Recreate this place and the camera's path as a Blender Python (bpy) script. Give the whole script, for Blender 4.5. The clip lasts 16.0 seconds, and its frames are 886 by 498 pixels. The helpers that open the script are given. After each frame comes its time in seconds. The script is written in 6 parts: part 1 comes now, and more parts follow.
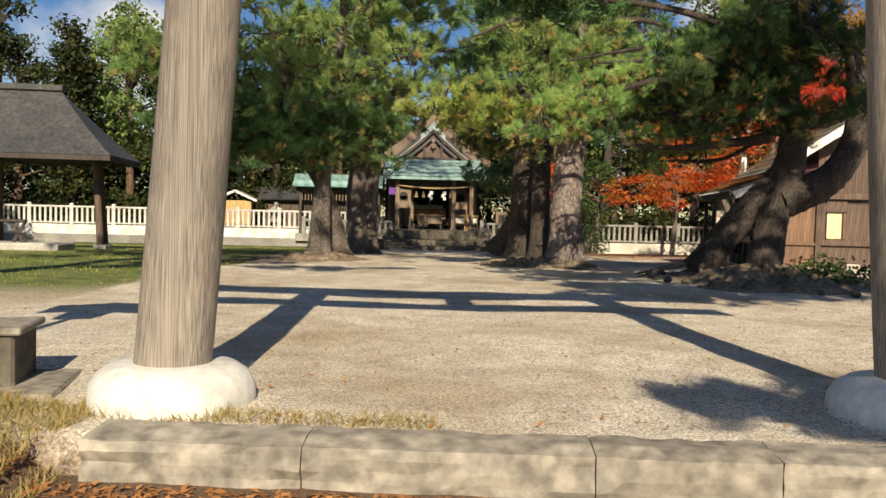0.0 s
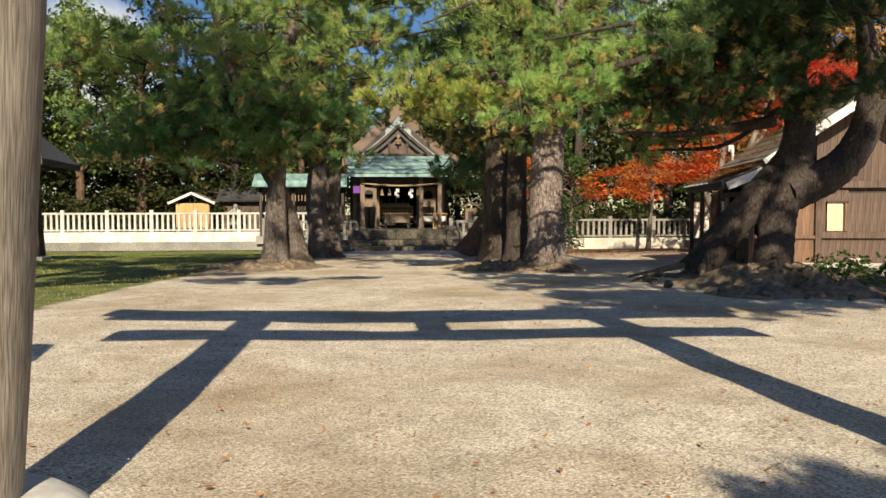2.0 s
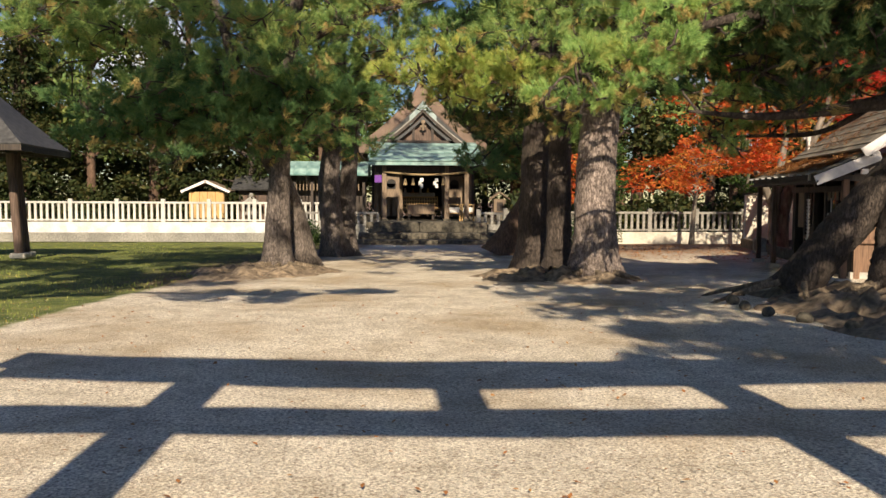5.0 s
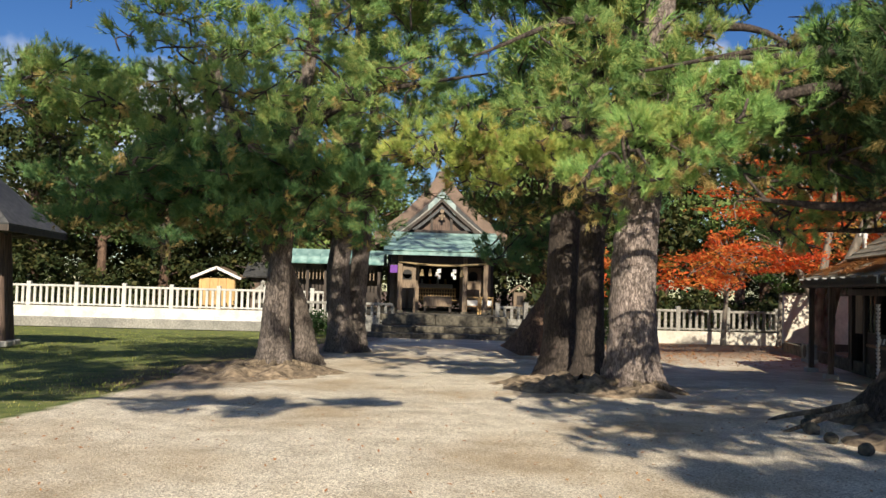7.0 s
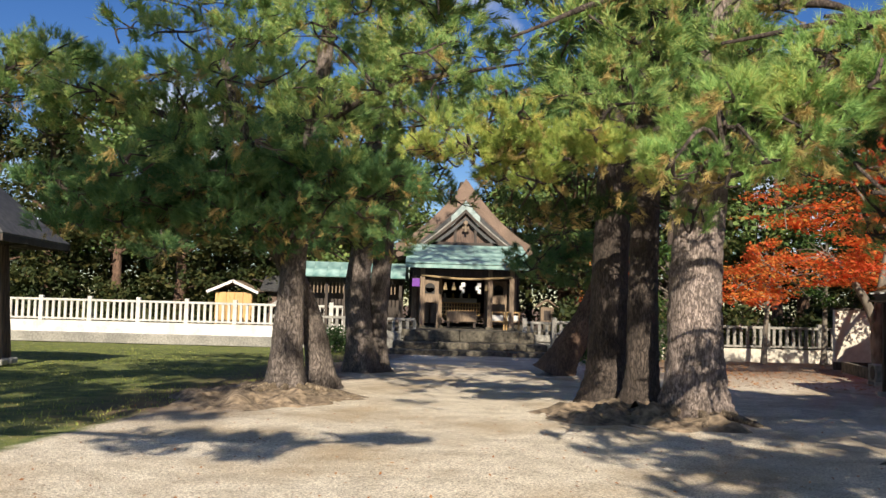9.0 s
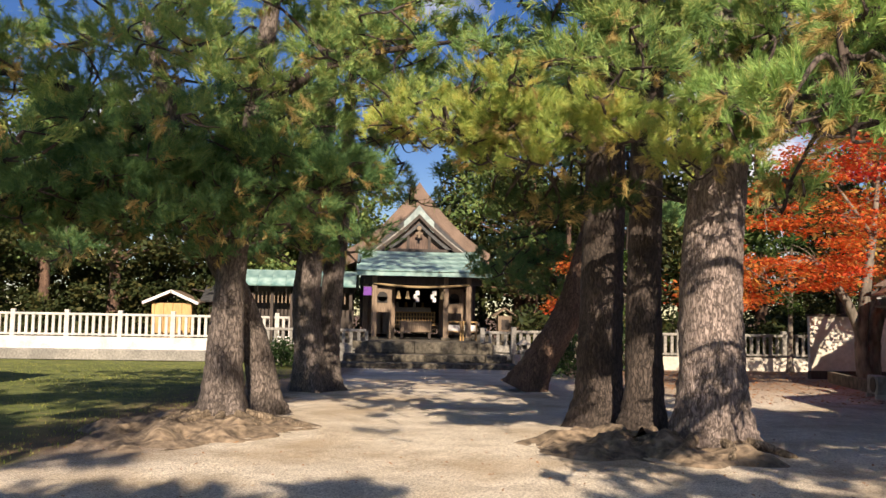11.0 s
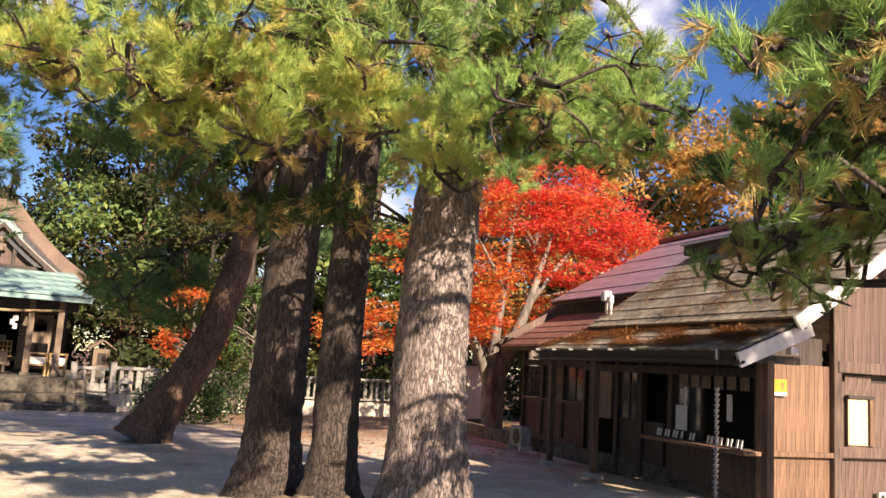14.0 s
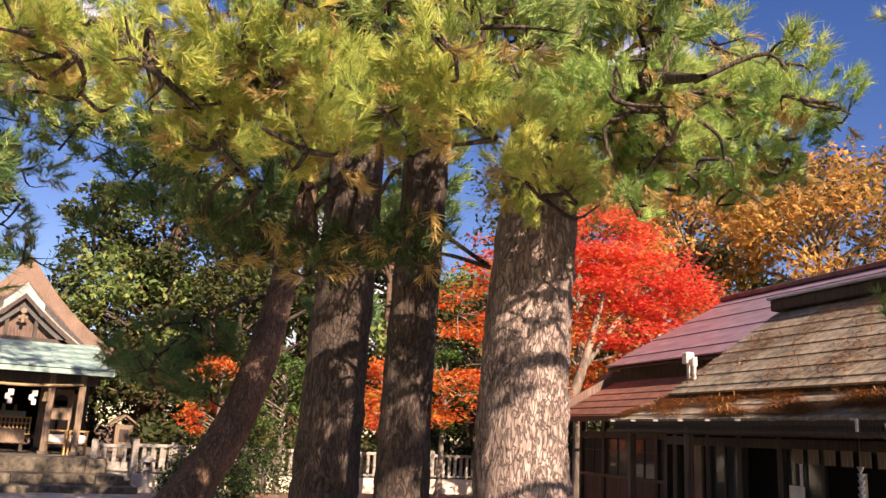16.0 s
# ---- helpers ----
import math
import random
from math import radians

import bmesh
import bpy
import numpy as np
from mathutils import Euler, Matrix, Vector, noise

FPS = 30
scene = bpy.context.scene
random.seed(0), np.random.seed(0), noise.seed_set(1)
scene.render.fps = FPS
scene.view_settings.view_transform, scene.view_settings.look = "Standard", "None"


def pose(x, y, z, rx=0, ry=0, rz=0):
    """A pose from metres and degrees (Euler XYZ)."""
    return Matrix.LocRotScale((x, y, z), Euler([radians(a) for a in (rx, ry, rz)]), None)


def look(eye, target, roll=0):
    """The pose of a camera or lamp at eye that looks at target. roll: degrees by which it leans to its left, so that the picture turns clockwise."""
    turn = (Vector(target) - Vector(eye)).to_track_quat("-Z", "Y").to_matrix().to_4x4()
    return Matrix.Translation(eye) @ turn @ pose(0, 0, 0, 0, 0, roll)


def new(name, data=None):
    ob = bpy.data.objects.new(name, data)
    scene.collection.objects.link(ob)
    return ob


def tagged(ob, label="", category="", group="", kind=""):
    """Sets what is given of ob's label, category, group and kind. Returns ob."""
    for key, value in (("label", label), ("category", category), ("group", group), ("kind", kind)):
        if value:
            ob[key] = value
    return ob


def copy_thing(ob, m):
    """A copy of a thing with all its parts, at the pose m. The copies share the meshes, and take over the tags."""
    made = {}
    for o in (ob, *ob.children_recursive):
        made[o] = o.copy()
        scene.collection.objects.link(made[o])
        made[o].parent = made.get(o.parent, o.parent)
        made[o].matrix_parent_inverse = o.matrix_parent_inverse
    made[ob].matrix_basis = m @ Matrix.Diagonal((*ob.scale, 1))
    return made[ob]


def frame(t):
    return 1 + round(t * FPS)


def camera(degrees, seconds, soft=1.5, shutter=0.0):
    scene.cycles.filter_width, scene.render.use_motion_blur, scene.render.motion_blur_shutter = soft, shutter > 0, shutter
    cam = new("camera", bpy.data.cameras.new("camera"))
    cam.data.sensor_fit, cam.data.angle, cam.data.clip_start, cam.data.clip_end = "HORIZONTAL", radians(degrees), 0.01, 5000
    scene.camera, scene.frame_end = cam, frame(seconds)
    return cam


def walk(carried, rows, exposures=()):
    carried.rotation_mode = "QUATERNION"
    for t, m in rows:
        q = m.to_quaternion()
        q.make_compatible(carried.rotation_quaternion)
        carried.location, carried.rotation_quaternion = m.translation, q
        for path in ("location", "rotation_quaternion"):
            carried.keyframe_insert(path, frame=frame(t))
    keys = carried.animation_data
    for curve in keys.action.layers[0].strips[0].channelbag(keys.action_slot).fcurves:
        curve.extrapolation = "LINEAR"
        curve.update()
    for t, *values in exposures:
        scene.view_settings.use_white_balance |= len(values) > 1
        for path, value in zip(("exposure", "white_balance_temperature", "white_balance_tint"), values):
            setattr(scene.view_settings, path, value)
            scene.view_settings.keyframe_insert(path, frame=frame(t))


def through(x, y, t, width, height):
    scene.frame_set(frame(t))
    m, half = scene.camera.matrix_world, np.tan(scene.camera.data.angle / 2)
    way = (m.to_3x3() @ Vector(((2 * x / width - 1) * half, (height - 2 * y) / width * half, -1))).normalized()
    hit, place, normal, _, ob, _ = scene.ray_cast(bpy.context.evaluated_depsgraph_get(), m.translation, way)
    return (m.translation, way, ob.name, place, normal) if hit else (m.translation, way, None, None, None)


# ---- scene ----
cam = camera(56.05, 16.0)
# seconds, eye, (yaw, pitch, roll)
PATH = [
    (0, (-2.904, 0.000, 1.208), (-3.75, -2.44, 1.33)),
    (0.5, (-2.832, 0.540, 1.234), (-5.63, -2.53, 1.00)),
    (1, (-2.721, 1.103, 1.235), (-6.34, -2.99, 1.05)),
    (1.5, (-2.711, 1.611, 1.249), (-6.24, -2.84, 1.14)),
    (2, (-2.760, 2.114, 1.300), (-5.92, -2.67, -0.11)),
    (2.5, (-2.741, 2.714, 1.305), (-3.26, -2.93, 0.20)),
    (3, (-2.676, 3.233, 1.311), (-4.45, -4.91, 1.03)),
    (5.5, (-2.432, 5.820, 1.532), (-4.11, -2.19, 0.15)),
    (6, (-2.363, 6.329, 1.557), (-4.34, 1.06, 1.75)),
    (6.5, (-2.364, 6.830, 1.583), (-3.59, 2.51, 2.04)),
    (7, (-2.335, 7.286, 1.578), (-2.82, 2.67, 1.54)),
    (7.5, (-2.335, 7.705, 1.597), (-3.07, 2.78, 2.48)),
    (8, (-2.387, 8.178, 1.604), (-3.82, 2.89, 2.85)),
    (8.5, (-2.416, 8.645, 1.577), (-1.36, 3.31, 1.59)),
    (11, (-2.681, 11.409, 1.575), (-5.02, 4.33, 1.06)),
    (11.5, (-2.754, 11.909, 1.536), (-10.26, 5.69, 2.68)),
    (12, (-2.873, 12.313, 1.540), (-17.72, 7.62, 2.86)),
    (12.5, (-3.022, 12.779, 1.528), (-23.07, 8.15, 1.84)),
    (13, (-3.054, 13.280, 1.527), (-25.43, 7.49, 1.78)),
    (13.5, (-3.072, 13.724, 1.510), (-28.84, 7.18, 2.64)),
    (14, (-3.056, 14.209, 1.537), (-32.11, 8.10, 3.55)),
    (14.5, (-2.920, 14.665, 1.561), (-33.28, 9.43, 4.16)),
    (15, (-2.818, 15.096, 1.551), (-35.52, 10.23, 3.60)),
    (15.5, (-2.758, 15.576, 1.573), (-35.09, 11.30, 2.97)),
    (16, (-2.611, 16.035, 1.593), (-30.21, 12.71, 2.86)),
]
walk(cam, [(t, pose(*e, 90 + a[1], 0, a[0]) @ pose(0, 0, 0, 0, 0, a[2])) for t, e, a in PATH],
     exposures=[(0, 0.2, 7000, 9), (3.0, 0.3, 7000, 9), (5.5, 0.33, 7150, 13), (6.0, 0.33, 6450, 9), (8.5, 0.42, 6450, 10), (11, 0.5, 7000, 18), (12.5, 0.88, 7150, 19), (14.5, 1.03, 7200, 25), (16, 1.06, 7800, 32)])

# ---- light ----
SUN_ELEVATION = 31.0
world = bpy.data.worlds.new("sky")
scene.world = world
world.use_nodes = True
wn, wl = world.node_tree.nodes, world.node_tree.links
sky = wn.new("ShaderNodeTexSky")
sky.sky_type, sky.sun_disc = "NISHITA", False
sky.sun_elevation, sky.sun_rotation = radians(SUN_ELEVATION), radians(180)
sky.air_density, sky.dust_density, sky.ozone_density = 1.0, 0.1, 3.0
back = wn["Background"]
back.inputs["Strength"].default_value = 0.064
# thin broken clouds over the sky
wtc = wn.new("ShaderNodeTexCoord")
wno = wn.new("ShaderNodeTexNoise")
wno.inputs["Scale"].default_value, wno.inputs["Detail"].default_value = 3.2, 8
wra = wn.new("ShaderNodeValToRGB")
wra.color_ramp.elements[0].position, wra.color_ramp.elements[1].position = 0.575, 0.65
wmx = wn.new("ShaderNodeMix")
wmx.data_type = "RGBA"
wmx.inputs["B"].default_value = (11.0, 11.3, 11.8, 1)
wl.new(wtc.outputs["Generated"], wno.inputs["Vector"])
wl.new(wno.outputs["Fac"], wra.inputs["Fac"])
wl.new(wra.outputs["Color"], wmx.inputs["Factor"])
whs = wn.new("ShaderNodeHueSaturation")
whs.inputs["Saturation"].default_value, whs.inputs["Value"].default_value = 1.3, 1.1
whs.inputs["Hue"].default_value = 0.515
wl.new(sky.outputs["Color"], whs.inputs["Color"])
wl.new(whs.outputs["Color"], wmx.inputs["A"])
wl.new(wmx.outputs["Result"], back.inputs["Color"])
sun_data = bpy.data.lights.new("sun", "SUN")
sun_data.energy, sun_data.angle, sun_data.color = 5.6, radians(0.53), (1.0, 0.9, 0.72)
sun = new("sun", sun_data)
sun.matrix_world = look((0, -30, 30 * math.tan(radians(SUN_ELEVATION))), (0, 0, 0))

# ---- materials ----
def nodes_of(name):
    m = bpy.data.materials.new(name)
    m.use_nodes = True
    return m, m.node_tree.nodes, m.node_tree.links, m.node_tree.nodes["Principled BSDF"]


def ramp(n, stops):
    r = n.new("ShaderNodeValToRGB")
    e = r.color_ramp.elements
    while len(e) < len(stops):
        e.new(0.5)
    for k, (pos, col) in zip(e, stops):
        k.position, k.color = pos, (*col, 1)
    return r


def mapped(n, l, scale, coord="Object"):
    tc, mp = n.new("ShaderNodeTexCoord"), n.new("ShaderNodeMapping")
    mp.inputs["Scale"].default_value = scale
    l.new(tc.outputs[coord], mp.inputs["Vector"])
    return mp.outputs["Vector"]


def tex(n, l, kind, vec, scale, detail=6, **more):
    t = n.new(kind)
    l.new(vec, t.inputs["Vector"])
    t.inputs["Scale"].default_value = scale
    if "Detail" in t.inputs:
        t.inputs["Detail"].default_value = detail
    for k, v in more.items():
        t.inputs[k].default_value = v
    return t


def mixc(n, l, fac, a, b, mode="MIX"):
    m = n.new("ShaderNodeMix")
    m.data_type, m.blend_type = "RGBA", mode
    for sock, v in (("Factor", fac), ("A", a), ("B", b)):
        if isinstance(v, tuple):
            m.inputs[sock].default_value = (*v, 1)
        elif isinstance(v, (int, float)):
            m.inputs[sock].default_value = v
        else:
            l.new(v, m.inputs[sock])
    return m.outputs["Result"]


def bump(n, l, p, height, strength, distance):
    b = n.new("ShaderNodeBump")
    b.inputs["Strength"].default_value, b.inputs["Distance"].default_value = strength, distance
    l.new(height, b.inputs["Height"])
    l.new(b.outputs["Normal"], p.inputs["Normal"])


def grainy(name, dark, light, scale=(1, 1, 1), size=6.0, rough=0.85, relief=0.01, big=0.7, vary=0.0, metal=0.0, coord="Object"):
    """Two scales of noise between two colours, with relief; scale stretches the grain."""
    m, n, l, p = nodes_of(name)
    v = mapped(n, l, scale, coord)
    fine, wide = tex(n, l, "ShaderNodeTexNoise", v, size, 10), tex(n, l, "ShaderNodeTexNoise", mapped(n, l, (1, 1, 1), coord), big, 4)
    r = ramp(n, [(0.3, dark), (0.7, light)])
    l.new(fine.outputs["Fac"], r.inputs["Fac"])
    w = ramp(n, [(0.35, (0.72, 0.72, 0.72)), (0.65, (1.12, 1.1, 1.08))])
    l.new(wide.outputs["Fac"], w.inputs["Fac"])
    c = mixc(n, l, 1.0, r.outputs["Color"], w.outputs["Color"], "MULTIPLY")
    if vary:
        info = n.new("ShaderNodeObjectInfo")
        rr = ramp(n, [(0.0, (1 - vary,) * 3), (1.0, (1 + vary,) * 3)])
        l.new(info.outputs["Random"], rr.inputs["Fac"])
        c = mixc(n, l, 1.0, c, rr.outputs["Color"], "MULTIPLY")
    l.new(c, p.inputs["Base Color"])
    p.inputs["Roughness"].default_value, p.inputs["Metallic"].default_value = rough, metal
    if relief:
        bump(n, l, p, fine.outputs["Fac"], 0.6, relief)
    return m


def plain(name, colour, rough=0.6, metal=0.0):
    m, n, l, p = nodes_of(name)
    v = mapped(n, l, (1, 1, 1))
    t = tex(n, l, "ShaderNodeTexNoise", v, 9.0, 6)
    r = ramp(n, [(0.3, tuple(0.85 * c for c in colour)), (0.7, tuple(min(1, 1.1 * c) for c in colour))])
    l.new(t.outputs["Fac"], r.inputs["Fac"])
    l.new(r.outputs["Color"], p.inputs["Base Color"])
    p.inputs["Roughness"].default_value, p.inputs["Metallic"].default_value = rough, metal
    return m


def leafy(name, stops, patch=0.9, through=0.27, tint=None):
    """Foliage: each leaf takes its own colour, and patches of the crown differ."""
    m, n, l, p = nodes_of(name)
    geo = n.new("ShaderNodeNewGeometry")
    wide = tex(n, l, "ShaderNodeTexNoise", mapped(n, l, (1, 1, 1)), patch, 5, Roughness=0.72)
    mathn = n.new("ShaderNodeMath")
    mathn.operation = "MULTIPLY_ADD"
    mathn.inputs[1].default_value, mathn.inputs[2].default_value = 0.34, -0.16
    l.new(geo.outputs["Random Per Island"], mathn.inputs[0])
    add = n.new("ShaderNodeMath")
    l.new(mathn.outputs[0], add.inputs[0])
    l.new(wide.outputs["Fac"], add.inputs[1])
    r = ramp(n, stops)
    l.new(add.outputs[0], r.inputs["Fac"])
    l.new(r.outputs["Color"], p.inputs["Base Color"])
    p.inputs["Roughness"].default_value, p.inputs["Specular IOR Level"].default_value = 0.65, 0.25
    tr = n.new("ShaderNodeBsdfTranslucent")
    l.new(r.outputs["Color"], tr.inputs["Color"])
    mx = n.new("ShaderNodeMixShader")
    mx.inputs[0].default_value = through
    l.new(p.outputs[0], mx.inputs[1])
    l.new(tr.outputs[0], mx.inputs[2])
    l.new(mx.outputs[0], n["Material Output"].inputs["Surface"])
    return m


def bark_material(name, dark, light, size=5.0):
    m, n, l, p = nodes_of(name)
    v = mapped(n, l, (1, 1, 0.3))
    vo = n.new("ShaderNodeTexVoronoi")
    vo.feature = "DISTANCE_TO_EDGE"
    vo.inputs["Scale"].default_value = size * 3.0
    wob = tex(n, l, "ShaderNodeTexNoise", v, 6.0, 6)
    av = n.new("ShaderNodeVectorMath")
    av.operation = "MULTIPLY_ADD"
    av.inputs[1].default_value = (0.62, 0.62, 0.5)
    l.new(wob.outputs["Color"], av.inputs[0])
    l.new(v, av.inputs[2])
    l.new(av.outputs[0], vo.inputs["Vector"])
    cr = ramp(n, [(0.0, (0.22, 0.22, 0.22)), (0.13, (1, 1, 1))])
    l.new(vo.outputs["Distance"], cr.inputs["Fac"])
    fine = tex(n, l, "ShaderNodeTexNoise", v, 30.0, 10)
    col = ramp(n, [(0.3, dark), (0.72, light)])
    l.new(fine.outputs["Fac"], col.inputs["Fac"])
    c = mixc(n, l, cr.outputs["Color"], tuple(0.6 * k for k in dark), col.outputs["Color"])
    blot = tex(n, l, "ShaderNodeTexNoise", mapped(n, l, (1, 1, 0.6)), 2.4, 6)
    bl = ramp(n, [(0.32, (0.55, 0.54, 0.52)), (0.66, (1.12, 1.1, 1.1))])
    l.new(blot.outputs["Fac"], bl.inputs["Fac"])
    c = mixc(n, l, 1.0, c, bl.outputs["Color"], "MULTIPLY")
    l.new(c, p.inputs["Base Color"])
    p.inputs["Roughness"].default_value = 0.9
    h = mixc(n, l, 0.3, cr.outputs["Color"], fine.outputs["Color"])
    bump(n, l, p, h, 1.0, 0.03)
    return m


def ground_material():
    """Pale gravel court, mossy lawn to the west, needle litter under the trees and along the edges."""
    m, n, l, p = nodes_of("ground_gravel_lawn_litter")
    v = mapped(n, l, (1, 1, 1))
    peb = tex(n, l, "ShaderNodeTexVoronoi", v, 52.0)
    grit = tex(n, l, "ShaderNodeTexNoise", v, 55.0, 12)
    wide = tex(n, l, "ShaderNodeTexNoise", v, 0.45, 5)
    stain = tex(n, l, "ShaderNodeTexNoise", v, 2.6, 8)
    r = ramp(n, [(0.0, (0.18, 0.15, 0.11)), (0.25, (0.42, 0.352, 0.28)), (0.75, (0.55, 0.472, 0.385)), (1.0, (0.85, 0.78, 0.66))])
    l.new(peb.outputs["Color"], r.inputs["Fac"])
    g2 = ramp(n, [(0.34, (0.62, 0.6, 0.57)), (0.66, (1.25, 1.23, 1.2))])
    l.new(grit.outputs["Fac"], g2.inputs["Fac"])
    gravel = mixc(n, l, 1.0, r.outputs["Color"], g2.outputs["Color"], "MULTIPLY")
    sand = ramp(n, [(0.34, (0.3, 0.21, 0.125)), (0.66, (0.58, 0.45, 0.29))])
    l.new(grit.outputs["Fac"], sand.inputs["Fac"])
    sm = ramp(n, [(0.46, (0, 0, 0)), (0.66, (0.75, 0.75, 0.75))])
    l.new(wide.outputs["Fac"], sm.inputs["Fac"])
    court = mixc(n, l, sm.outputs["Color"], gravel, sand.outputs["Color"])
    st = ramp(n, [(0.3, (0.8, 0.78, 0.75)), (0.6, (1.05, 1.05, 1.05))])
    l.new(stain.outputs["Fac"], st.inputs["Fac"])
    court = mixc(n, l, 1.0, court, st.outputs["Color"], "MULTIPLY")
    lawn = ramp(n, [(0.3, (0.06, 0.088, 0.018)), (0.55, (0.15, 0.18, 0.04)), (0.75, (0.28, 0.245, 0.08))])
    l.new(stain.outputs["Fac"], lawn.inputs["Fac"])
    litter = ramp(n, [(0.3, (0.07, 0.042, 0.025)), (0.6, (0.2, 0.12, 0.07)), (0.75, (0.32, 0.2, 0.11))])
    l.new(grit.outputs["Fac"], litter.inputs["Fac"])
    sep = n.new("ShaderNodeSeparateXYZ")
    l.new(v, sep.inputs[0])

    def step_mask(sock, at, soft, ragged):
        """1 above 'at' along an axis, with a ragged edge."""
        a = n.new("ShaderNodeMath")
        a.operation = "MULTIPLY_ADD"
        a.inputs[1].default_value = ragged
        l.new(stain.outputs["Fac"], a.inputs[0])
        l.new(sock, a.inputs[2])
        mr = n.new("ShaderNodeMapRange")
        mr.inputs["From Min"].default_value, mr.inputs["From Max"].default_value = at + ragged * 0.5 - soft, at + ragged * 0.5 + soft
        l.new(a.outputs[0], mr.inputs["Value"])
        return mr.outputs["Result"]

    def times(a, b, op="MULTIPLY"):
        k = n.new("ShaderNodeMath")
        k.operation = op
        for i, s in enumerate((a, b)):
            if isinstance(s, (int, float)):
                k.inputs[i].default_value = s
            else:
                l.new(s, k.inputs[i])
        return k.outputs[0]

    lean = times(sep.outputs["X"], times(sep.outputs["Y"], -0.075), "ADD")
    west = times(1.0, step_mask(lean, -8.0, 0.12, 0.5), "SUBTRACT")
    far = step_mask(sep.outputs["Y"], 12.0, 1.5, 2.0)
    c = mixc(n, l, times(west, far), court, lawn.outputs["Color"])
    near_w = times(west, times(1.0, far, "SUBTRACT"))
    c = mixc(n, l, times(near_w, 0.45), c, sand.outputs["Color"])
    skew = times(sep.outputs["Y"], times(sep.outputs["X"], 0.11), "ADD")
    outside = times(1.0, step_mask(skew, 4.0, 0.05, 0.1), "SUBTRACT")
    c = mixc(n, l, outside, c, litter.outputs["Color"])
    deep = step_mask(sep.outputs["Y"], 33.0, 4.0, 8.0)
    east = step_mask(sep.outputs["X"], 4.5, 2.0, 5.0)
    c = mixc(n, l, times(times(deep, east), 0.8), c, litter.outputs["Color"])
    beyond = step_mask(sep.outputs["Y"], 58.5, 1.0, 1.0)
    c = mixc(n, l, beyond, c, litter.outputs["Color"])
    # brown litter between the lawn and the pair of pines
    band = times(step_mask(lean, -9.4, 0.8, 1.8), times(1.0, step_mask(lean, -6.5, 0.4, 1.2), "SUBTRACT"))
    under = times(band, step_mask(sep.outputs["Y"], 21.0, 1.2, 3.0))
    c = mixc(n, l, times(under, 0.85), c, litter.outputs["Color"])
    l.new(c, p.inputs["Base Color"])
    p.inputs["Roughness"].default_value = 0.95
    h = mixc(n, l, 0.5, peb.outputs["Distance"], grit.outputs["Color"])
    bump(n, l, p, h, 1.0, 0.015)
    return m


M_GROUND = ground_material()
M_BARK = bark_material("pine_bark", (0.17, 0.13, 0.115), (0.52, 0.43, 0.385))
# this dark tone also carries the shade on two of the three pines
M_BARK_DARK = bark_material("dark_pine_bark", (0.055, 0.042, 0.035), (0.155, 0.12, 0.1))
# M_BARK darkened: the west pair's shade is put into the bark colour
M_BARK_SHADED = bark_material("shaded_grey_pine_bark", (0.1, 0.08, 0.07), (0.33, 0.275, 0.24))
M_BARK_RED = bark_material("red_pine_bark", (0.12, 0.07, 0.05), (0.30, 0.19, 0.13), 4.0)
M_TWIG = grainy("maple_bark", (0.09, 0.075, 0.06), (0.3, 0.26, 0.21), (1, 1, 0.3), 9, relief=0.01)
M_ROOT = bark_material("worn_root_bark", (0.16, 0.12, 0.08), (0.42, 0.33, 0.23), 4.0)
M_PINE = leafy("pine_needles", [(0.2, (0.080, 0.178, 0.064)), (0.46, (0.224, 0.374, 0.120)), (0.64, (0.416, 0.493, 0.160)), (0.82, (0.624, 0.493, 0.176))], 1.4)
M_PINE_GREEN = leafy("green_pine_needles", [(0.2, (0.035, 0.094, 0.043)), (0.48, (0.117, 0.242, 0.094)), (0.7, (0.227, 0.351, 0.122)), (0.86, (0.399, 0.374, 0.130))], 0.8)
# Shade put into the needle colour: about half of M_PINE_GREEN, for shaded pads
M_PINE_SHADED = leafy("shaded_pine_needles", [(0.2, (0.018, 0.045, 0.02)), (0.48, (0.06, 0.12, 0.045)), (0.7, (0.13, 0.19, 0.065)), (0.86, (0.26, 0.21, 0.07))], 0.8, 0.2)
M_PINE_YELLOW = leafy("yellowing_pine_needles", [(0.15, (0.11, 0.21, 0.06)), (0.42, (0.30, 0.43, 0.11)), (0.62, (0.52, 0.56, 0.15)), (0.8, (0.74, 0.55, 0.16))], 1.8, 0.25)
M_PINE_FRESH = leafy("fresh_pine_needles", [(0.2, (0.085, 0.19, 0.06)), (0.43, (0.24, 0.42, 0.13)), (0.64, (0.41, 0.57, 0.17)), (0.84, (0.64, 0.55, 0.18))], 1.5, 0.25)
M_PINE_OLD = leafy("old_golden_pine_needles", [(0.2, (0.2, 0.19, 0.07)), (0.5, (0.46, 0.36, 0.14)), (0.8, (0.66, 0.46, 0.18))], 2.0)
M_WOODPINE = leafy("dark_woodland_needles", [(0.2, (0.051, 0.111, 0.039)), (0.5, (0.153, 0.238, 0.072)), (0.8, (0.340, 0.357, 0.104))], 0.3)
M_WOODS = leafy("far_woods_leaves", [(0.2, (0.016, 0.031, 0.011)), (0.5, (0.051, 0.068, 0.022)), (0.7, (0.112, 0.101, 0.031)), (0.85, (0.154, 0.122, 0.047))], 0.16)
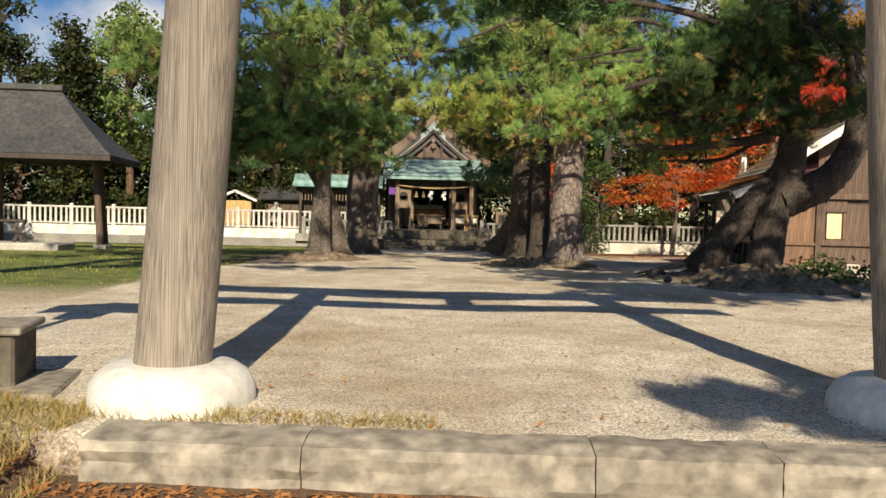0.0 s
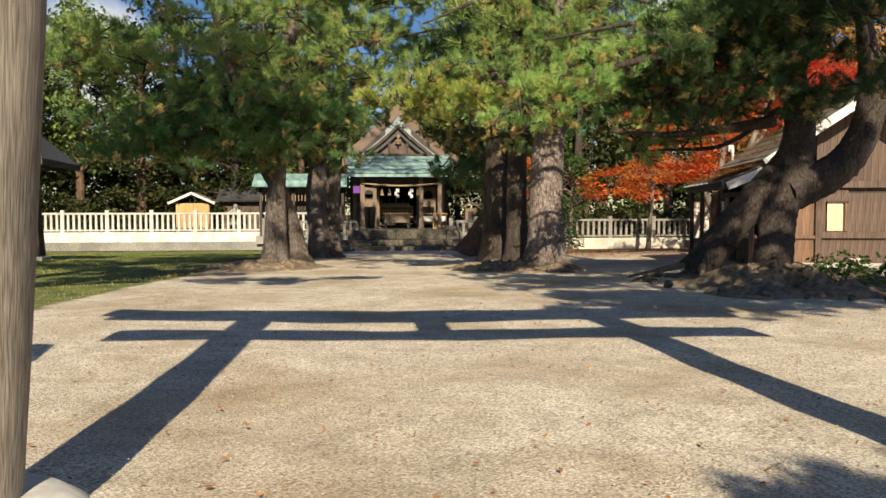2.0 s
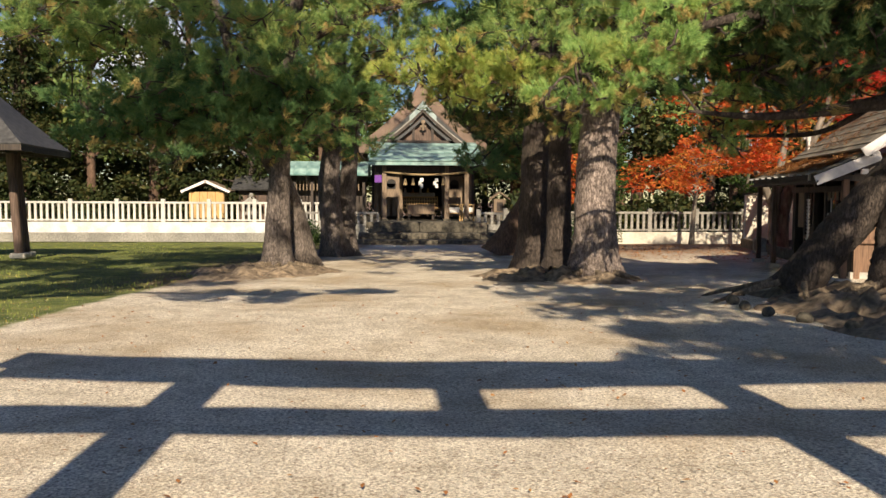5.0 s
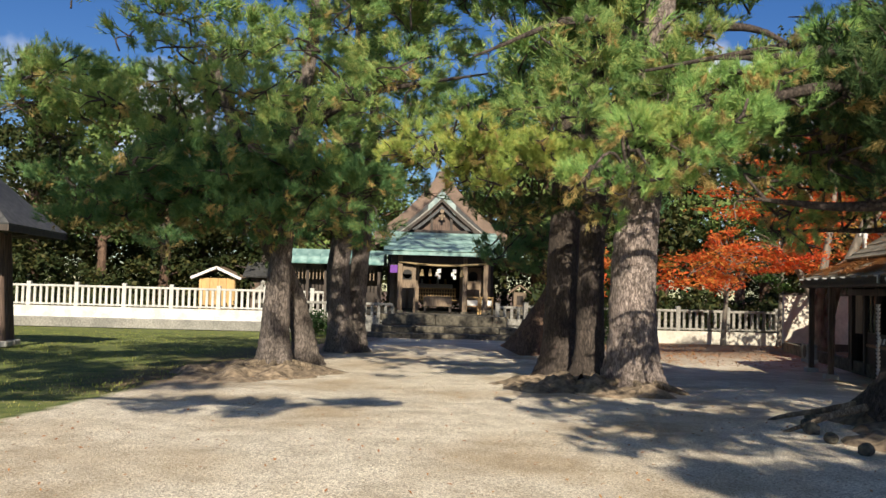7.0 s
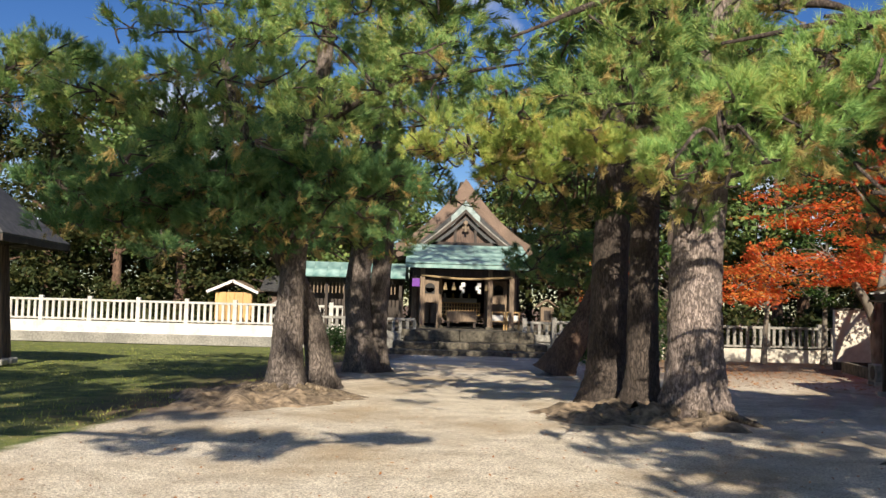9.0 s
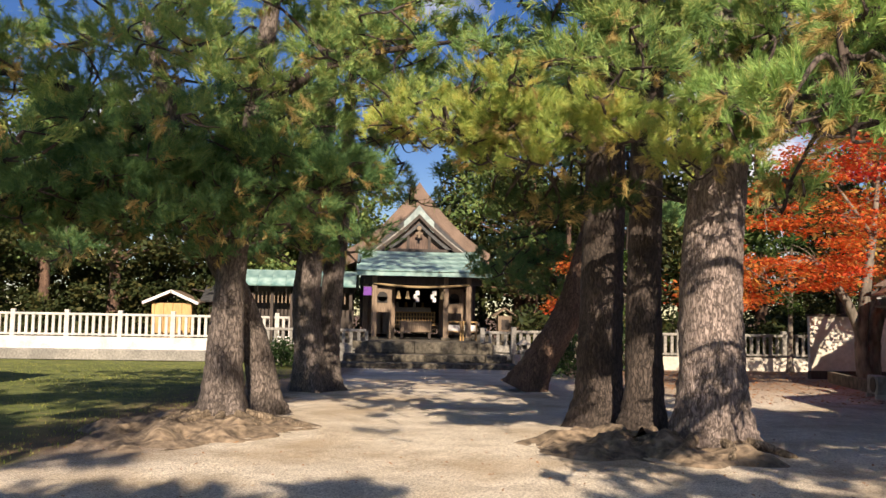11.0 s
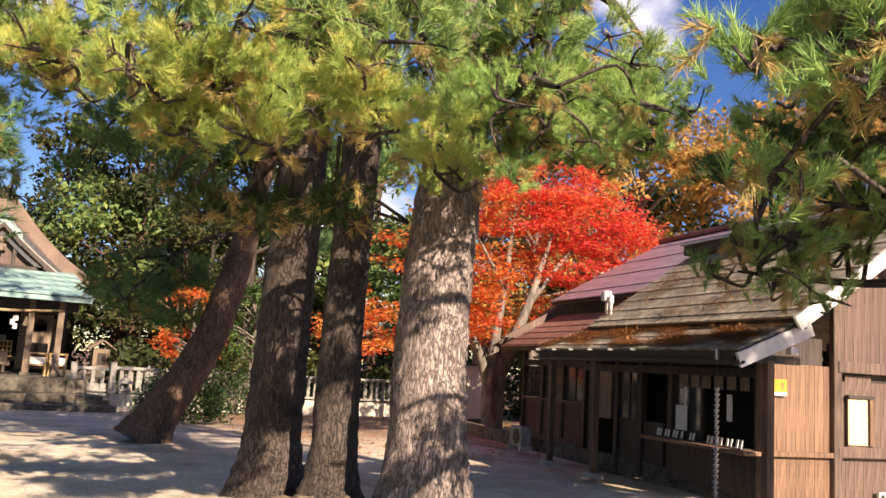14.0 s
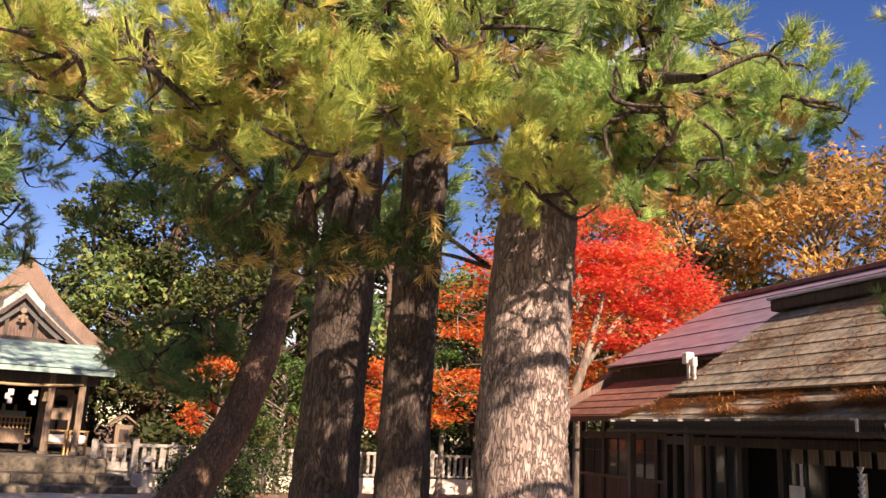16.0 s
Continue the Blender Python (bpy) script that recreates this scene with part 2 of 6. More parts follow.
M_MAPLE = leafy("red_maple_leaves", [(0.2, (0.470, 0.043, 0.050)), (0.45, (0.784, 0.087, 0.072)), (0.62, (0.807, 0.188, 0.082)), (0.8, (0.784, 0.376, 0.132))], 0.35, 0.5)
M_MAPLE_LOW = leafy("orange_maple_leaves", [(0.2, (0.6, 0.07, 0.035)), (0.45, (0.75, 0.15, 0.045)), (0.65, (0.7, 0.3, 0.07)), (0.85, (0.250, 0.275, 0.050))], 0.5, 0.5)
M_AUTUMN = leafy("autumn_woods_leaves", [(0.2, (0.182, 0.208, 0.052)), (0.45, (0.442, 0.286, 0.091)), (0.62, (0.598, 0.312, 0.104)), (0.8, (0.650, 0.468, 0.091))], 0.2, 0.45)
M_SHRUB = leafy("shrub_leaves", [(0.2, (0.019, 0.052, 0.016)), (0.5, (0.052, 0.111, 0.026)), (0.8, (0.143, 0.208, 0.046))], 1.2)
M_GRASS = leafy("lawn_grass", [(0.2, (0.112, 0.166, 0.033)), (0.5, (0.263, 0.312, 0.066)), (0.8, (0.619, 0.527, 0.165))], 0.6)
M_STRAW = leafy("dry_grass", [(0.2, (0.22, 0.2, 0.06)), (0.5, (0.42, 0.33, 0.13)), (0.8, (0.5, 0.38, 0.17))], 1.5)
M_LITTER = leafy("fallen_needles", [(0.2, (0.2, 0.09, 0.035)), (0.5, (0.4, 0.17, 0.06)), (0.8, (0.46, 0.27, 0.1))], 2.0, 0.1)
M_PILLAR = grainy("weathered_round_timber", (0.12, 0.1, 0.082), (0.38, 0.335, 0.285), (26, 26, 0.16), 5.0, 0.8, 0.006, 1.1)
M_TIMBER = grainy("weathered_timber", (0.065, 0.043, 0.034), (0.19, 0.128, 0.1), (9, 9, 0.5), 4.0, 0.8, 0.004, 1.0, 0.12)
M_BOARD = grainy("reddish_brown_boards", (0.11, 0.06, 0.038), (0.29, 0.17, 0.105), (10, 10, 0.5), 4.0, 0.75, 0.004, 1.2, 0.2)
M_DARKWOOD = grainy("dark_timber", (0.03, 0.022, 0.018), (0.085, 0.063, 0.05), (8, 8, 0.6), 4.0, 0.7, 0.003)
M_SHRINEWOOD = grainy("aged_shrine_timber", (0.15, 0.105, 0.07), (0.34, 0.25, 0.17), (8, 8, 0.6), 4.0, 0.75, 0.003)
M_NEWWOOD = grainy("fresh_timber", (0.5, 0.3, 0.11), (0.7, 0.46, 0.2), (8, 8, 0.6), 4.0, 0.6, 0.002)
M_WHITESTONE = grainy("white_painted_stone", (0.62, 0.6, 0.55), (0.84, 0.82, 0.78), (1, 1, 1), 12, 0.85, 0.006, 1.6)
M_FENCE = grainy("pale_granite", (0.5, 0.49, 0.46), (0.74, 0.72, 0.68), (1, 1, 1), 14, 0.85, 0.003, 0.8, 0.06)
M_FENCE_OLD = grainy("weathered_granite", (0.2, 0.19, 0.17), (0.4, 0.385, 0.35), (1, 1, 1), 10, 0.9, 0.006, 0.9, 0.1)
M_KERB = grainy("lichened_kerb_stone", (0.16, 0.145, 0.12), (0.43, 0.385, 0.315), (1, 1, 1), 9, 0.9, 0.014, 3.5, 0.2)
M_STEP = grainy("mossy_step_stone", (0.04, 0.036, 0.027), (0.165, 0.145, 0.11), (1, 1, 1), 7, 0.9, 0.01, 1.0, 0.15)
M_PLASTER = grainy("cream_plaster", (0.62, 0.57, 0.48), (0.78, 0.73, 0.64), (1, 1, 1), 8, 0.9, 0.002, 0.6)
M_CONCRETE = grainy("pale_concrete", (0.4, 0.38, 0.34), (0.58, 0.55, 0.5), (1, 1, 1), 12, 0.9, 0.003, 0.8)
M_COPPER_PALE = grainy("chalky_pale_copper", (0.2, 0.27, 0.27), (0.42, 0.5, 0.48), (1, 1, 1), 5, 0.6, 0.003, 1.0)
# mottling mixes verdigris streaks with tree-shade dapple painted into the colour
M_COPPER = grainy("verdigris_dappled_copper", (0.1, 0.235, 0.225), (0.4, 0.57, 0.52), (1, 1, 1), 1.5, 0.5, 0.003, 0.5, 0.05)
M_THATCH = grainy("brown_bark_thatch", (0.12, 0.08, 0.06), (0.33, 0.235, 0.18), (3, 3, 12), 4.0, 0.95, 0.02, 0.7)
M_SHINGLE = grainy("grey_brown_shingle", (0.16, 0.14, 0.11), (0.38, 0.33, 0.25), (1, 1, 1), 9, 0.85, 0.006, 1.4, 0.22)
M_PURPLE = grainy("purple_metal_roofing", (0.2, 0.15, 0.19), (0.31, 0.235, 0.29), (1, 1, 1), 3, 0.45, 0.0, 0.5, 0.06)
M_REDROOF = grainy("rusty_brown_roofing", (0.13, 0.065, 0.05), (0.27, 0.14, 0.105), (1, 1, 1), 6, 0.6, 0.003, 0.8, 0.1)
M_PAVROOF = grainy("grey_roof_sheet", (0.03, 0.03, 0.032), (0.085, 0.085, 0.085), (1, 1, 1), 7, 0.65, 0.004, 1.0, 0.12)
M_WHITEPAINT = plain("white_painted_board", (0.74, 0.7, 0.68), 0.5)
M_WHITE = plain("white_paper", (0.8, 0.78, 0.74), 0.8)
M_METAL = plain("galvanised_metal", (0.55, 0.55, 0.55), 0.35, 0.9)
# black that paints in the darkness of rooms and openings
M_BLACK = plain("interior_shade_black", (0.02, 0.018, 0.016), 0.7)
M_ROPE = grainy("straw_rope", (0.28, 0.2, 0.1), (0.45, 0.34, 0.19), (1, 1, 1), 30, 0.9, 0.004)
M_ORANGE = plain("orange_sign_paint", (0.85, 0.33, 0.03), 0.5)
M_PURPLECLOTH = plain("purple_cloth", (0.16, 0.05, 0.3), 0.8)
M_BRASS = plain("aged_brass", (0.5, 0.36, 0.14), 0.35, 0.8)
M_CREAMPANE = plain("cream_blind", (0.8, 0.68, 0.38), 0.5)
M_GLASS, _n, _l, _p = nodes_of("window_glass")
_p.inputs["Base Color"].default_value, _p.inputs["Roughness"].default_value = (0.05, 0.055, 0.055, 1), 0.06
_p.inputs["Specular IOR Level"].default_value = 0.8


# ---- building helpers ----
def rot_box(bm, size, m, bevel=0.0):
    """A box of the given size about its centre, at m."""
    r = bmesh.ops.create_cube(bm, size=1.0, matrix=m @ Matrix.Diagonal((*size, 1)))
    if bevel:
        edges = list({e for v in r["verts"] for e in v.link_edges})
        bmesh.ops.bevel(bm, geom=edges, offset=bevel, segments=1, affect="EDGES")


def cone(bm, r1, r2, depth, m, seg=16):
    bmesh.ops.create_cone(bm, cap_ends=True, segments=seg, radius1=r1, radius2=r2, depth=depth, matrix=m)


def mesh_from(name, bm, material, smooth=False):
    me = bpy.data.meshes.new(name)
    bm.to_mesh(me)
    bm.free()
    me.materials.append(material)
    if smooth:
        me.shade_smooth()
    return me


def part(name, bm, material, parent=None, label="", smooth=False):
    ob = new(name, mesh_from(name, bm, material, smooth))
    if parent:
        ob.parent = parent
    if label:
        ob["label"] = label
    return ob


def box_part(name, size, m, material, parent, label="", bevel=0.0):
    bm = bmesh.new()
    rot_box(bm, size, m, bevel)
    return part(name, bm, material, parent, label)


def shared(name, me, parent, m):
    """One more object on a mesh that is already there."""
    ob = new(name, me)
    ob.parent = parent
    ob.matrix_local = m
    return ob


def box_mesh(name, size, material, bevel=0.0):
    bm = bmesh.new()
    rot_box(bm, size, Matrix(), bevel)
    return mesh_from(name, bm, material)


def empty(name, m=None, **tags):
    e = new(name)
    if m is not None:
        e.matrix_world = m
    return tagged(e, **tags)


def at(x, y, z, rz=0.0):
    return pose(x, y, z, 0, 0, rz)


def arrays(name, verts, tris, material, parent=None, smooth=False):
    """A mesh from vertex and polygon arrays."""
    me = bpy.data.meshes.new(name)
    k = tris.shape[1]
    me.vertices.add(len(verts))
    me.vertices.foreach_set("co", np.ascontiguousarray(verts, dtype=np.float32).ravel())
    me.loops.add(tris.size)
    me.loops.foreach_set("vertex_index", np.ascontiguousarray(tris, dtype=np.int32).ravel())
    me.polygons.add(len(tris))
    me.polygons.foreach_set("loop_start", np.arange(0, tris.size, k, dtype=np.int32))
    me.update(calc_edges=True)
    me.materials.append(material)
    if smooth:
        me.shade_smooth()
    ob = new(name, me)
    if parent:
        ob.parent = parent
    return ob


def ground_z(y):
    return np.interp(y, [-400, 15, 22, 34, 50, 58, 900], [0, 0, -0.15, -0.42, -1.02, -1.28, -1.28])


def gz(y):
    return float(ground_z(y))


# ---- trees ----
def spline(points, radii, per=8):
    """Smooth points and radii along a bent limb."""
    p, r = np.array(points, float), np.array(radii, float)
    q = np.vstack([2 * p[0] - p[1], p, 2 * p[-1] - p[-2]])
    out, rad = [], []
    for i in range(1, len(q) - 2):
        for s in np.linspace(0, 1, per, endpoint=False):
            a, b, c, d = q[i - 1], q[i], q[i + 1], q[i + 2]
            out.append(0.5 * (2 * b + (c - a) * s + (2 * a - 5 * b + 4 * c - d) * s * s + (3 * b - a - 3 * c + d) * s ** 3))
            rad.append(r[i - 1] * (1 - s) + r[i] * s)
    return np.vstack([out, p[-1:]]), np.array(rad + [r[-1]])


def tube(points, radii, seg=12, rough=0.0, per=8, flare=0.0, seed=0):
    """Vertices and quads of a tapered limb, with uneven bark and root flare at its foot."""
    rng = np.random.default_rng(seed)
    p, r = spline(points, radii, per)
    t = np.gradient(p, axis=0)
    t /= np.linalg.norm(t, axis=1)[:, None]
    ref = np.array([1.0, 0.15, 0.05])
    u = np.cross(t, ref)
    u /= np.linalg.norm(u, axis=1)[:, None]
    w = np.cross(t, u)
    a = np.linspace(0, 2 * math.pi, seg, endpoint=False)
    ridge = sum(np.sin(k * a + rng.uniform(0, 6.3)) * s for k, s in ((2, .3), (3, .35), (5, .3), (7, .2)))
    rr = r[:, None] * (1 + rough * (rng.normal(0, 0.5, (len(p), seg)) + ridge[None, :] * 0.5))
    if flare:
        lobes = np.clip(np.sin(rng.integers(4, 6) * a + rng.uniform(0, 6)) + 0.35 * np.sin(2 * a + 1), -0.2, 1.3)
        z = np.clip(1 - (p[:, 2] - p[0, 2]) / (r[0] * 2.6), 0, 1)
        rr *= 1 + flare * (z ** 2.2)[:, None] * (0.45 + 0.75 * lobes[None, :])
    v = p[:, None, :] + rr[..., None] * (np.cos(a)[None, :, None] * u[:, None, :] + np.sin(a)[None, :, None] * w[:, None, :])
    n = len(p)
    i, j = np.meshgrid(np.arange(n - 1), np.arange(seg), indexing="ij")
    k = (j + 1) % seg
    f = np.stack([i * seg + j, i * seg + k, (i + 1) * seg + k, (i + 1) * seg + j], -1).reshape(-1, 4)
    return v.reshape(-1, 3), f


def joined(pieces):
    vs, fs, o = [], [], 0
    for v, f in pieces:
        vs.append(v)
        fs.append(f + o)
        o += len(v)
    return np.vstack(vs), np.vstack(fs)


def unit(v):
    return v / np.maximum(np.linalg.norm(v, axis=-1, keepdims=True), 1e-9)


def tufts(centres, ways, count, length, width, spread, rng):
    """Pine shoots: at each centre a brush of needles, each a slim triangle."""
    n = len(centres)
    d = unit(0.85 * unit(ways)[:, None, :] + spread * unit(rng.normal(0, 1, (n, count, 3))) * rng.uniform(0.35, 1.0, (n, count, 1)))
    base = centres[:, None, :] - unit(ways)[:, None, :] * rng.uniform(0, length * 1.1, (n, count, 1))
    side = unit(np.cross(d, rng.normal(0, 1, (n, count, 3)))) * width * 0.5
    tip = base + d * length * rng.uniform(0.7, 1.15, (n, count, 1))
    v = np.stack([base - side, base + side, tip], 2).reshape(-1, 3)
    return v, np.arange(len(v)).reshape(-1, 3)


def pad_shoots(pads, density, rng, droop=0.0):
    """Shoot ends over flat-topped foliage pads (x, y, z, rx, ry, rz)."""
    cs, ws = [], []
    for x, y, z, rx, ry, rz in pads:
        n = max(6, int(density * (rx * ry + rx * rz + ry * rz)))
        d = unit(rng.normal(0, 1, (n, 3)))
        low = d[:, 2] < -0.25
        d[low, 2] *= -0.6
        d = unit(d)
        rad = rng.uniform(0.45, 1.0, (n, 1)) ** 0.5
        lump = 1 + 0.22 * np.sin(d[:, :1] * 5 + x * 3) * np.sin(d[:, 1:2] * 5 + y * 3)
        # shoots stand in small bunches with gaps between them
        k = rng.integers(0, max(2, n // 4), n)
        d, rad, lump = d[k], rad[k], lump[k]
        way = d * np.array([1, 1, 0.7]) + np.array([0, 0, 0.45 - droop])
        cs.append(np.array([x, y, z]) + d * rad * lump * np.array([rx, ry, rz]) + rng.normal(0, 0.055, (n, 3)))
        ws.append(way + rng.normal(0, 0.3, (n, 3)))
    return np.vstack(cs), np.vstack(ws)


def leaf_cards(centres, size, rng, flat=0.3):
    """Small pointed leaves, each a bent pair of triangles."""
    n = len(centres)
    up = unit(rng.normal(0, flat, (n, 3)) + np.array([0, 0, 1.0]))
    a = unit(np.cross(up, rng.normal(0, 1, (n, 3))))
    b = np.cross(up, a)
    s = size * rng.uniform(0.6, 1.3, (n, 1))
    v = np.stack([centres - a * s, centres - b * s * 0.5 + up * s * 0.12, centres + a * s, centres + b * s * 0.5 + up * s * 0.12], 1).reshape(-1, 3)
    k = np.arange(n)[:, None] * 4
    return v, np.vstack([np.hstack([k, k + 1, k + 2]), np.hstack([k, k + 2, k + 3])])


def twigs_to(pads, limbs, rng, count=3):
    """Thin branches from the nearest point of the limbs out into each pad."""
    pts = np.vstack([spline(p, r)[0] for p, r in limbs])
    out = []
    for x, y, z, rx, ry, rz in pads:
        c = np.array([x, y, z])
        s = pts[np.argmin(np.linalg.norm(pts - c, axis=1) + rng.uniform(0, 0.9, len(pts)))]
        gap = np.linalg.norm(s - c)
        s = c + (s - c) * min(1.0, 0.75 / max(gap, 0.01))
        m = (s + c) / 2 + rng.normal(0, 0.12, 3) + np.array([0, 0, 0.1])
        out.append(tube([s, m, c], [0.024, 0.018, 0.01], 5, 0.1, 4, seed=1))
        for _ in range(count):
            e = c + rng.uniform(-0.75, 0.75, 3) * np.array([rx, ry, rz])
            out.append(tube([c, (c + e) / 2 + rng.normal(0, 0.06, 3), e], [0.022, 0.014, 0.006], 4, 0.1, 3, seed=2))
    return out


def pine(label, trunks, limbs, groups, bark, seed, category="pine tree", group="", flare=0.5):
    """A pine: trunks and limbs as points and radii; groups of foliage pads as (pads, material, density, needle length, width, needles)."""
    rng = np.random.default_rng(seed)
    tree = empty("pine_tree", label=label, category=category, group=group)
    tree.location = trunks[0][0][0]
    bpy.context.view_layer.update()
    inv = tree.matrix_world.inverted()

    def child(name, v, f, mat, smooth=False):
        ob = arrays(name, v, f, mat, tree, smooth)
        ob.matrix_parent_inverse = inv
        return ob

    for i, (p, r, seg) in enumerate(trunks):
        v, f = tube(p, r, seg, 0.06, 14, flare, seed + i)
        child("trunk", v, f, bark, True)
    for i, (p, r) in enumerate(limbs):
        v, f = tube(p, r, 12, 0.08, 8, 0, seed + 20 + i)
        child("limb", v, f, M_BARK_DARK, True)
    allpads = [q for g in groups for q in g[0]]
    if allpads:
        v, f = joined(twigs_to(allpads, list(limbs) + [(p, r) for p, r, _ in trunks], rng))
        child("twig_work", v, f, M_BARK_DARK)["kind"] = "stuff"
    for pads, mat, density, length, width, count in groups:
        c, w = pad_shoots(pads, density, rng)
        v, f = tufts(c, w, count, length, width, 0.95, rng)
        child("crown", v, f, mat)
        if length < 0.2:
            # older golden needles hang below the fresh shoots
            c, w = pad_shoots([(x, y, z - rz * 0.5, rx * 0.9, ry * 0.9, rz * 0.5) for x, y, z, rx, ry, rz in pads], density * (0.2 if length < 0.15 else 0.1), rng, 1.3)
            child("old_needles", *tufts(c, w, count, length * 0.9, width, 0.8, rng), M_PINE_OLD)["label"] = "older golden-brown needles"
    return tree


def scatter_pads(rng, line, n, off, size):
    """Pads strewn about a line of points."""
    p = np.array(line, float)
    out = []
    for _ in range(n):
        t = rng.uniform(0, len(p) - 1)
        i = min(int(t), len(p) - 2)
        c = p[i] * (1 - t + i) + p[i + 1] * (t - i) + rng.normal(0, 1, 3) * np.array(off)
        s = rng.uniform(size[0], size[1])
        out.append((*c, s, s * rng.uniform(0.8, 1.1), s * rng.uniform(0.38, 0.6)))
    return out

# ---- ground, one sheet to the horizon ----
def build_ground():
    xs = np.unique(np.concatenate([np.linspace(-400, -40, 12), np.linspace(-40, -12, 40), np.linspace(-12, 14, 150), np.linspace(14, 40, 40), np.linspace(40, 400, 12)]))
    ys = np.unique(np.concatenate([np.linspace(-300, -4, 14), np.linspace(-4, 3.6, 24), np.linspace(3.65, 4.8, 40), np.linspace(4.9, 28, 150), np.linspace(28, 64, 60), np.linspace(64, 500, 14)]))
    x, y = np.meshgrid(xs, ys, indexing="xy")
    z = ground_z(y)
    line = 4.22 - 0.11 * (x + 1.98)
    z = z - 0.22 * np.where(x > -4.75, y < line, np.clip((4.9 - y) / 1.6, 0, 1))
    rough = 0.018 * np.sin(x * 1.3 + 0.4 * y) * np.sin(y * 0.9 + 1) + 0.008 * np.sin(x * 3.7 + 1) * np.sin(y * 4.1)
    z = z + np.where(y < 4.9, 0, rough)
    # the lawn bank drops a hand's width beyond the court's ragged edge
    edge = -8.0 + 0.075 * y
    z = np.where((x < edge) & (y > 12), z - np.clip((edge - x) * 0.12, 0, 0.06), z)
    v = np.stack([x, y, z], -1).reshape(-1, 3)
    nx, ny = len(xs), len(ys)
    i, j = np.meshgrid(np.arange(ny - 1), np.arange(nx - 1), indexing="ij")
    f = np.stack([i * nx + j, i * nx + j + 1, (i + 1) * nx + j + 1, (i + 1) * nx + j], -1).reshape(-1, 4)
    ob = arrays("ground", v, f, M_GROUND, None, True)
    tagged(ob, "pale gravel court with mossy lawn and needle litter", "ground", kind="structure")


build_ground()
TURN = -4.0  # the gate and the kerb lie a little askew to the hall


def build_torii():
    torii = empty("torii_gate", label="weathered grey timber torii gate on white round plinths", category="torii gate")
    torii.matrix_world = at(-1.92, 5.10, 0, TURN)
    half = 2.32
    for s in (-1, 1):
        v, f = tube([(s * half, 0, 0.2), (s * (half - 0.08), 0, 1.2), (s * (half - 0.18), 0, 2.6), (s * (half - 0.28), 0, 4.05)], [0.236, 0.232, 0.222, 0.21], 40, 0.004, 8, seed=3)
        arrays("pillar", v, f, M_PILLAR, torii, True)
        bm = bmesh.new()
        prof = [(0.5, -0.05), (0.51, 0.03), (0.5, 0.11), (0.46, 0.18), (0.38, 0.235), (0.27, 0.25), (0.0, 0.25)]
        rings = []
        for r, z in prof[:-1]:
            ring = []
            for k in range(40):
                a = 2 * math.pi * k / 40
                wob = 1 + 0.02 * math.sin(3 * a + s) + 0.014 * math.sin(5 * a)
                ring.append(bm.verts.new((s * half + r * wob * math.cos(a), r * wob * math.sin(a), z)))
            rings.append(ring)
        for a, b in zip(rings, rings[1:]):
            for k in range(40):
                bm.faces.new((a[k], a[(k + 1) % 40], b[(k + 1) % 40], b[k]))
        bm.faces.new(rings[-1])
        part("plinth", bm, M_WHITESTONE, torii, "white-painted rounded stone plinth", True)
    box_part("tie_beam", (6.8, 0.17, 0.34), at(0, 0, 3.40), M_PILLAR, torii, bevel=0.01)
    box_part("gable_strut", (0.36, 0.14, 0.42), at(0, 0, 3.78), M_PILLAR, torii, bevel=0.01)
    bm = bmesh.new()
    for i in range(14):
        a, b = -3.85 + i * 7.7 / 14, -3.85 + (i + 1) * 7.7 / 14
        za, zb = 0.014 * a * a, 0.014 * b * b
        m = at((a + b) / 2, 0, 4.18 + (za + zb) / 2) @ Matrix.Rotation(-math.atan2(zb - za, b - a), 4, "Y")
        rot_box(bm, (b - a + 0.012, 0.26, 0.26), m)
    part("lintel", bm, M_PILLAR, torii)
    bm = bmesh.new()
    for i in range(14):
        a, b = -4.0 + i * 8.0 / 14, -4.0 + (i + 1) * 8.0 / 14
        za, zb = 0.014 * a * a, 0.014 * b * b
        m = at((a + b) / 2, 0, 4.42 + (za + zb) / 2) @ Matrix.Rotation(-math.atan2(zb - za, b - a), 4, "Y")
        rot_box(bm, (b - a + 0.012, 0.4, 0.2), m)
    part("top_beam", bm, M_PAVROOF, torii)


build_torii()


def build_kerb():
    kerb = empty("kerb", at(-1.98, 4.26, 0, -6.3), label="worn grey and ochre kerb stones edging the gravel court", category="kerb", kind="structure")
    rng = np.random.default_rng(5)
    x = -2.5
    for w in (1.16, 1.5, 0.93, 1.2, 1.4, 1.1, 1.3):
        bm = bmesh.new()
        nx, nz = 14, 4
        d = 0.34
        grid = {}
        for i in range(nx + 1):
            for j in range(nz + 3):
                # the profile runs up the face and back over the top
                if j <= nz:
                    yy, zz = -d / 2, -0.24 + 0.25 * j / nz
                else:
                    yy, zz = -d / 2 + d * (j - nz) / 2, 0.022
                n = noise.noise((3 * (x + i * w / nx), zz * 14, yy * 9)) * 0.034
                drop = 0.03 if j == nz else 0.012 if i in (0, nx) else 0.0
                grid[i, j] = bm.verts.new((x + 0.003 + (w - 0.006) * i / nx, yy + n + drop * 0.6 + rng.normal(0, 0.005), zz - drop * 0.5 + rng.normal(0, 0.003)))
        for i in range(nx):
            for j in range(nz + 2):
                bm.faces.new((grid[i, j], grid[i + 1, j], grid[i + 1, j + 1], grid[i, j + 1]))
        for i in (0, nx):
            bm.faces.new([grid[i, j] for j in range(nz + 3)])
        part("kerb_stone", bm, M_KERB, kerb, smooth=False)
        x += w
    return kerb


build_kerb()

# ---- the trees ----
R = np.random.default_rng(11)
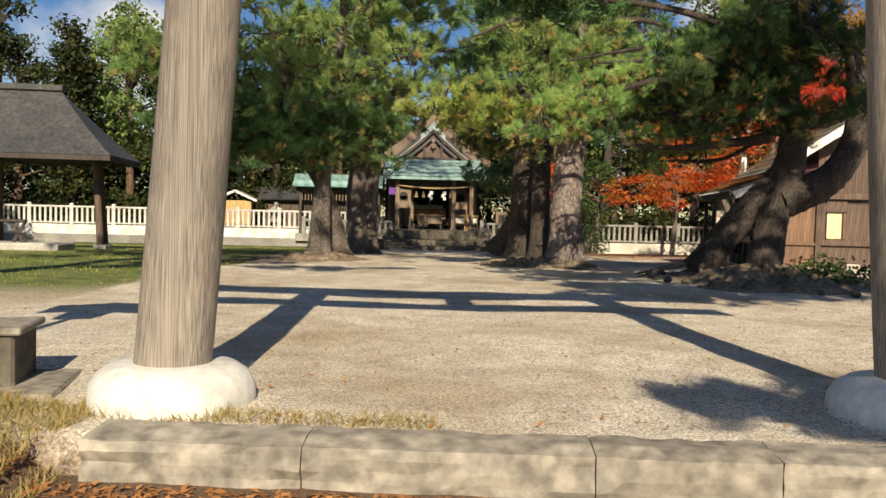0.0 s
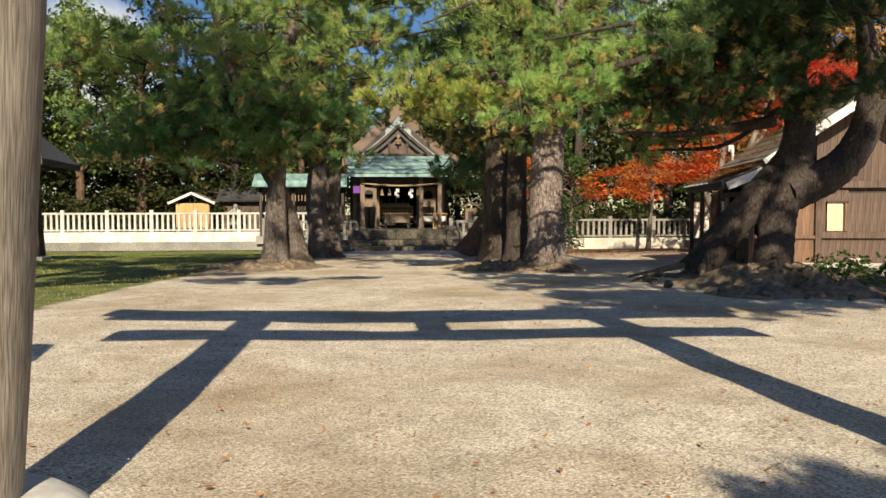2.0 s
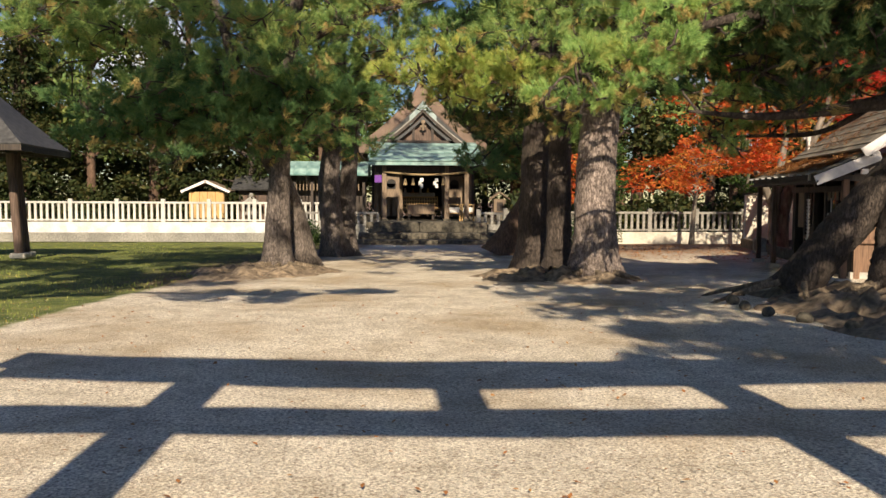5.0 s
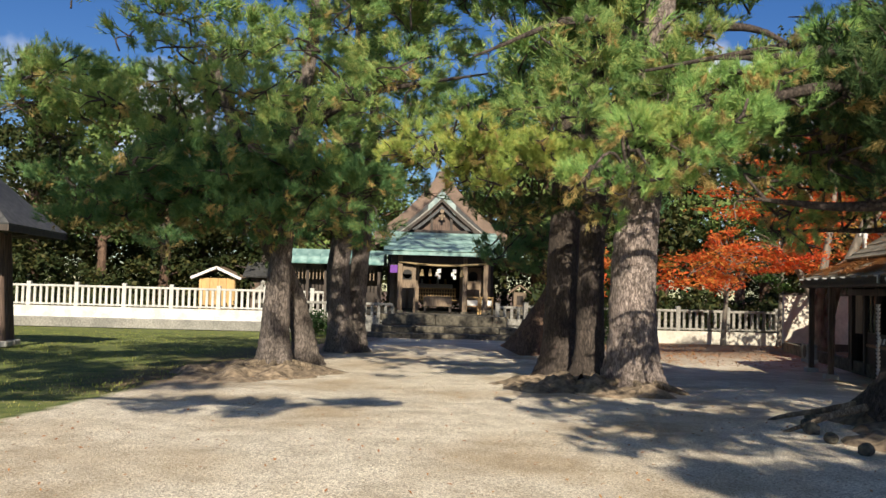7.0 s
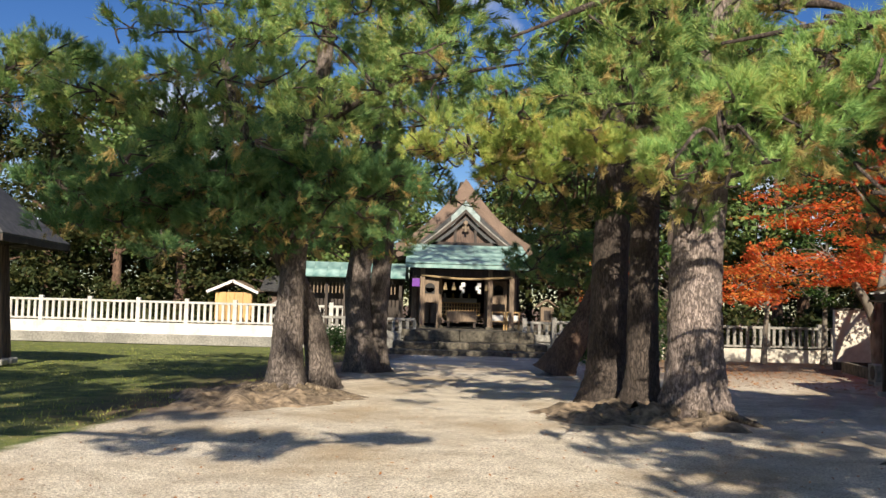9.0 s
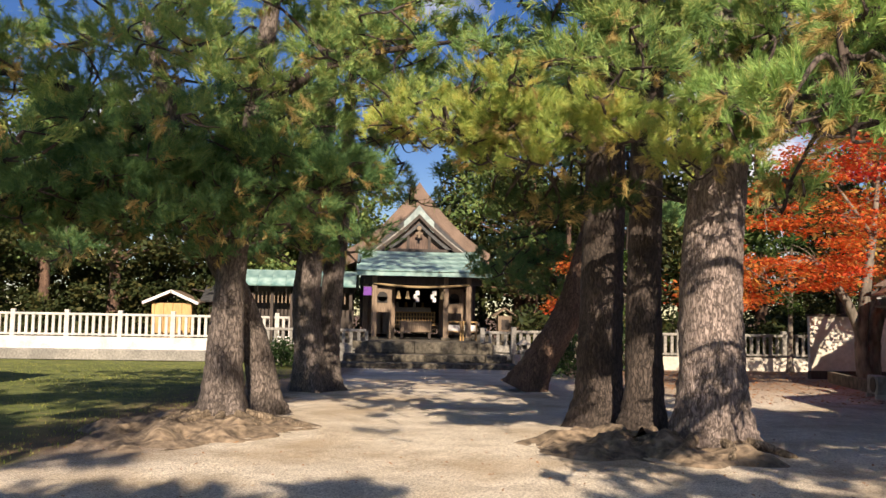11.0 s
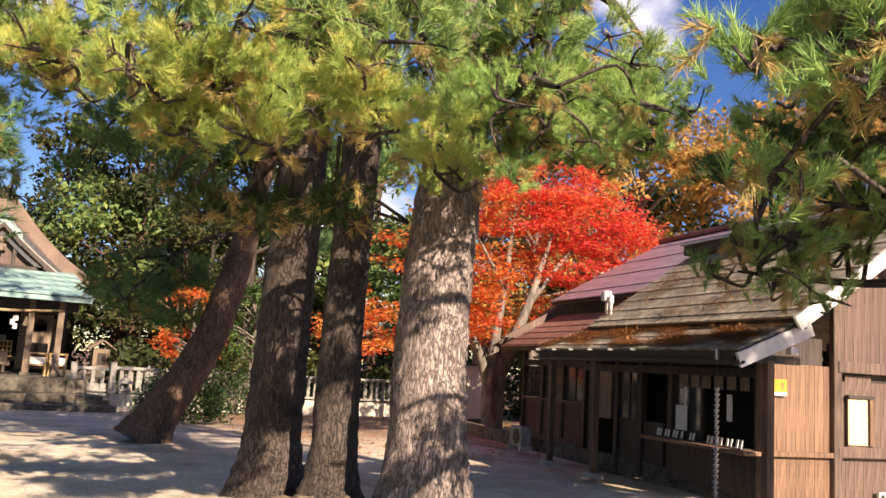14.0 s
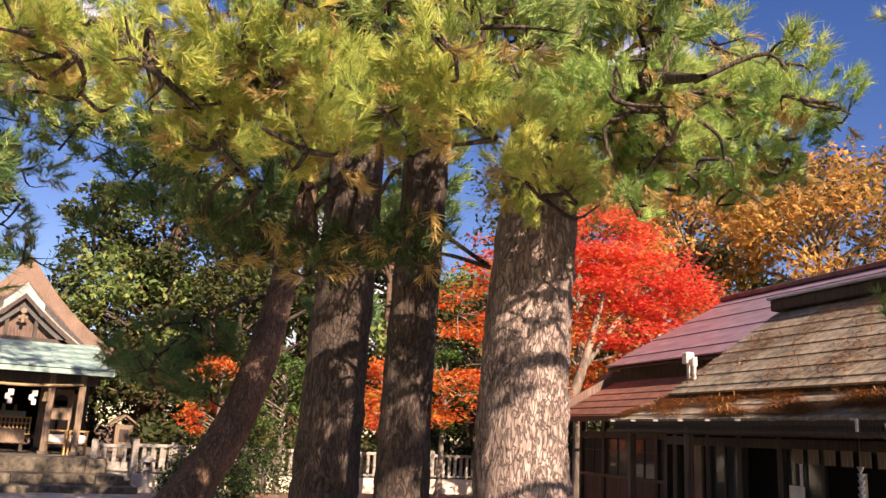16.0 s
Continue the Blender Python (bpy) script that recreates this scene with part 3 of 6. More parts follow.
FINE = (0.115, 0.0058, 60)     # needle length, width, needles a shoot
MID = (0.16, 0.0095, 32)
FAR = (0.26, 0.026, 14)
# coarse needles for unseen crowns that only cast shade
SHADE = (0.28, 0.042, 8)


def group_of(pads, mat, density, kind):
    return (pads, mat, density, *kind)


# three trunks standing close together beside the path
low_line = [(-2.1, 21.6, 3.75), (-0.7, 21.0, 3.8), (0.7, 20.6, 3.85), (2.0, 20.8, 4.1), (3.1, 21.3, 4.4)]
bright = scatter_pads(R, low_line, 52, (0.25, 0.45, 0.25), (0.38, 0.62))
right_end = scatter_pads(R, [(2.4, 20.6, 4.2), (3.3, 20.9, 4.3), (4.2, 21.3, 4.4)], 20, (0.25, 0.4, 0.3), (0.38, 0.6))
upper = scatter_pads(R, [(-1.3, 21.8, 4.8), (0.5, 21.4, 5.3), (2.4, 21.4, 5.2), (4.0, 21.8, 5.3)], 40, (0.45, 0.7, 0.45), (0.45, 0.75))
crown_a = scatter_pads(R, [(-3.0, 23.5, 8.2), (0.0, 22.8, 7.6), (2.0, 22.5, 8.5), (3.6, 23, 7.2), (1.6, 22.5, 11), (-1.0, 23, 10.5)], 72, (1.2, 1.3, 0.9), (0.6, 1.1))
under = scatter_pads(R, [(-0.7, 22.6, 3.15), (0.2, 22.5, 3.1), (1.0, 22.4, 3.2)], 13, (0.2, 0.25, 0.12), (0.28, 0.45))
brow = scatter_pads(R, [(1.35, 20.8, 3.75), (1.9, 20.8, 3.75), (2.4, 20.9, 3.9)], 13, (0.12, 0.2, 0.18), (0.26, 0.4))
upper = [p for p in upper if p[0] > 0.2 or p[2] < 4.7]
crown_a = [p for p in crown_a if p[0] > 0.6 or p[2] > 9.0]
pine("old pine with plated grey-brown bark and low yellowing branches",
     [([(1.84, 22.1, -0.22), (1.84, 22.1, 0.6), (1.86, 22.15, 2.2), (2.05, 22.2, 4.2), (2.3, 22.2, 7.0), (2.4, 22.2, 11)], [0.45, 0.43, 0.39, 0.36, 0.26, 0.1], 44)],
     [([(2.04, 22.2, 4.0), (1.2, 21.3, 4.2), (-0.6, 21.2, 4.0), (-2.2, 21.4, 3.8)], [0.13, 0.09, 0.06, 0.02]),
      ([(2.15, 22.2, 4.9), (3.1, 21.9, 5.2), (4.1, 21.7, 5.1)], [0.1, 0.07, 0.02]),
      ([(2.1, 22.2, 4.6), (1.8, 20.6, 4.4), (1.4, 19.6, 4.0)], [0.11, 0.07, 0.02]),
      ([(2.2, 22.2, 6), (0.8, 21.6, 6.4), (-1.2, 21.5, 5.6)], [0.12, 0.07, 0.02]),
      ([(2.3, 22.2, 6.4), (3.8, 21.8, 6.4), (5, 22, 6)], [0.12, 0.07, 0.02]),
      ([(2.3, 22.2, 7.4), (0.0, 22.8, 8.4), (-3, 23.5, 8.4)], [0.12, 0.08, 0.03])],
     # the low under pads carry their shade in the needle colour
     [group_of([p for p in bright if p[0] < 1.0], M_PINE_YELLOW, 95, FINE), group_of([p for p in bright if p[0] >= 1.0], M_PINE_FRESH, 95, FINE), group_of(right_end + brow, M_PINE_FRESH, 80, FINE), group_of(under, M_PINE_SHADED, 66, MID), group_of(upper, M_PINE, 66, MID), group_of(crown_a, M_PINE, 58, FAR)],
     M_BARK, 101, group="three pines by the path")
# this pine and the next have shade painted into their bark
pine("slender pine between two others, its bark darkened for shade",
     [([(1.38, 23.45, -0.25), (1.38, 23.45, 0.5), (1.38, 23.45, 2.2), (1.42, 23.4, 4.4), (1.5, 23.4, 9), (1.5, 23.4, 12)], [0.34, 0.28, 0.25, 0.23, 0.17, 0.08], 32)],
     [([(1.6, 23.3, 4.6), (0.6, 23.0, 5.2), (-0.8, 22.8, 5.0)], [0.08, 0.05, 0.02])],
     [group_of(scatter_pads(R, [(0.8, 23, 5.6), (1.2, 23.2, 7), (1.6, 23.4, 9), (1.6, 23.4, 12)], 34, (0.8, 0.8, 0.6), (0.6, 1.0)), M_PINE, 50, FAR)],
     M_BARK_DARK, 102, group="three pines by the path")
pine("pine with shade-darkened fissured bark and a bare dead twig",
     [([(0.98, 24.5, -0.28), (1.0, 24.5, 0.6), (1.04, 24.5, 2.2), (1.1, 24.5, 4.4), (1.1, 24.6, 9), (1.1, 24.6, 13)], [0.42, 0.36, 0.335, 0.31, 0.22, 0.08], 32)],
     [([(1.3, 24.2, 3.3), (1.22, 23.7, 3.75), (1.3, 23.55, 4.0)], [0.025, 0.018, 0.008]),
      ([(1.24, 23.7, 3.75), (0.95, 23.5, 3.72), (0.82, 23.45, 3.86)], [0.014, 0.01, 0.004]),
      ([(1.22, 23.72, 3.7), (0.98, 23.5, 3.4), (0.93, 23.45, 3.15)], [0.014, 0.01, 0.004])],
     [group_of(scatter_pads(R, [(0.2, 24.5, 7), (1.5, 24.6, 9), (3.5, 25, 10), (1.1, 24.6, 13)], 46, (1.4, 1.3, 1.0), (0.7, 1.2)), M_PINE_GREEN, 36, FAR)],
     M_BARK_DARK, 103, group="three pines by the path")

# the big low-limbed pine at the east edge of the court
g_low = scatter_pads(R, [(2.8, 17.3, 3.3), (3.3, 17.5, 3.4), (4.2, 17.6, 3.6), (5.4, 17.6, 4.0)], 26, (0.35, 0.6, 0.3), (0.35, 0.65))
g_front = scatter_pads(R, [(2.7, 17.2, 4.2), (3.2, 16.6, 4.5), (4.2, 16.0, 4.7), (5.8, 16.0, 4.8)], 34, (0.4, 0.6, 0.4), (0.45, 0.75))
g_top = scatter_pads(R, [(3.0, 17, 5.2), (4.5, 17, 5.4), (6.2, 17, 5.2)], 15, (0.7, 0.9, 0.5), (0.6, 1.0))
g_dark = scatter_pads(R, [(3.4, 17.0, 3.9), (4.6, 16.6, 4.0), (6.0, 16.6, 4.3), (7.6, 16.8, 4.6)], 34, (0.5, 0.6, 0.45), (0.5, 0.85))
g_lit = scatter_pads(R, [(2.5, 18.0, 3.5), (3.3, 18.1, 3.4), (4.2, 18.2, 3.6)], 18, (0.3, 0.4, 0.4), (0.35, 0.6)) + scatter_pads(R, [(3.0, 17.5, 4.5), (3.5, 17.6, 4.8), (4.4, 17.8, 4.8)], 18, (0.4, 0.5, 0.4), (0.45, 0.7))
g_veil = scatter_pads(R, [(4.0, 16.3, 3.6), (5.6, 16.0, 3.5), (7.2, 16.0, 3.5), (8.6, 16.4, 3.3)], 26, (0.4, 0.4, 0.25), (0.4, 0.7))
g_spray = scatter_pads(R, [(3.1, 18.8, 2.55), (3.9, 18.9, 2.75)], 7, (0.25, 0.25, 0.12), (0.25, 0.4))
g_near = scatter_pads(R, [(-0.15, 15.8, 2.85), (0.4, 15.95, 3.1), (1.0, 16.05, 3.45), (1.6, 16.2, 3.9), (2.4, 16.4, 4.25)], 66, (0.22, 0.32, 0.2), (0.24, 0.42))
g_near = [p for k, p in enumerate(g_near) if not 1.35 < p[0] < 2.4 or k % 3 == 0]
g_top, g_front = [p for p in g_top if p[0] > 2.7], [p for p in g_front if p[0] > 2.6]
# pads added out of view to shade the trunks and ground behind
g_shade = scatter_pads(R, [(-1.2, 16.3, 5.4), (0.2, 16.3, 5.4), (1.1, 16.4, 5.5)], 30, (0.25, 0.35, 0.18), (0.3, 0.5))
g_dark, g_veil = [p for p in g_dark if p[0] < 6.3], [p for p in g_veil if p[0] < 6.3]
pine("big old pine with twisted dark limbs and spreading roots",
     [([(4.95, 16.9, 0.1), (5.0, 16.9, 0.7), (5.12, 16.95, 1.4), (5.4, 17, 2.2), (5.55, 17.1, 2.9), (5.4, 17.1, 4.2), (5.4, 17, 6.0)], [0.33, 0.33, 0.33, 0.34, 0.27, 0.19, 0.07], 36),
      ([(3.75, 17.6, 0.05), (4.15, 17.4, 0.7), (4.75, 17.2, 1.5), (5.3, 17.05, 2.2)], [0.30, 0.31, 0.30, 0.26], 32),
      ([(5.2, 16.95, 1.65), (6.0, 16.9, 1.95), (6.55, 16.9, 2.45), (6.85, 16.9, 3.4), (6.6, 16.9, 5.2)], [0.34, 0.31, 0.29, 0.25, 0.12], 28)],
     [([(5.0, 17.05, 2.95), (4.2, 17.0, 2.82), (3.0, 17.0, 2.68), (1.85, 17.0, 2.74)], [0.12, 0.095, 0.06, 0.02]),
      ([(5.0, 17.1, 3.6), (3.8, 17.2, 3.15), (2.9, 17.3, 3.4)], [0.11, 0.07, 0.02]),
      ([(5.0, 17.1, 4.0), (3.6, 16.5, 4.4), (1.2, 16.6, 4.3)], [0.13, 0.08, 0.02]),
      ([(6.7, 16.9, 3.6), (6.0, 16.0, 4.6), (4.8, 15.4, 4.9)], [0.12, 0.08, 0.03]),
      ([(5.4, 17.1, 4.4), (4.2, 17.8, 5.0), (2.8, 18.3, 5.0), (1.0, 18.7, 4.7)], [0.1, 0.07, 0.05, 0.02]),
      # out-of-view limb added to carry those shade pads
      ([(5.4, 17.1, 4.6), (3.4, 16.7, 5.3), (1.2, 16.4, 5.5), (-1.3, 16.3, 5.4)], [0.11, 0.08, 0.05, 0.015]),
      ([(5.3, 17.1, 3.7), (3.6, 16.7, 4.1), (1.8, 16.2, 3.8), (0.6, 15.95, 3.1), (-0.2, 15.75, 2.75)], [0.13, 0.09, 0.06, 0.035, 0.012]),
      ([(5.2, 17.2, 3.2), (4.6, 18.3, 2.6), (3.7, 18.9, 2.55), (2.8, 18.8, 2.5)], [0.06, 0.045, 0.03, 0.012])],
     # shaded pads get the darkened needles, sunlit ones the brighter fresh needles
     [group_of(g_low, M_PINE_SHADED, 80, FINE), group_of(g_front, M_PINE_SHADED, 85, MID), group_of(g_top, M_PINE_SHADED, 42, FAR), group_of(g_dark + g_veil, M_PINE_SHADED, 60, MID), group_of(g_shade, M_PINE_GREEN, 55, FAR), group_of(g_near, M_PINE_FRESH, 120, FINE), group_of(g_lit, M_PINE_FRESH, 85, FINE), group_of(g_spray, M_PINE, 100, FINE)],
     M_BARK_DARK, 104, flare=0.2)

# the pair of pines west of the path
e_low = scatter_pads(R, [(-9.4, 25.2, 3.6), (-7.6, 24.8, 3.3), (-6.2, 24.6, 3.5), (-4.9, 24.4, 4.1), (-3.4, 24.6, 3.4)], 52, (0.5, 0.8, 0.35), (0.6, 1.0))
e_mid = scatter_pads(R, [(-9.8, 25, 5.4), (-7.0, 24.4, 5.2), (-4.6, 24.0, 5.4), (-2.4, 24.4, 5.6)], 62, (0.9, 1.0, 0.7), (0.65, 1.1))
e_top = scatter_pads(R, [(-10, 25.5, 7.5), (-7, 25, 9.5), (-5, 25, 8.5), (-1.5, 26.5, 8.5), (-4.5, 25.5, 12)], 84, (1.6, 1.4, 1.0), (0.9, 1.4))
e_hang = scatter_pads(R, [(-9.2, 25.0, 3.0), (-7.6, 24.5, 2.6), (-6.0, 24.4, 2.75), (-4.3, 24.2, 3.1), (-3.2, 25, 2.7)], 40, (0.4, 0.6, 0.2), (0.4, 0.7))
f_low = scatter_pads(R, [(-5.2, 31.6, 3.2), (-4.4, 31.3, 3.3), (-3.6, 31.5, 3.5)], 13, (0.3, 0.4, 0.2), (0.35, 0.6))
# crown top added out of view to throw dappled shade on the hall roof
f_shade_peak = scatter_pads(R, [(-3.5, 32, 15), (-2.5, 32, 17.5), (-1.2, 32, 19), (0.8, 32.5, 20.5)], 52, (1.3, 1.2, 1.0), (0.5, 0.9))
pine("forked old pine with rough grey bark and drooping sprays",
     [([(-4.95, 25.0, -0.25), (-4.95, 25.0, 0.6), (-4.9, 25.0, 1.8), (-4.8, 25.0, 3.0), (-4.6, 25.1, 5.0), (-4.3, 25.2, 8), (-4.3, 25.2, 11)], [0.36, 0.3, 0.24, 0.18, 0.16, 0.12, 0.05], 36),
      ([(-4.4, 26.2, -0.25), (-4.55, 26.1, 0.7), (-4.85, 25.8, 1.7), (-5.4, 25.2, 2.9), (-5.8, 25.1, 4.2), (-6.5, 25, 6.5)], [0.3, 0.25, 0.22, 0.19, 0.15, 0.06], 28)],
     [([(-5.6, 25.1, 3.5), (-6.8, 24.8, 3.2), (-8.3, 25, 3.3), (-9.6, 25.2, 3.6)], [0.1, 0.07, 0.05, 0.015]),
      ([(-4.45, 25, 3.4), (-3.9, 24.6, 3.5), (-3.1, 24.5, 3.3)], [0.07, 0.05, 0.02]),
      ([(-5.9, 25.1, 4.2), (-7.6, 24.6, 5.0), (-9.6, 25, 5.3)], [0.1, 0.06, 0.02]),
      ([(-4.4, 25.1, 5.0), (-3.0, 24.5, 5.6), (-0.6, 24.9, 6.2)], [0.1, 0.06, 0.02]),
      ([(-3.5, 24.2, 5.6), (-3.9, 24.0, 5.95), (-4.2, 23.9, 6.2)], [0.035, 0.03, 0.012])],
     [group_of(e_low + e_hang, M_PINE_GREEN, 66, MID), group_of(e_mid, M_PINE, 50, MID), group_of(e_top, M_PINE, 32, FAR)],
     M_BARK_SHADED, 105, group="pair of pines west of the path")
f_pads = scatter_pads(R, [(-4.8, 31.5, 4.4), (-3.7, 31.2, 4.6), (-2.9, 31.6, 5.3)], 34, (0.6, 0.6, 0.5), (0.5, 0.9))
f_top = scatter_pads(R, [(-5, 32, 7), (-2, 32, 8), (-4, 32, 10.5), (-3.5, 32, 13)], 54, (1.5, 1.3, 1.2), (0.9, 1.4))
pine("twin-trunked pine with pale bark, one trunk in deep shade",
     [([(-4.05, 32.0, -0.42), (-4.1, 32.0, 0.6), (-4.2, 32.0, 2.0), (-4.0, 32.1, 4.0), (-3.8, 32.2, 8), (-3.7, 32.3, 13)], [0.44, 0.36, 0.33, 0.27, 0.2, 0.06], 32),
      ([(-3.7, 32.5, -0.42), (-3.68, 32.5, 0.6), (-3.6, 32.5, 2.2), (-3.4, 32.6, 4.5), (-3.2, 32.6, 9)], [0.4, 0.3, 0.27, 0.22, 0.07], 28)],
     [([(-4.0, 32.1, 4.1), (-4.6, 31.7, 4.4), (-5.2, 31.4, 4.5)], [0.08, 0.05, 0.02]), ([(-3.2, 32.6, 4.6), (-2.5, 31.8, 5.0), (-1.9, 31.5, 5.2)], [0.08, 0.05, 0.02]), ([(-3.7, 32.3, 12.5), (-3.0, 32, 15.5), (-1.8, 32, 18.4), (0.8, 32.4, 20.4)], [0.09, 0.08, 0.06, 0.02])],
     [group_of(f_pads, M_PINE, 60, MID), group_of(f_low, M_PINE_GREEN, 60, MID), group_of(f_top + f_shade_peak, M_PINE, 30, FAR)], M_BARK_SHADED, 106, group="pair of pines west of the path")
# leaning pine before the hall
d_top = scatter_pads(R, [(3.4, 33, 7), (5.0, 33, 8), (4.5, 33, 10)], 44, (1.4, 1.4, 1.2), (0.9, 1.4))
# high pads added as casters of dappled shade on the hall
d_shade_high = scatter_pads(R, [(-2.2, 33.4, 13.2), (0.4, 33, 14.0), (2.6, 33, 14.4), (4.0, 33, 13.0)], 30, (1.0, 1.2, 1.2), (0.5, 0.95))
d_mid = scatter_pads(R, [(-0.2, 32, 5.8), (0.8, 32.3, 7.2), (1.8, 32.6, 8.4), (2.8, 33, 6.4)], 34, (0.5, 0.7, 0.6), (0.5, 0.9))
d_low = scatter_pads(R, [(0.6, 33.6, 2.5), (1.4, 33.4, 2.6), (2.2, 33.6, 3.6)], 18, (0.4, 0.6, 0.3), (0.45, 0.75))
pine("leaning pine with a thick dark trunk and reddish bark",
     [([(1.4, 32.8, -0.45), (1.75, 32.8, 0.3), (2.5, 32.8, 1.6), (3.0, 32.8, 3.2), (3.35, 32.9, 5.0), (3.8, 33, 8.5), (2.6, 33, 14.0)], [0.46, 0.42, 0.37, 0.33, 0.26, 0.18, 0.06], 32)],
     [([(3.6, 32.9, 4.4), (2.6, 33, 4.2), (1.6, 33.2, 3.6)], [0.08, 0.05, 0.02]), ([(3.6, 32.9, 7.0), (2.0, 32.6, 7.6), (0.6, 32.2, 7.0), (-0.3, 32, 5.8)], [0.09, 0.06, 0.04, 0.015]), ([(3.0, 33, 12.2), (0.8, 33, 13.6), (-2.0, 33.3, 13.2)], [0.12, 0.08, 0.03])],
     [group_of(d_top + d_shade_high + d_mid, M_PINE_GREEN, 32, FAR), group_of(d_low, M_PINE_GREEN, 60, MID)], M_BARK_RED, 107)


def maple(label, foot, trunks, clouds, mat_of, seed, leaf=0.085):
    rng = np.random.default_rng(seed)
    tree = empty("maple_tree", label=label, category="maple tree")
    tree.location = foot
    bpy.context.view_layer.update()
    inv = tree.matrix_world.inverted()
    limbs = []
    for i, (p, r) in enumerate(trunks):
        v, f = tube(p, r, 14, 0.06, 8, 0.3 if i == 0 else 0, seed + i)
        ob = arrays("trunk" if i < 3 else "limb", v, f, M_TWIG, tree, True)
        ob.matrix_parent_inverse = inv
        limbs.append((p, r))
    tw = twigs_to([c[:6] for c in clouds], limbs, rng, 5)
    ob = arrays("twig_work", *joined(tw), M_TWIG, tree)
    ob.matrix_parent_inverse = inv
    ob["kind"] = "stuff"
    for mat in sorted({c[6] for c in clouds}):
        cs = []
        for x, y, z, rx, ry, rz, m, n in clouds:
            if m != mat:
                continue
            # flat sprays of leaves in tiers
            k = max(3, int(1.5 * n) // 55)
            d = unit(rng.normal(0, 1, (k, 3))) * rng.uniform(0.3, 1, (k, 1)) ** 0.4
            tier = np.array([x, y, z]) + d * np.array([rx, ry, rz])
            s = rng.normal(0, 1, (k, 55, 3)) * np.array([0.34, 0.34, 0.06])
            cs.append((tier[:, None, :] + s).reshape(-1, 3))
        v, f = leaf_cards(np.vstack(cs), leaf, rng, 0.35)
        ob = arrays("crown", v, f, mat_of[mat], tree)
        ob.matrix_parent_inverse = inv
    return tree


mf = (12.0, 34.9, -0.45)
cl = []
for x, y, z, s, m, n in [(14.0, 35, 7.6, 1.7, "r", 2600), (15.8, 35, 6.6, 1.8, "r", 2800), (17.4, 35, 6.0, 1.5, "r", 2200), (12.8, 35, 6.6, 1.6, "r", 2200), (15.4, 35.4, 5.2, 1.7, "r", 2200), (17.0, 34.2, 4.6, 1.4, "r", 1800),
                        (13.0, 36.4, 4.8, 1.5, "o", 900), (11.0, 34.5, 4.6, 1.5, "o", 900), (10.0, 34, 3.2, 1.4, "o", 900), (8.6, 34, 2.6, 1.4, "o", 900), (7.2, 34.2, 2.3, 1.1, "o", 650), (10.6, 34.6, 6.4, 1.4, "o", 850), (9.0, 35, 4.8, 1.3, "o", 650), (12.6, 36.5, 3.0, 1.2, "o", 900), (14.9, 36.2, 3.4, 1.2, "o", 900)]:
    cl.append((x, y, z, s, s, s * 0.62, m, n))
maple("large maple with scarlet and orange autumn leaves", mf,
      [([(12.0, 34.9, -0.5), (12.1, 34.9, 0.5), (12.3, 34.9, 1.6), (13.2, 34.9, 3.6), (14.2, 35, 6.2)], [0.34, 0.27, 0.22, 0.14, 0.05]),
       ([(11.9, 34.8, -0.4), (11.75, 34.8, 0.8), (11.9, 34.8, 2.2), (12.2, 34.8, 4.2), (12.6, 35, 6.6)], [0.24, 0.19, 0.15, 0.1, 0.03]),
       ([(11.9, 34.9, 0.9), (11.2, 34.7, 2.2), (10.2, 34.5, 3.2), (8.4, 34.2, 3.0)], [0.16, 0.12, 0.08, 0.03]),
       ([(12.6, 34.9, 2.3), (14.0, 34.6, 3.6), (15.6, 34.4, 4.8), (17.0, 34.6, 5.4)], [0.12, 0.09, 0.06, 0.02]),
       ([(12.2, 34.8, 4.0), (11.4, 34.7, 5.0), (10.4, 34.6, 6.2)], [0.07, 0.05, 0.02]),
       ([(13.2, 34.9, 3.6), (14.8, 35, 5.4), (16.2, 35, 6.6)], [0.08, 0.06, 0.02])],
      cl, {"r": M_MAPLE, "o": M_MAPLE_LOW}, 201)

# ---- the hall at the end of the path ----
def prism(bm, pts, y0, y1):
    """An upright slab with the given outline in x and z."""
    a, b = [bm.verts.new((x, y0, z)) for x, z in pts], [bm.verts.new((x, y1, z)) for x, z in pts]
    bm.faces.new(a)
    bm.faces.new(b[::-1])
    for i in range(len(pts)):
        j = (i + 1) % len(pts)
        bm.faces.new((a[i], b[i], b[j], a[j]))


def gable_strip(bm, half, drop, thick, y0, y1, curve, n=14, top=0.0, rise=0.0, taper=0.0):
    """A curved pitched roof slab: ridge along y, section swept from y0 to y1."""
    secs = []
    for y in (y0, y1):
        up, dn = [], []
        for i in range(2 * n + 1):
            s = -1 + i / n
            a = abs(s)
            z = top - drop * (a + curve * a * (1 - a))
            up.append(bm.verts.new((s * half, y, z + rise * a * a)))
            dn.append(bm.verts.new((s * half * 0.985, y, z + rise * a * a - thick * (1 - taper * a))))
        secs.append((up, dn))
    (u0, d0), (u1, d1) = secs
    for i in range(2 * n):
        bm.faces.new((u0[i], u0[i + 1], u1[i + 1], u1[i]))
        bm.faces.new((d0[i], d1[i], d1[i + 1], d0[i + 1]))
        bm.faces.new((u0[i], d0[i], d0[i + 1], u0[i + 1]))
        bm.faces.new((u1[i], u1[i + 1], d1[i + 1], d1[i]))
    for i in (0, 2 * n):
        bm.faces.new((u0[i], u1[i], d1[i], d0[i]))


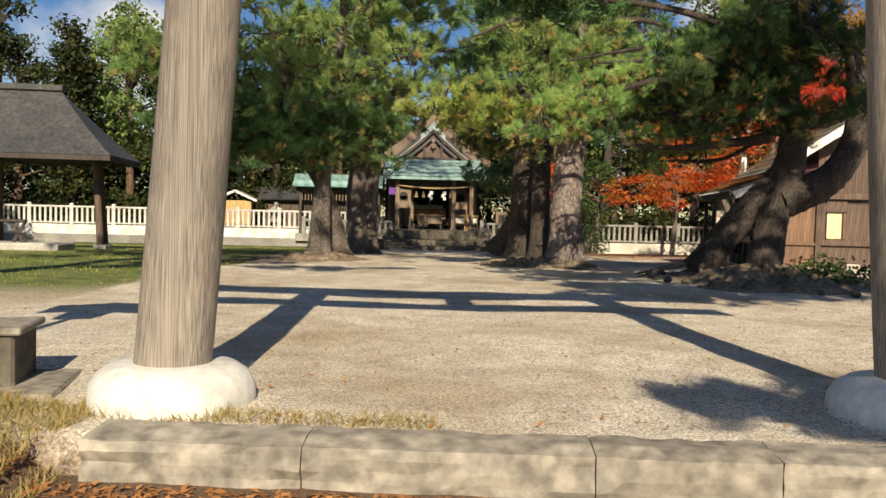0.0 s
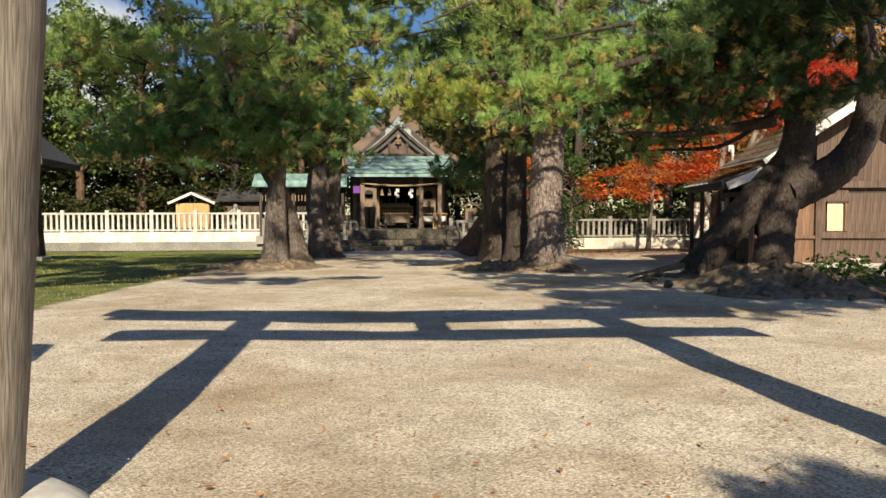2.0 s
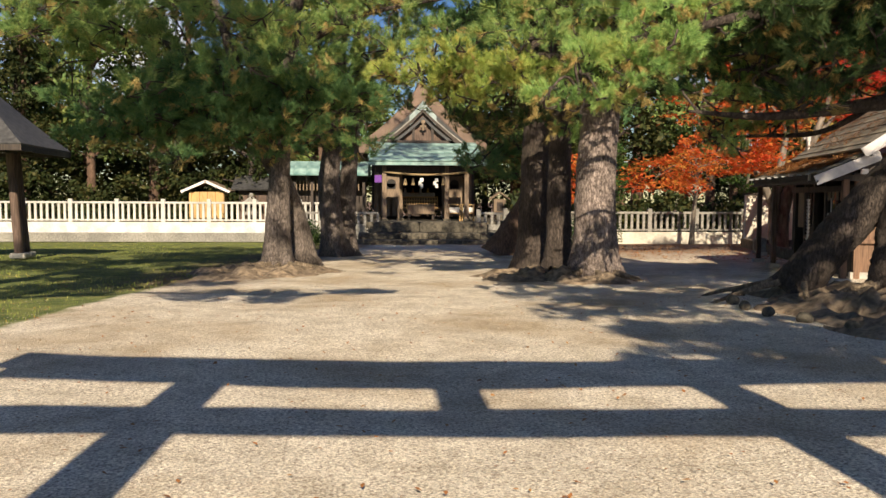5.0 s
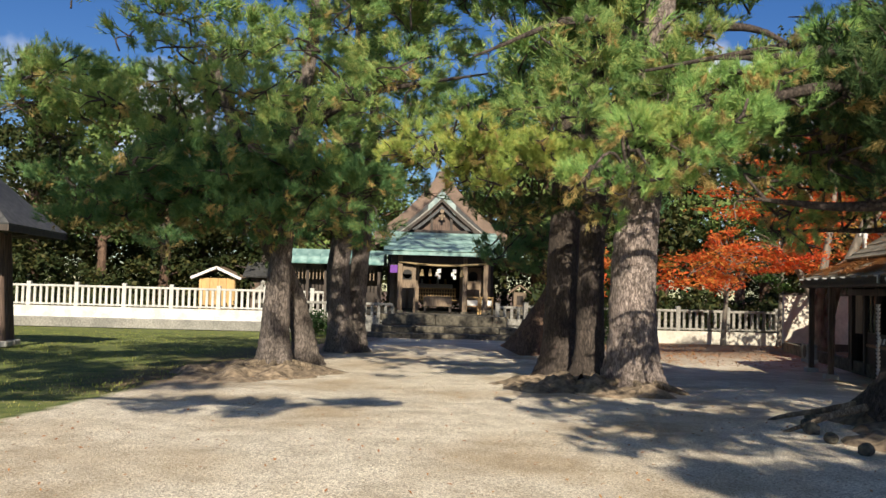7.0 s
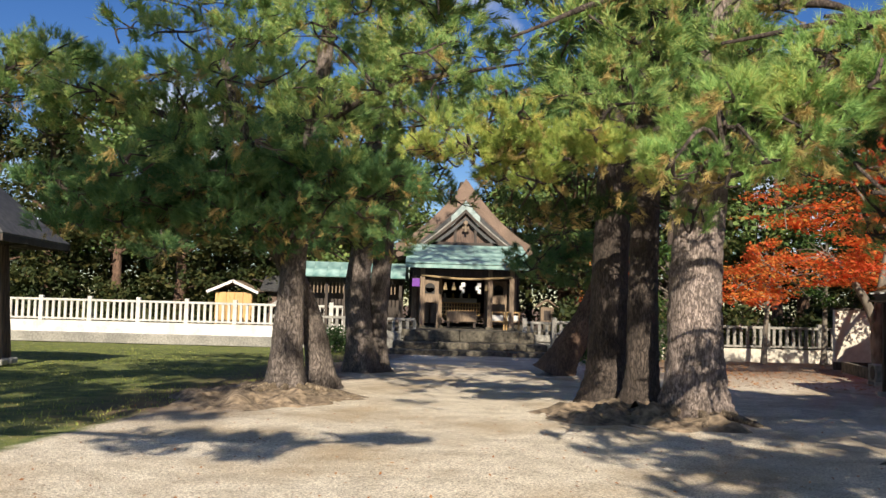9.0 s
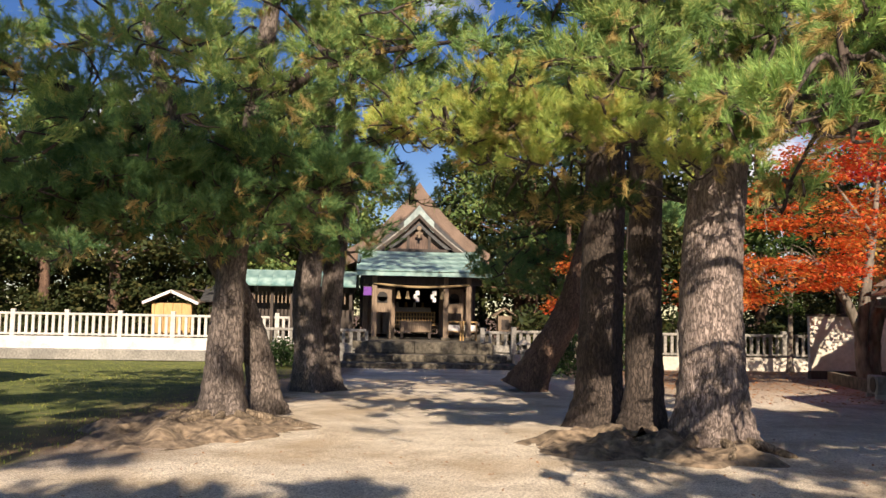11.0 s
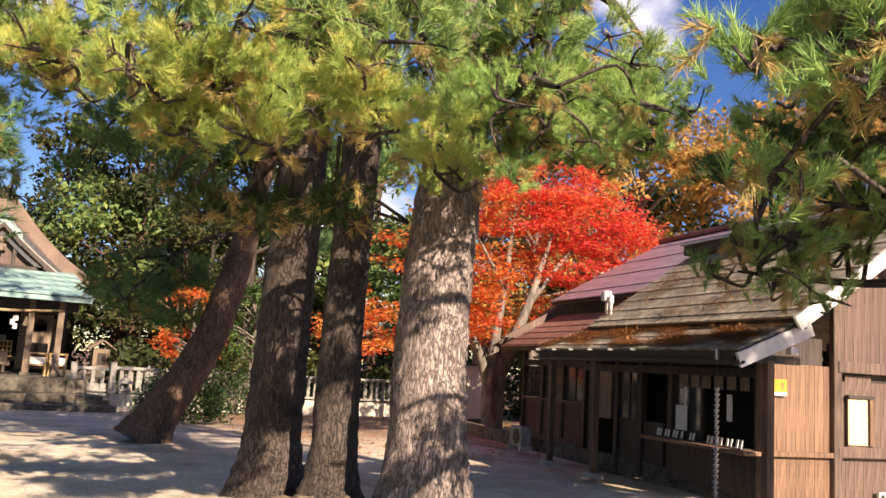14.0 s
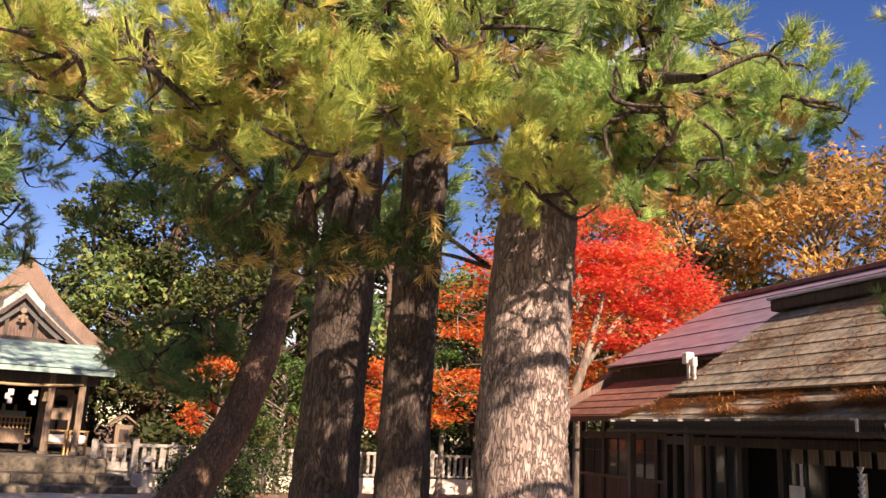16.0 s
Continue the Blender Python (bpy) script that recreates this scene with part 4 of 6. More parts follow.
def build_hall():
    hall = empty("shrine_hall", at(0.05, 52.5, 0), label="timber shrine hall with bark-thatched gable and green copper porch roof", category="shrine hall")
    # thatched main roof
    bm = bmesh.new()
    gable_strip(bm, 4.1, 4.35, 1.45, 6.0, 16.5, 0.36, top=8.95, rise=0.35, taper=0.42)
    part("thatched_roof", bm, M_THATCH, hall, "thick brown bark thatch")
    for k, (h, d, t, yy, top, mat) in enumerate(((3.3, 3.0, 0.3, 5.86, 7.62, M_PAVROOF), (3.0, 2.55, 0.1, 5.74, 7.22, M_FENCE_OLD), (2.9, 2.4, 0.22, 5.68, 7.08, M_DARKWOOD), (2.5, 1.95, 0.2, 5.6, 6.6, M_PAVROOF), (0.85, 0.95, 0.62, 5.7, 7.6, M_COPPER_PALE))):
        bm = bmesh.new()
        gable_strip(bm, h, d, t, yy, yy + 0.5, 0.2, top=top)
        part("bargeboard", bm, mat, hall)
    bm = bmesh.new()
    prism(bm, [(-3.3, 4.5), (3.3, 4.5), (0, 7.7)], 5.98, 6.1)
    part("gable_wall", bm, M_TIMBER, hall)
    bm = bmesh.new()
    cone(bm, 0.14, 0.14, 0.12, at(0, 5.5, 6.25) @ Matrix.Rotation(radians(90), 4, "X"), 6)
    rot_box(bm, (0.14, 0.1, 0.5), at(0, 5.55, 5.95), 0.02)
    rot_box(bm, (0.42, 0.08, 0.16), at(0, 5.56, 5.95), 0.03)
    part("gable_pendant", bm, M_SHRINEWOOD, hall)
    box_part("gable_tie_beam", (4.2, 0.2, 0.22), at(0, 5.7, 4.98), M_DARKWOOD, hall)
    for s in (-1, 1):
        box_part("gable_post", (0.16, 0.16, 0.9), at(s * 0.6, 5.75, 5.45), M_DARKWOOD, hall)
    # ridge box
    box_part("ridge_box", (0.6, 8.8, 0.4), at(0, 12.4, 8.85), M_DARKWOOD, hall, bevel=0.05)
    # copper porch roof, in sheets
    w, rows, cols = 6.75, 5, 9
    p0, p1 = Vector((0, 0, 3.55)), Vector((0, 6.2, 5.02))
    run = (p1 - p0).length
    tilt = math.atan2(p1.z - p0.z, p1.y - p0.y)
    me = box_mesh("copper_sheet", (w / cols - 0.006, run / rows + 0.05, 0.05), M_COPPER)
    for i in range(cols):
        for j in range(rows):
            q = p0.lerp(p1, (j + 0.5) / rows)
            shared("copper_sheet", me, hall, at(-w / 2 + (i + 0.5) * w / cols, q.y, q.z + 0.02) @ Matrix.Rotation(tilt - 0.008, 4, "X"))
    box_part("eave_board", (6.7, 0.16, 0.2), at(0, 0.12, 3.42), M_COPPER, hall)
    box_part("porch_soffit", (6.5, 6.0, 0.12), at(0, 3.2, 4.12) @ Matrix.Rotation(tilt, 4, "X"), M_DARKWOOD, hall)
    for i in range(22):
        box_part("rafter", (0.09, 1.6, 0.1), at(-3.15 + i * 0.3, 0.95, 3.56) @ Matrix.Rotation(tilt, 4, "X"), M_DARKWOOD, hall)
    # columns and beams of the porch
    for x, yy in ((-2.45, 0.9), (2.3, 0.9), (-1.5, 2.2), (1.15, 0.9), (-2.9, 5.2), (2.9, 5.2), (-1.5, 5.2), (1.3, 5.2)):
        box_part("column", (0.26, 0.26, 3.15), at(x, yy, 1.75), M_SHRINEWOOD, hall, bevel=0.02)
        box_part("column_base", (0.42, 0.42, 0.14), at(x, yy, 0.21), M_STEP, hall, bevel=0.02)
    box_part("porch_beam", (5.9, 0.24, 0.34), at(0, 0.9, 3.1), M_DARKWOOD, hall)
    box_part("porch_beam", (5.9, 0.2, 0.22), at(0, 5.2, 3.0), M_DARKWOOD, hall)
    for s in (-1, 1):
        box_part("side_beam", (0.2, 4.6, 0.26), at(s * 2.6, 3.1, 3.1), M_DARKWOOD, hall)
    # inner hall: back wall, side walls, floor
    box_part("inner_floor", (6.2, 8.5, 0.2), at(0, 9.8, 0.75), M_SHRINEWOOD, hall)
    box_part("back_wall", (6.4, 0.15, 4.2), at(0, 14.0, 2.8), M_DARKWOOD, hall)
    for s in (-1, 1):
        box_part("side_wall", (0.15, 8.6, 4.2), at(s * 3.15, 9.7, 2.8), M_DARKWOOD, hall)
        for k in range(3):
            box_part("board_panel", (0.62, 0.06, 2.4), at(s * (1.75 + 0.5 * k), 5.35, 1.5), M_SHRINEWOOD, hall)
    box_part("transom", (6.2, 0.1, 1.3), at(0, 5.35, 3.75), M_DARKWOOD, hall)
    return hall


build_hall()


def build_steps():
    steps = empty("stone_steps", at(0, 50, 0), label="mossy stone terrace and steps up to the shrine hall", category="steps", kind="structure")
    rng = np.random.default_rng(9)
    levels = [(-1.2, 8.2, -1.05, -0.74), (0.0, 7.6, -0.74, -0.42), (1.1, 6.6, -0.42, 0.14)]
    for d, w, z0, z1 in levels:
        x = -w / 2
        while x < w / 2 - 0.2:
            k = min(rng.uniform(1.5, 3.2), w / 2 - x)
            box_part("step_stone", (k - 0.02, 1.3 + rng.uniform(-0.05, 0.05), z1 - z0 - 0.004), at(x + k / 2, d + 0.65, (z0 + z1) / 2 + rng.uniform(-0.012, 0.006)), M_STEP, steps, bevel=0.025)
            x += k
    box_part("terrace", (9.2, 14.0, 1.18), at(0, 9.2, -0.45), M_STEP, steps)
    for s in (-1, 1):
        box_part("terrace_edge", (1.2, 0.5, 0.9), at(s * 4.0, 2.0, -0.45), M_FENCE_OLD, steps, bevel=0.02)


build_steps()


def stone_fence(name, label, x0, x1, y0, y1, base_z, wall_h, post_h, mat, wall_mat, spacing=0.345, per=8, plinth=None, group=""):
    """A stone fence: plain base wall, square balusters, top and bottom rails, taller posts."""
    L = math.hypot(x1 - x0, y1 - y0)
    ang = math.degrees(math.atan2(y1 - y0, x1 - x0))
    fence = empty(name, at(x0, y0, base_z, ang), label=label, category="stone fence", group=group)
    wt = wall_h
    box_part("base_wall", (L, 0.34, wt), at(L / 2, 0, wt / 2), wall_mat, fence, bevel=0.02)
    if plinth:
        box_part("plinth", (L, 0.9, plinth), at(L / 2, -0.25, -plinth / 2 + 0.02), M_FENCE_OLD, fence, bevel=0.03)
    h = post_h - 0.2
    bal = box_mesh("baluster", (0.15, 0.13, h - 0.1), mat, 0.012)
    post = box_mesh("post", (0.24, 0.24, post_h), mat, 0.02)
    n = int(L / spacing)
    for i in range(n + 1):
        x = i * L / n
        if i % per == 0:
            shared("post", post, fence, at(x, 0, wt + post_h / 2))
        else:
            shared("baluster", bal, fence, at(x, 0, wt + h / 2))
    box_part("top_rail", (L, 0.2, 0.13), at(L / 2, 0, wt + h - 0.03), mat, fence, bevel=0.015)
    box_part("bottom_rail", (L, 0.17, 0.1), at(L / 2, 0, wt + 0.12), mat, fence, bevel=0.015)
    return fence


stone_fence("stone_fence", "long white stone fence on a white base wall", -52, -5.2, 57.9, 57.6, -0.74, 0.66, 1.42, M_FENCE, M_WHITESTONE, plinth=0.56)
stone_fence("stone_fence", "grey weathered stone fence dappled with tree shade", 4.3, 24, 51.2, 52.0, -1.3, 0.9, 1.32, M_FENCE_OLD, M_PLASTER)
stone_fence("stone_fence", "short weathered stone fence beside the steps", 2.9, 6.2, 51.9, 51.2, -0.7, 0.3, 1.25, M_FENCE_OLD, M_FENCE_OLD, group="fences beside the steps")
stone_fence("stone_fence", "short weathered stone fence beside the steps", -8.2, -2.75, 52.4, 51.9, -0.7, 0.3, 1.25, M_FENCE_OLD, M_FENCE_OLD, group="fences beside the steps")

# ---- the office on the east side: u along its front, v into its depth ----
HOUSE = at(7.3, 21.9, -0.15, -13.0)


def shingle_slope(parent, a, b, up, rows, cols, mat, thick=0.035, name="shingle", lap=1.3):
    """Rows of roofing pieces on the slope spanned by the eave a-b and the way up."""
    a, b, up = Vector(a), Vector(b), Vector(up)
    along, run = (b - a).normalized(), up.length
    w, h = (b - a).length / cols, run / rows
    nrm = along.cross(up).normalized()
    basis = Matrix((along, up.normalized(), nrm)).transposed().to_4x4()
    me = box_mesh(name, (w - 0.008, h * lap, thick), mat)
    for j in range(rows):
        for i in range(cols):
            s = (0.5 if j % 2 else 0.0)
            c = a + along * (w * (i + 0.5)) + up * ((j + 0.5) / rows) + nrm * (0.012 * (j % 2) + 0.01)
            shared(name, me, parent, Matrix.Translation(c) @ basis @ Matrix.Rotation(-0.02, 4, "X"))


def build_office():
    office = empty("shrine_office", HOUSE, label="low brown timber office with shingled roofs and a long open counter", category="office building")
    P = lambda n, s, u, v, z, mat, label="", bevel=0.0, m=None: box_part(n, s, at(u, v, z) @ (m or Matrix()), mat, office, label, bevel)
    # foundation
    P("foundation", (5.2, 0.14, 0.3), 2.5, 0.03, -0.02, M_CONCRETE)
    P("foundation", (0.16, 12.0, 0.3), 0.12, 6.1, 0.12, M_STEP)
    # front wall: board cladding panel by panel
    me = box_mesh("board", (0.165, 0.03, 1.0), M_BOARD)
    me2 = box_mesh("board", (0.165, 0.03, 1.0), M_TIMBER)
    P("wall_core", (1.0, 0.1, 2.2), 0.62, 0.1, 1.35, M_DARKWOOD)
    P("wall_core", (3.7, 0.1, 2.2), 3.15, 0.1, 1.3, M_DARKWOOD)
    for i in range(7):
        shared("board", me, office, at(0.17 + i * 0.17, 0.02, 1.42) @ Matrix.Diagonal((1, 1, 1.26, 1)))
        shared("board", me, office, at(0.17 + i * 0.17, 0.02, 0.44) @ Matrix.Diagonal((1, 1, 0.66, 1)))
    for k in range(21):
        u = 1.42 + k * 0.17
        window = 1.48 < u < 1.95
        shared("board", me2, office, at(u, 0.02, 0.44) @ Matrix.Diagonal((1, 1, 0.66, 1)))
        if not window:
            shared("board", me2, office, at(u, 0.02, 1.35) @ Matrix.Diagonal((1, 1, 1.0, 1)))
        top = 2.36 + 0.669 * (min(u, 4.6 - u) + 0.42)
        z0 = 1.62 if window else 1.9
        if top > 2.25:
            shared("board", me2, office, at(u, 0.02, (2.12 + top) / 2) @ Matrix.Diagonal((1, 1, top - 2.12, 1)))
        if window:
            shared("board", me2, office, at(u, 0.02, 1.8) @ Matrix.Diagonal((1, 1, 0.3, 1)))
    P("corner_post", (0.13, 0.13, 2.05), 0.02, 0.02, 1.0, M_BOARD, bevel=0.008)
    for u in (1.3, 3.35, 4.9):
        P("wall_post", (0.15, 0.1, {1.3: 3.2, 3.35: 3.2, 4.9: 2.2}[u]), u, -0.03, {1.3: 1.7, 3.35: 1.7, 4.9: 1.1}[u], M_TIMBER, bevel=0.008)
    P("dado_rail", (1.3, 0.07, 0.07), 0.65, -0.03, 0.77, M_BOARD)
    P("dado_rail", (3.7, 0.09, 0.16), 3.15, -0.04, 0.82, M_TIMBER, bevel=0.01)
    P("head_beam", (3.7, 0.1, 0.17), 3.15, -0.05, 2.06, M_TIMBER, bevel=0.01)
    # small window with a cream blind
    win = P("window", (0.5, 0.05, 0.78), 1.75, -0.02, 1.26, M_TIMBER)
    box_part("pane", (0.36, 0.02, 0.66), at(1.68, -0.055, 1.26), M_CREAMPANE, win, "cream blind behind the glass")
    box_part("sash", (0.07, 0.03, 0.68), at(1.94, -0.06, 1.26), M_BOARD, win)
    box_part("head", (0.5, 0.06, 0.05), at(1.74, -0.06, 1.63), M_DARKWOOD, win)
    # white vent blocks low in the foundation
    for u in (2.2, 4.6):
        v = P("vent_block", (0.32, 0.05, 0.16), u, -0.07, 0.18, M_CONCRETE)
        for k in (-1, 0, 1):
            box_part("slot", (0.06, 0.02, 0.08), at(u + 0.09 * k, -0.096, 0.18) @ Matrix.Rotation(radians(30 * k), 4, "Y"), M_BLACK, v)
    # lean-to roof over the counter
    e0, e1 = Vector((-0.98, -0.72, 2.17)), Vector((-0.98, 5.35, 2.17))
    up = Vector((1.05, 0, 0.44))
    shingle_slope(office, e1, e0, up, 6, 22, M_SHINGLE, name="shingle")
    P("awning_deck", (1.16, 6.05, 0.05), -0.45, 2.315, 2.345, M_DARKWOOD, m=Matrix.Rotation(-math.atan2(0.44, 1.05), 4, "Y"))
    P("awning_fascia", (0.05, 6.07, 0.07), -0.97, 2.315, 2.12, M_DARKWOOD)
    P("bargeboard", (1.3, 0.05, 0.2), -0.43, -0.75, 2.27, M_WHITEPAINT, "white-painted bargeboard", m=Matrix.Rotation(-math.atan2(0.44, 1.05), 4, "Y"))
    P("rafter_end", (0.12, 0.1, 0.1), -0.1, -0.69, 2.2, M_WHITEPAINT)
    for i in range(13):
        P("rafter", (1.0, 0.06, 0.07), -0.48, -0.6 + i * 0.49, 2.255, M_DARKWOOD, m=Matrix.Rotation(-math.atan2(0.44, 1.05), 4, "Y"))
    # gutter with brackets
    bm = bmesh.new()
    for k in range(9):
        a0, a1 = math.pi * k / 9, math.pi * (k + 1) / 9
        q = [bm.verts.new((-1.05 - 0.05 * math.cos(a), vv, 2.02 - 0.05 * math.sin(a))) for a in (a0, a1) for vv in (-0.85, 5.3)]
        bm.faces.new((q[0], q[1], q[3], q[2]))
    part("gutter", bm, M_DARKWOOD, office)
    for i in range(9):
        P("gutter_bracket", (0.1, 0.02, 0.03), -1.06, -0.3 + i * 0.68, 2.16, M_METAL)
    # posts under the lean-to
    for v in (3.1, 4.75):
        P("awning_post", (0.11, 0.11, 2.1), -0.92, v, 1.02, M_TIMBER, bevel=0.008)
        P("post_foot", (0.26, 0.26, 0.1), -0.92, v, 0.02, M_CONCRETE)
    P("awning_beam", (0.1, 5.9, 0.13), -0.92, 2.35, 2.02, M_DARKWOOD)
    P("awning_post", (0.12, 0.12, 2.1), -0.42, -0.6, 1.0, M_BOARD, bevel=0.008)
    P("post_foot", (0.24, 0.24, 0.1), -0.42, -0.6, 0.0, M_CONCRETE)
    P("awning_end_beam", (1.0, 0.09, 0.11), -0.42, -0.6, 2.07, M_DARKWOOD)
    # main roof: grey shingles, low west slope in view
    a, b = (-0.12, 4.85, 2.66), (-0.12, -0.85, 2.66)
    shingle_slope(office, a, b, (2.42, 0, 1.66), 15, 23, M_SHINGLE, name="shingle")
    P("roof_deck", (2.86, 5.75, 0.1), 1.13, 2.0, 3.43, M_DARKWOOD, m=Matrix.Rotation(-math.atan2(1.82, 2.72), 4, "Y"))
    P("east_slope", (3.3, 5.75, 0.1), 3.65, 2.0, 3.35, M_SHINGLE, m=Matrix.Rotation(math.atan2(1.82, 2.72), 4, "Y"))
    P("eave_board", (0.08, 5.75, 0.16), -0.06, 2.0, 2.58, M_DARKWOOD)
    P("ridge_box", (0.34, 5.9, 0.2), 2.3, 2.0, 4.43, M_DARKWOOD, bevel=0.02)
    P("ridge_cap", (0.46, 5.95, 0.05), 2.3, 2.0, 4.56, M_METAL, bevel=0.01)
    for s in (-1, 1):
        P("bargeboard", (3.0, 0.05, 0.2), 2.3 + s * 1.24, -0.88, 3.39, M_WHITEPAINT, m=Matrix.Rotation(s * math.atan2(1.82, 2.72), 4, "Y"))
    # west wall under the lean-to: counter front, openings, dark room behind
    P("counter_front", (0.08, 2.1, 0.62), 0.0, 1.15, 0.42, M_DARKWOOD)
    P("counter_top", (0.5, 2.6, 0.06), -0.14, 1.2, 0.76, M_BOARD, bevel=0.01)
    # dark timber here puts the awning's shade into the wall colour
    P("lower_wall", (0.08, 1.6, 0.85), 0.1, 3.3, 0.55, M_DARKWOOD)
    # black sheet whose colour stands in for the unlit room
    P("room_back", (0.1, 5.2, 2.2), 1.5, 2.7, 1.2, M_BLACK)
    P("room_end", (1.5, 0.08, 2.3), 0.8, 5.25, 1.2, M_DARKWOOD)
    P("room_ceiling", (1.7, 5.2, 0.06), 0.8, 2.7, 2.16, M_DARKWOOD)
    for v in (0.12, 2.25, 3.15, 3.95, 4.9):
        P("wall_post", (0.12, 0.12, 2.05), 0.06, v, 1.05, M_DARKWOOD, bevel=0.006)
    P("lintel", (0.12, 5.1, 0.14), 0.05, 2.6, 1.88, M_DARKWOOD)
    # plaster in brown timber colour, its shade under the eave painted in
    P("plaster_panel", (0.05, 0.5, 0.95), 0.06, 4.42, 1.4, M_SHRINEWOOD)
    for v, w in ((3.55, 0.65),):
        pane = P("window", (0.04, w, 0.88), 0.08, v, 1.42, M_GLASS)
        box_part("mullion", (0.05, 0.04, 0.88), at(0.06, v, 1.42), M_DARKWOOD, pane)
    glass = P("sliding_door", (0.04, 0.75, 1.05), 0.1, 1.85, 1.35, M_GLASS)
    box_part("door_frame", (0.05, 0.05, 1.05), at(0.08, 1.46, 1.35), M_DARKWOOD, glass)
    # far wing, set back, under the rusty low roof
    wu, v0, v1 = 2.25, 5.3, 12.7
    L, vm = v1 - v0, (v0 + v1) / 2
    me_w = box_mesh("board", (0.03, 0.3, 0.95), M_TIMBER)
    P("lower_wall", (0.08, L, 0.95), wu + 0.05, vm, 0.5, M_DARKWOOD)
    for k in range(int(L / 0.31)):
        shared("board", me_w, office, at(wu, v0 + 0.16 + k * 0.31, 0.5))
    P("wing_sill", (0.14, L, 0.07), wu - 0.02, vm, 1.0, M_TIMBER, bevel=0.008)
    P("wing_lintel", (0.12, L, 0.16), wu, vm, 2.0, M_DARKWOOD)
    # black backing gives the wing rooms their shade behind the glass
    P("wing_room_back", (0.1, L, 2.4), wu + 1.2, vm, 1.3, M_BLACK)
    for v in np.linspace(v0, v1, 7):
        P("wall_post", (0.13, 0.13, 2.4), wu - 0.01, float(v), 1.15, M_DARKWOOD, bevel=0.006)
    for v in np.linspace(v0, v1, 7)[:-1]:
        pane = P("window", (0.04, L / 6 - 0.16, 0.86), wu + 0.03, float(v) + L / 12, 1.47, M_GLASS)
        box_part("mullion", (0.05, 0.04, 0.86), at(wu + 0.01, float(v) + L / 12, 1.47), M_DARKWOOD, pane)
        box_part("transom", (0.05, L / 6 - 0.16, 0.03), at(wu + 0.01, float(v) + L / 12, 1.62), M_DARKWOOD, pane)
    P("wing_foundation", (0.2, L, 0.3), wu + 0.02, vm, -0.1, M_STEP)
    slope = math.atan2(0.98, 1.75)
    P("wing_roof", (2.05, L + 0.3, 0.07), 2.42, vm + 0.1, 2.9, M_REDROOF, m=Matrix.Rotation(-slope, 4, "Y"))
    for i in range(6):
        P("roof_batten", (0.03, L + 0.3, 0.03), 1.56 + i * 0.35, vm + 0.1, 2.46 + i * 0.196, M_REDROOF)
    P("wing_eave", (0.06, L + 0.3, 0.12), 1.53, vm + 0.1, 2.36, M_DARKWOOD)
    for k in range(16):
        P("wing_rafter", (0.9, 0.06, 0.08), 1.95, v0 + 0.2 + k * 0.58, 2.52, M_DARKWOOD, m=Matrix.Rotation(-slope, 4, "Y"))
    return office


build_office()


def build_big_roof():
    hall = empty("assembly_hall", HOUSE, label="large hall behind the office with a purple metal roof", category="hall building")
    a, b = Vector((3.2, 13.2, 3.874)), Vector((3.2, 4.0, 3.874))
    up = Vector((4.05, 0, 2.276))
    shingle_slope(hall, a, b, up, 8, 4, M_PURPLE, 0.04, "roof_sheet", 1.02)
    box_part("roof_deck", (4.6, 9.1, 0.06), at(5.25, 8.6, 4.94) @ Matrix.Rotation(-math.atan2(3.4, 6.05), 4, "Y"), M_DARKWOOD, hall)
    box_part("east_slope", (6.9, 9.2, 0.1), at(10.2, 8.6, 4.4) @ Matrix.Rotation(math.atan2(3.4, 6.05), 4, "Y"), M_PURPLE, hall)
    box_part("ridge_cap", (0.4, 9.3, 0.14), at(7.25, 8.6, 6.2), M_REDROOF, hall, bevel=0.02)
    box_part("wall", (7.6, 8.2, 3.4), at(7.6, 8.6, 1.55), M_TIMBER, hall)
    bm = bmesh.new()
    prism(bm, [(1.6, 2.7), (12.8, 2.7), (7.25, 5.9)], 13.0, 13.1)
    part("gable_wall", bm, M_TIMBER, hall)


build_big_roof()


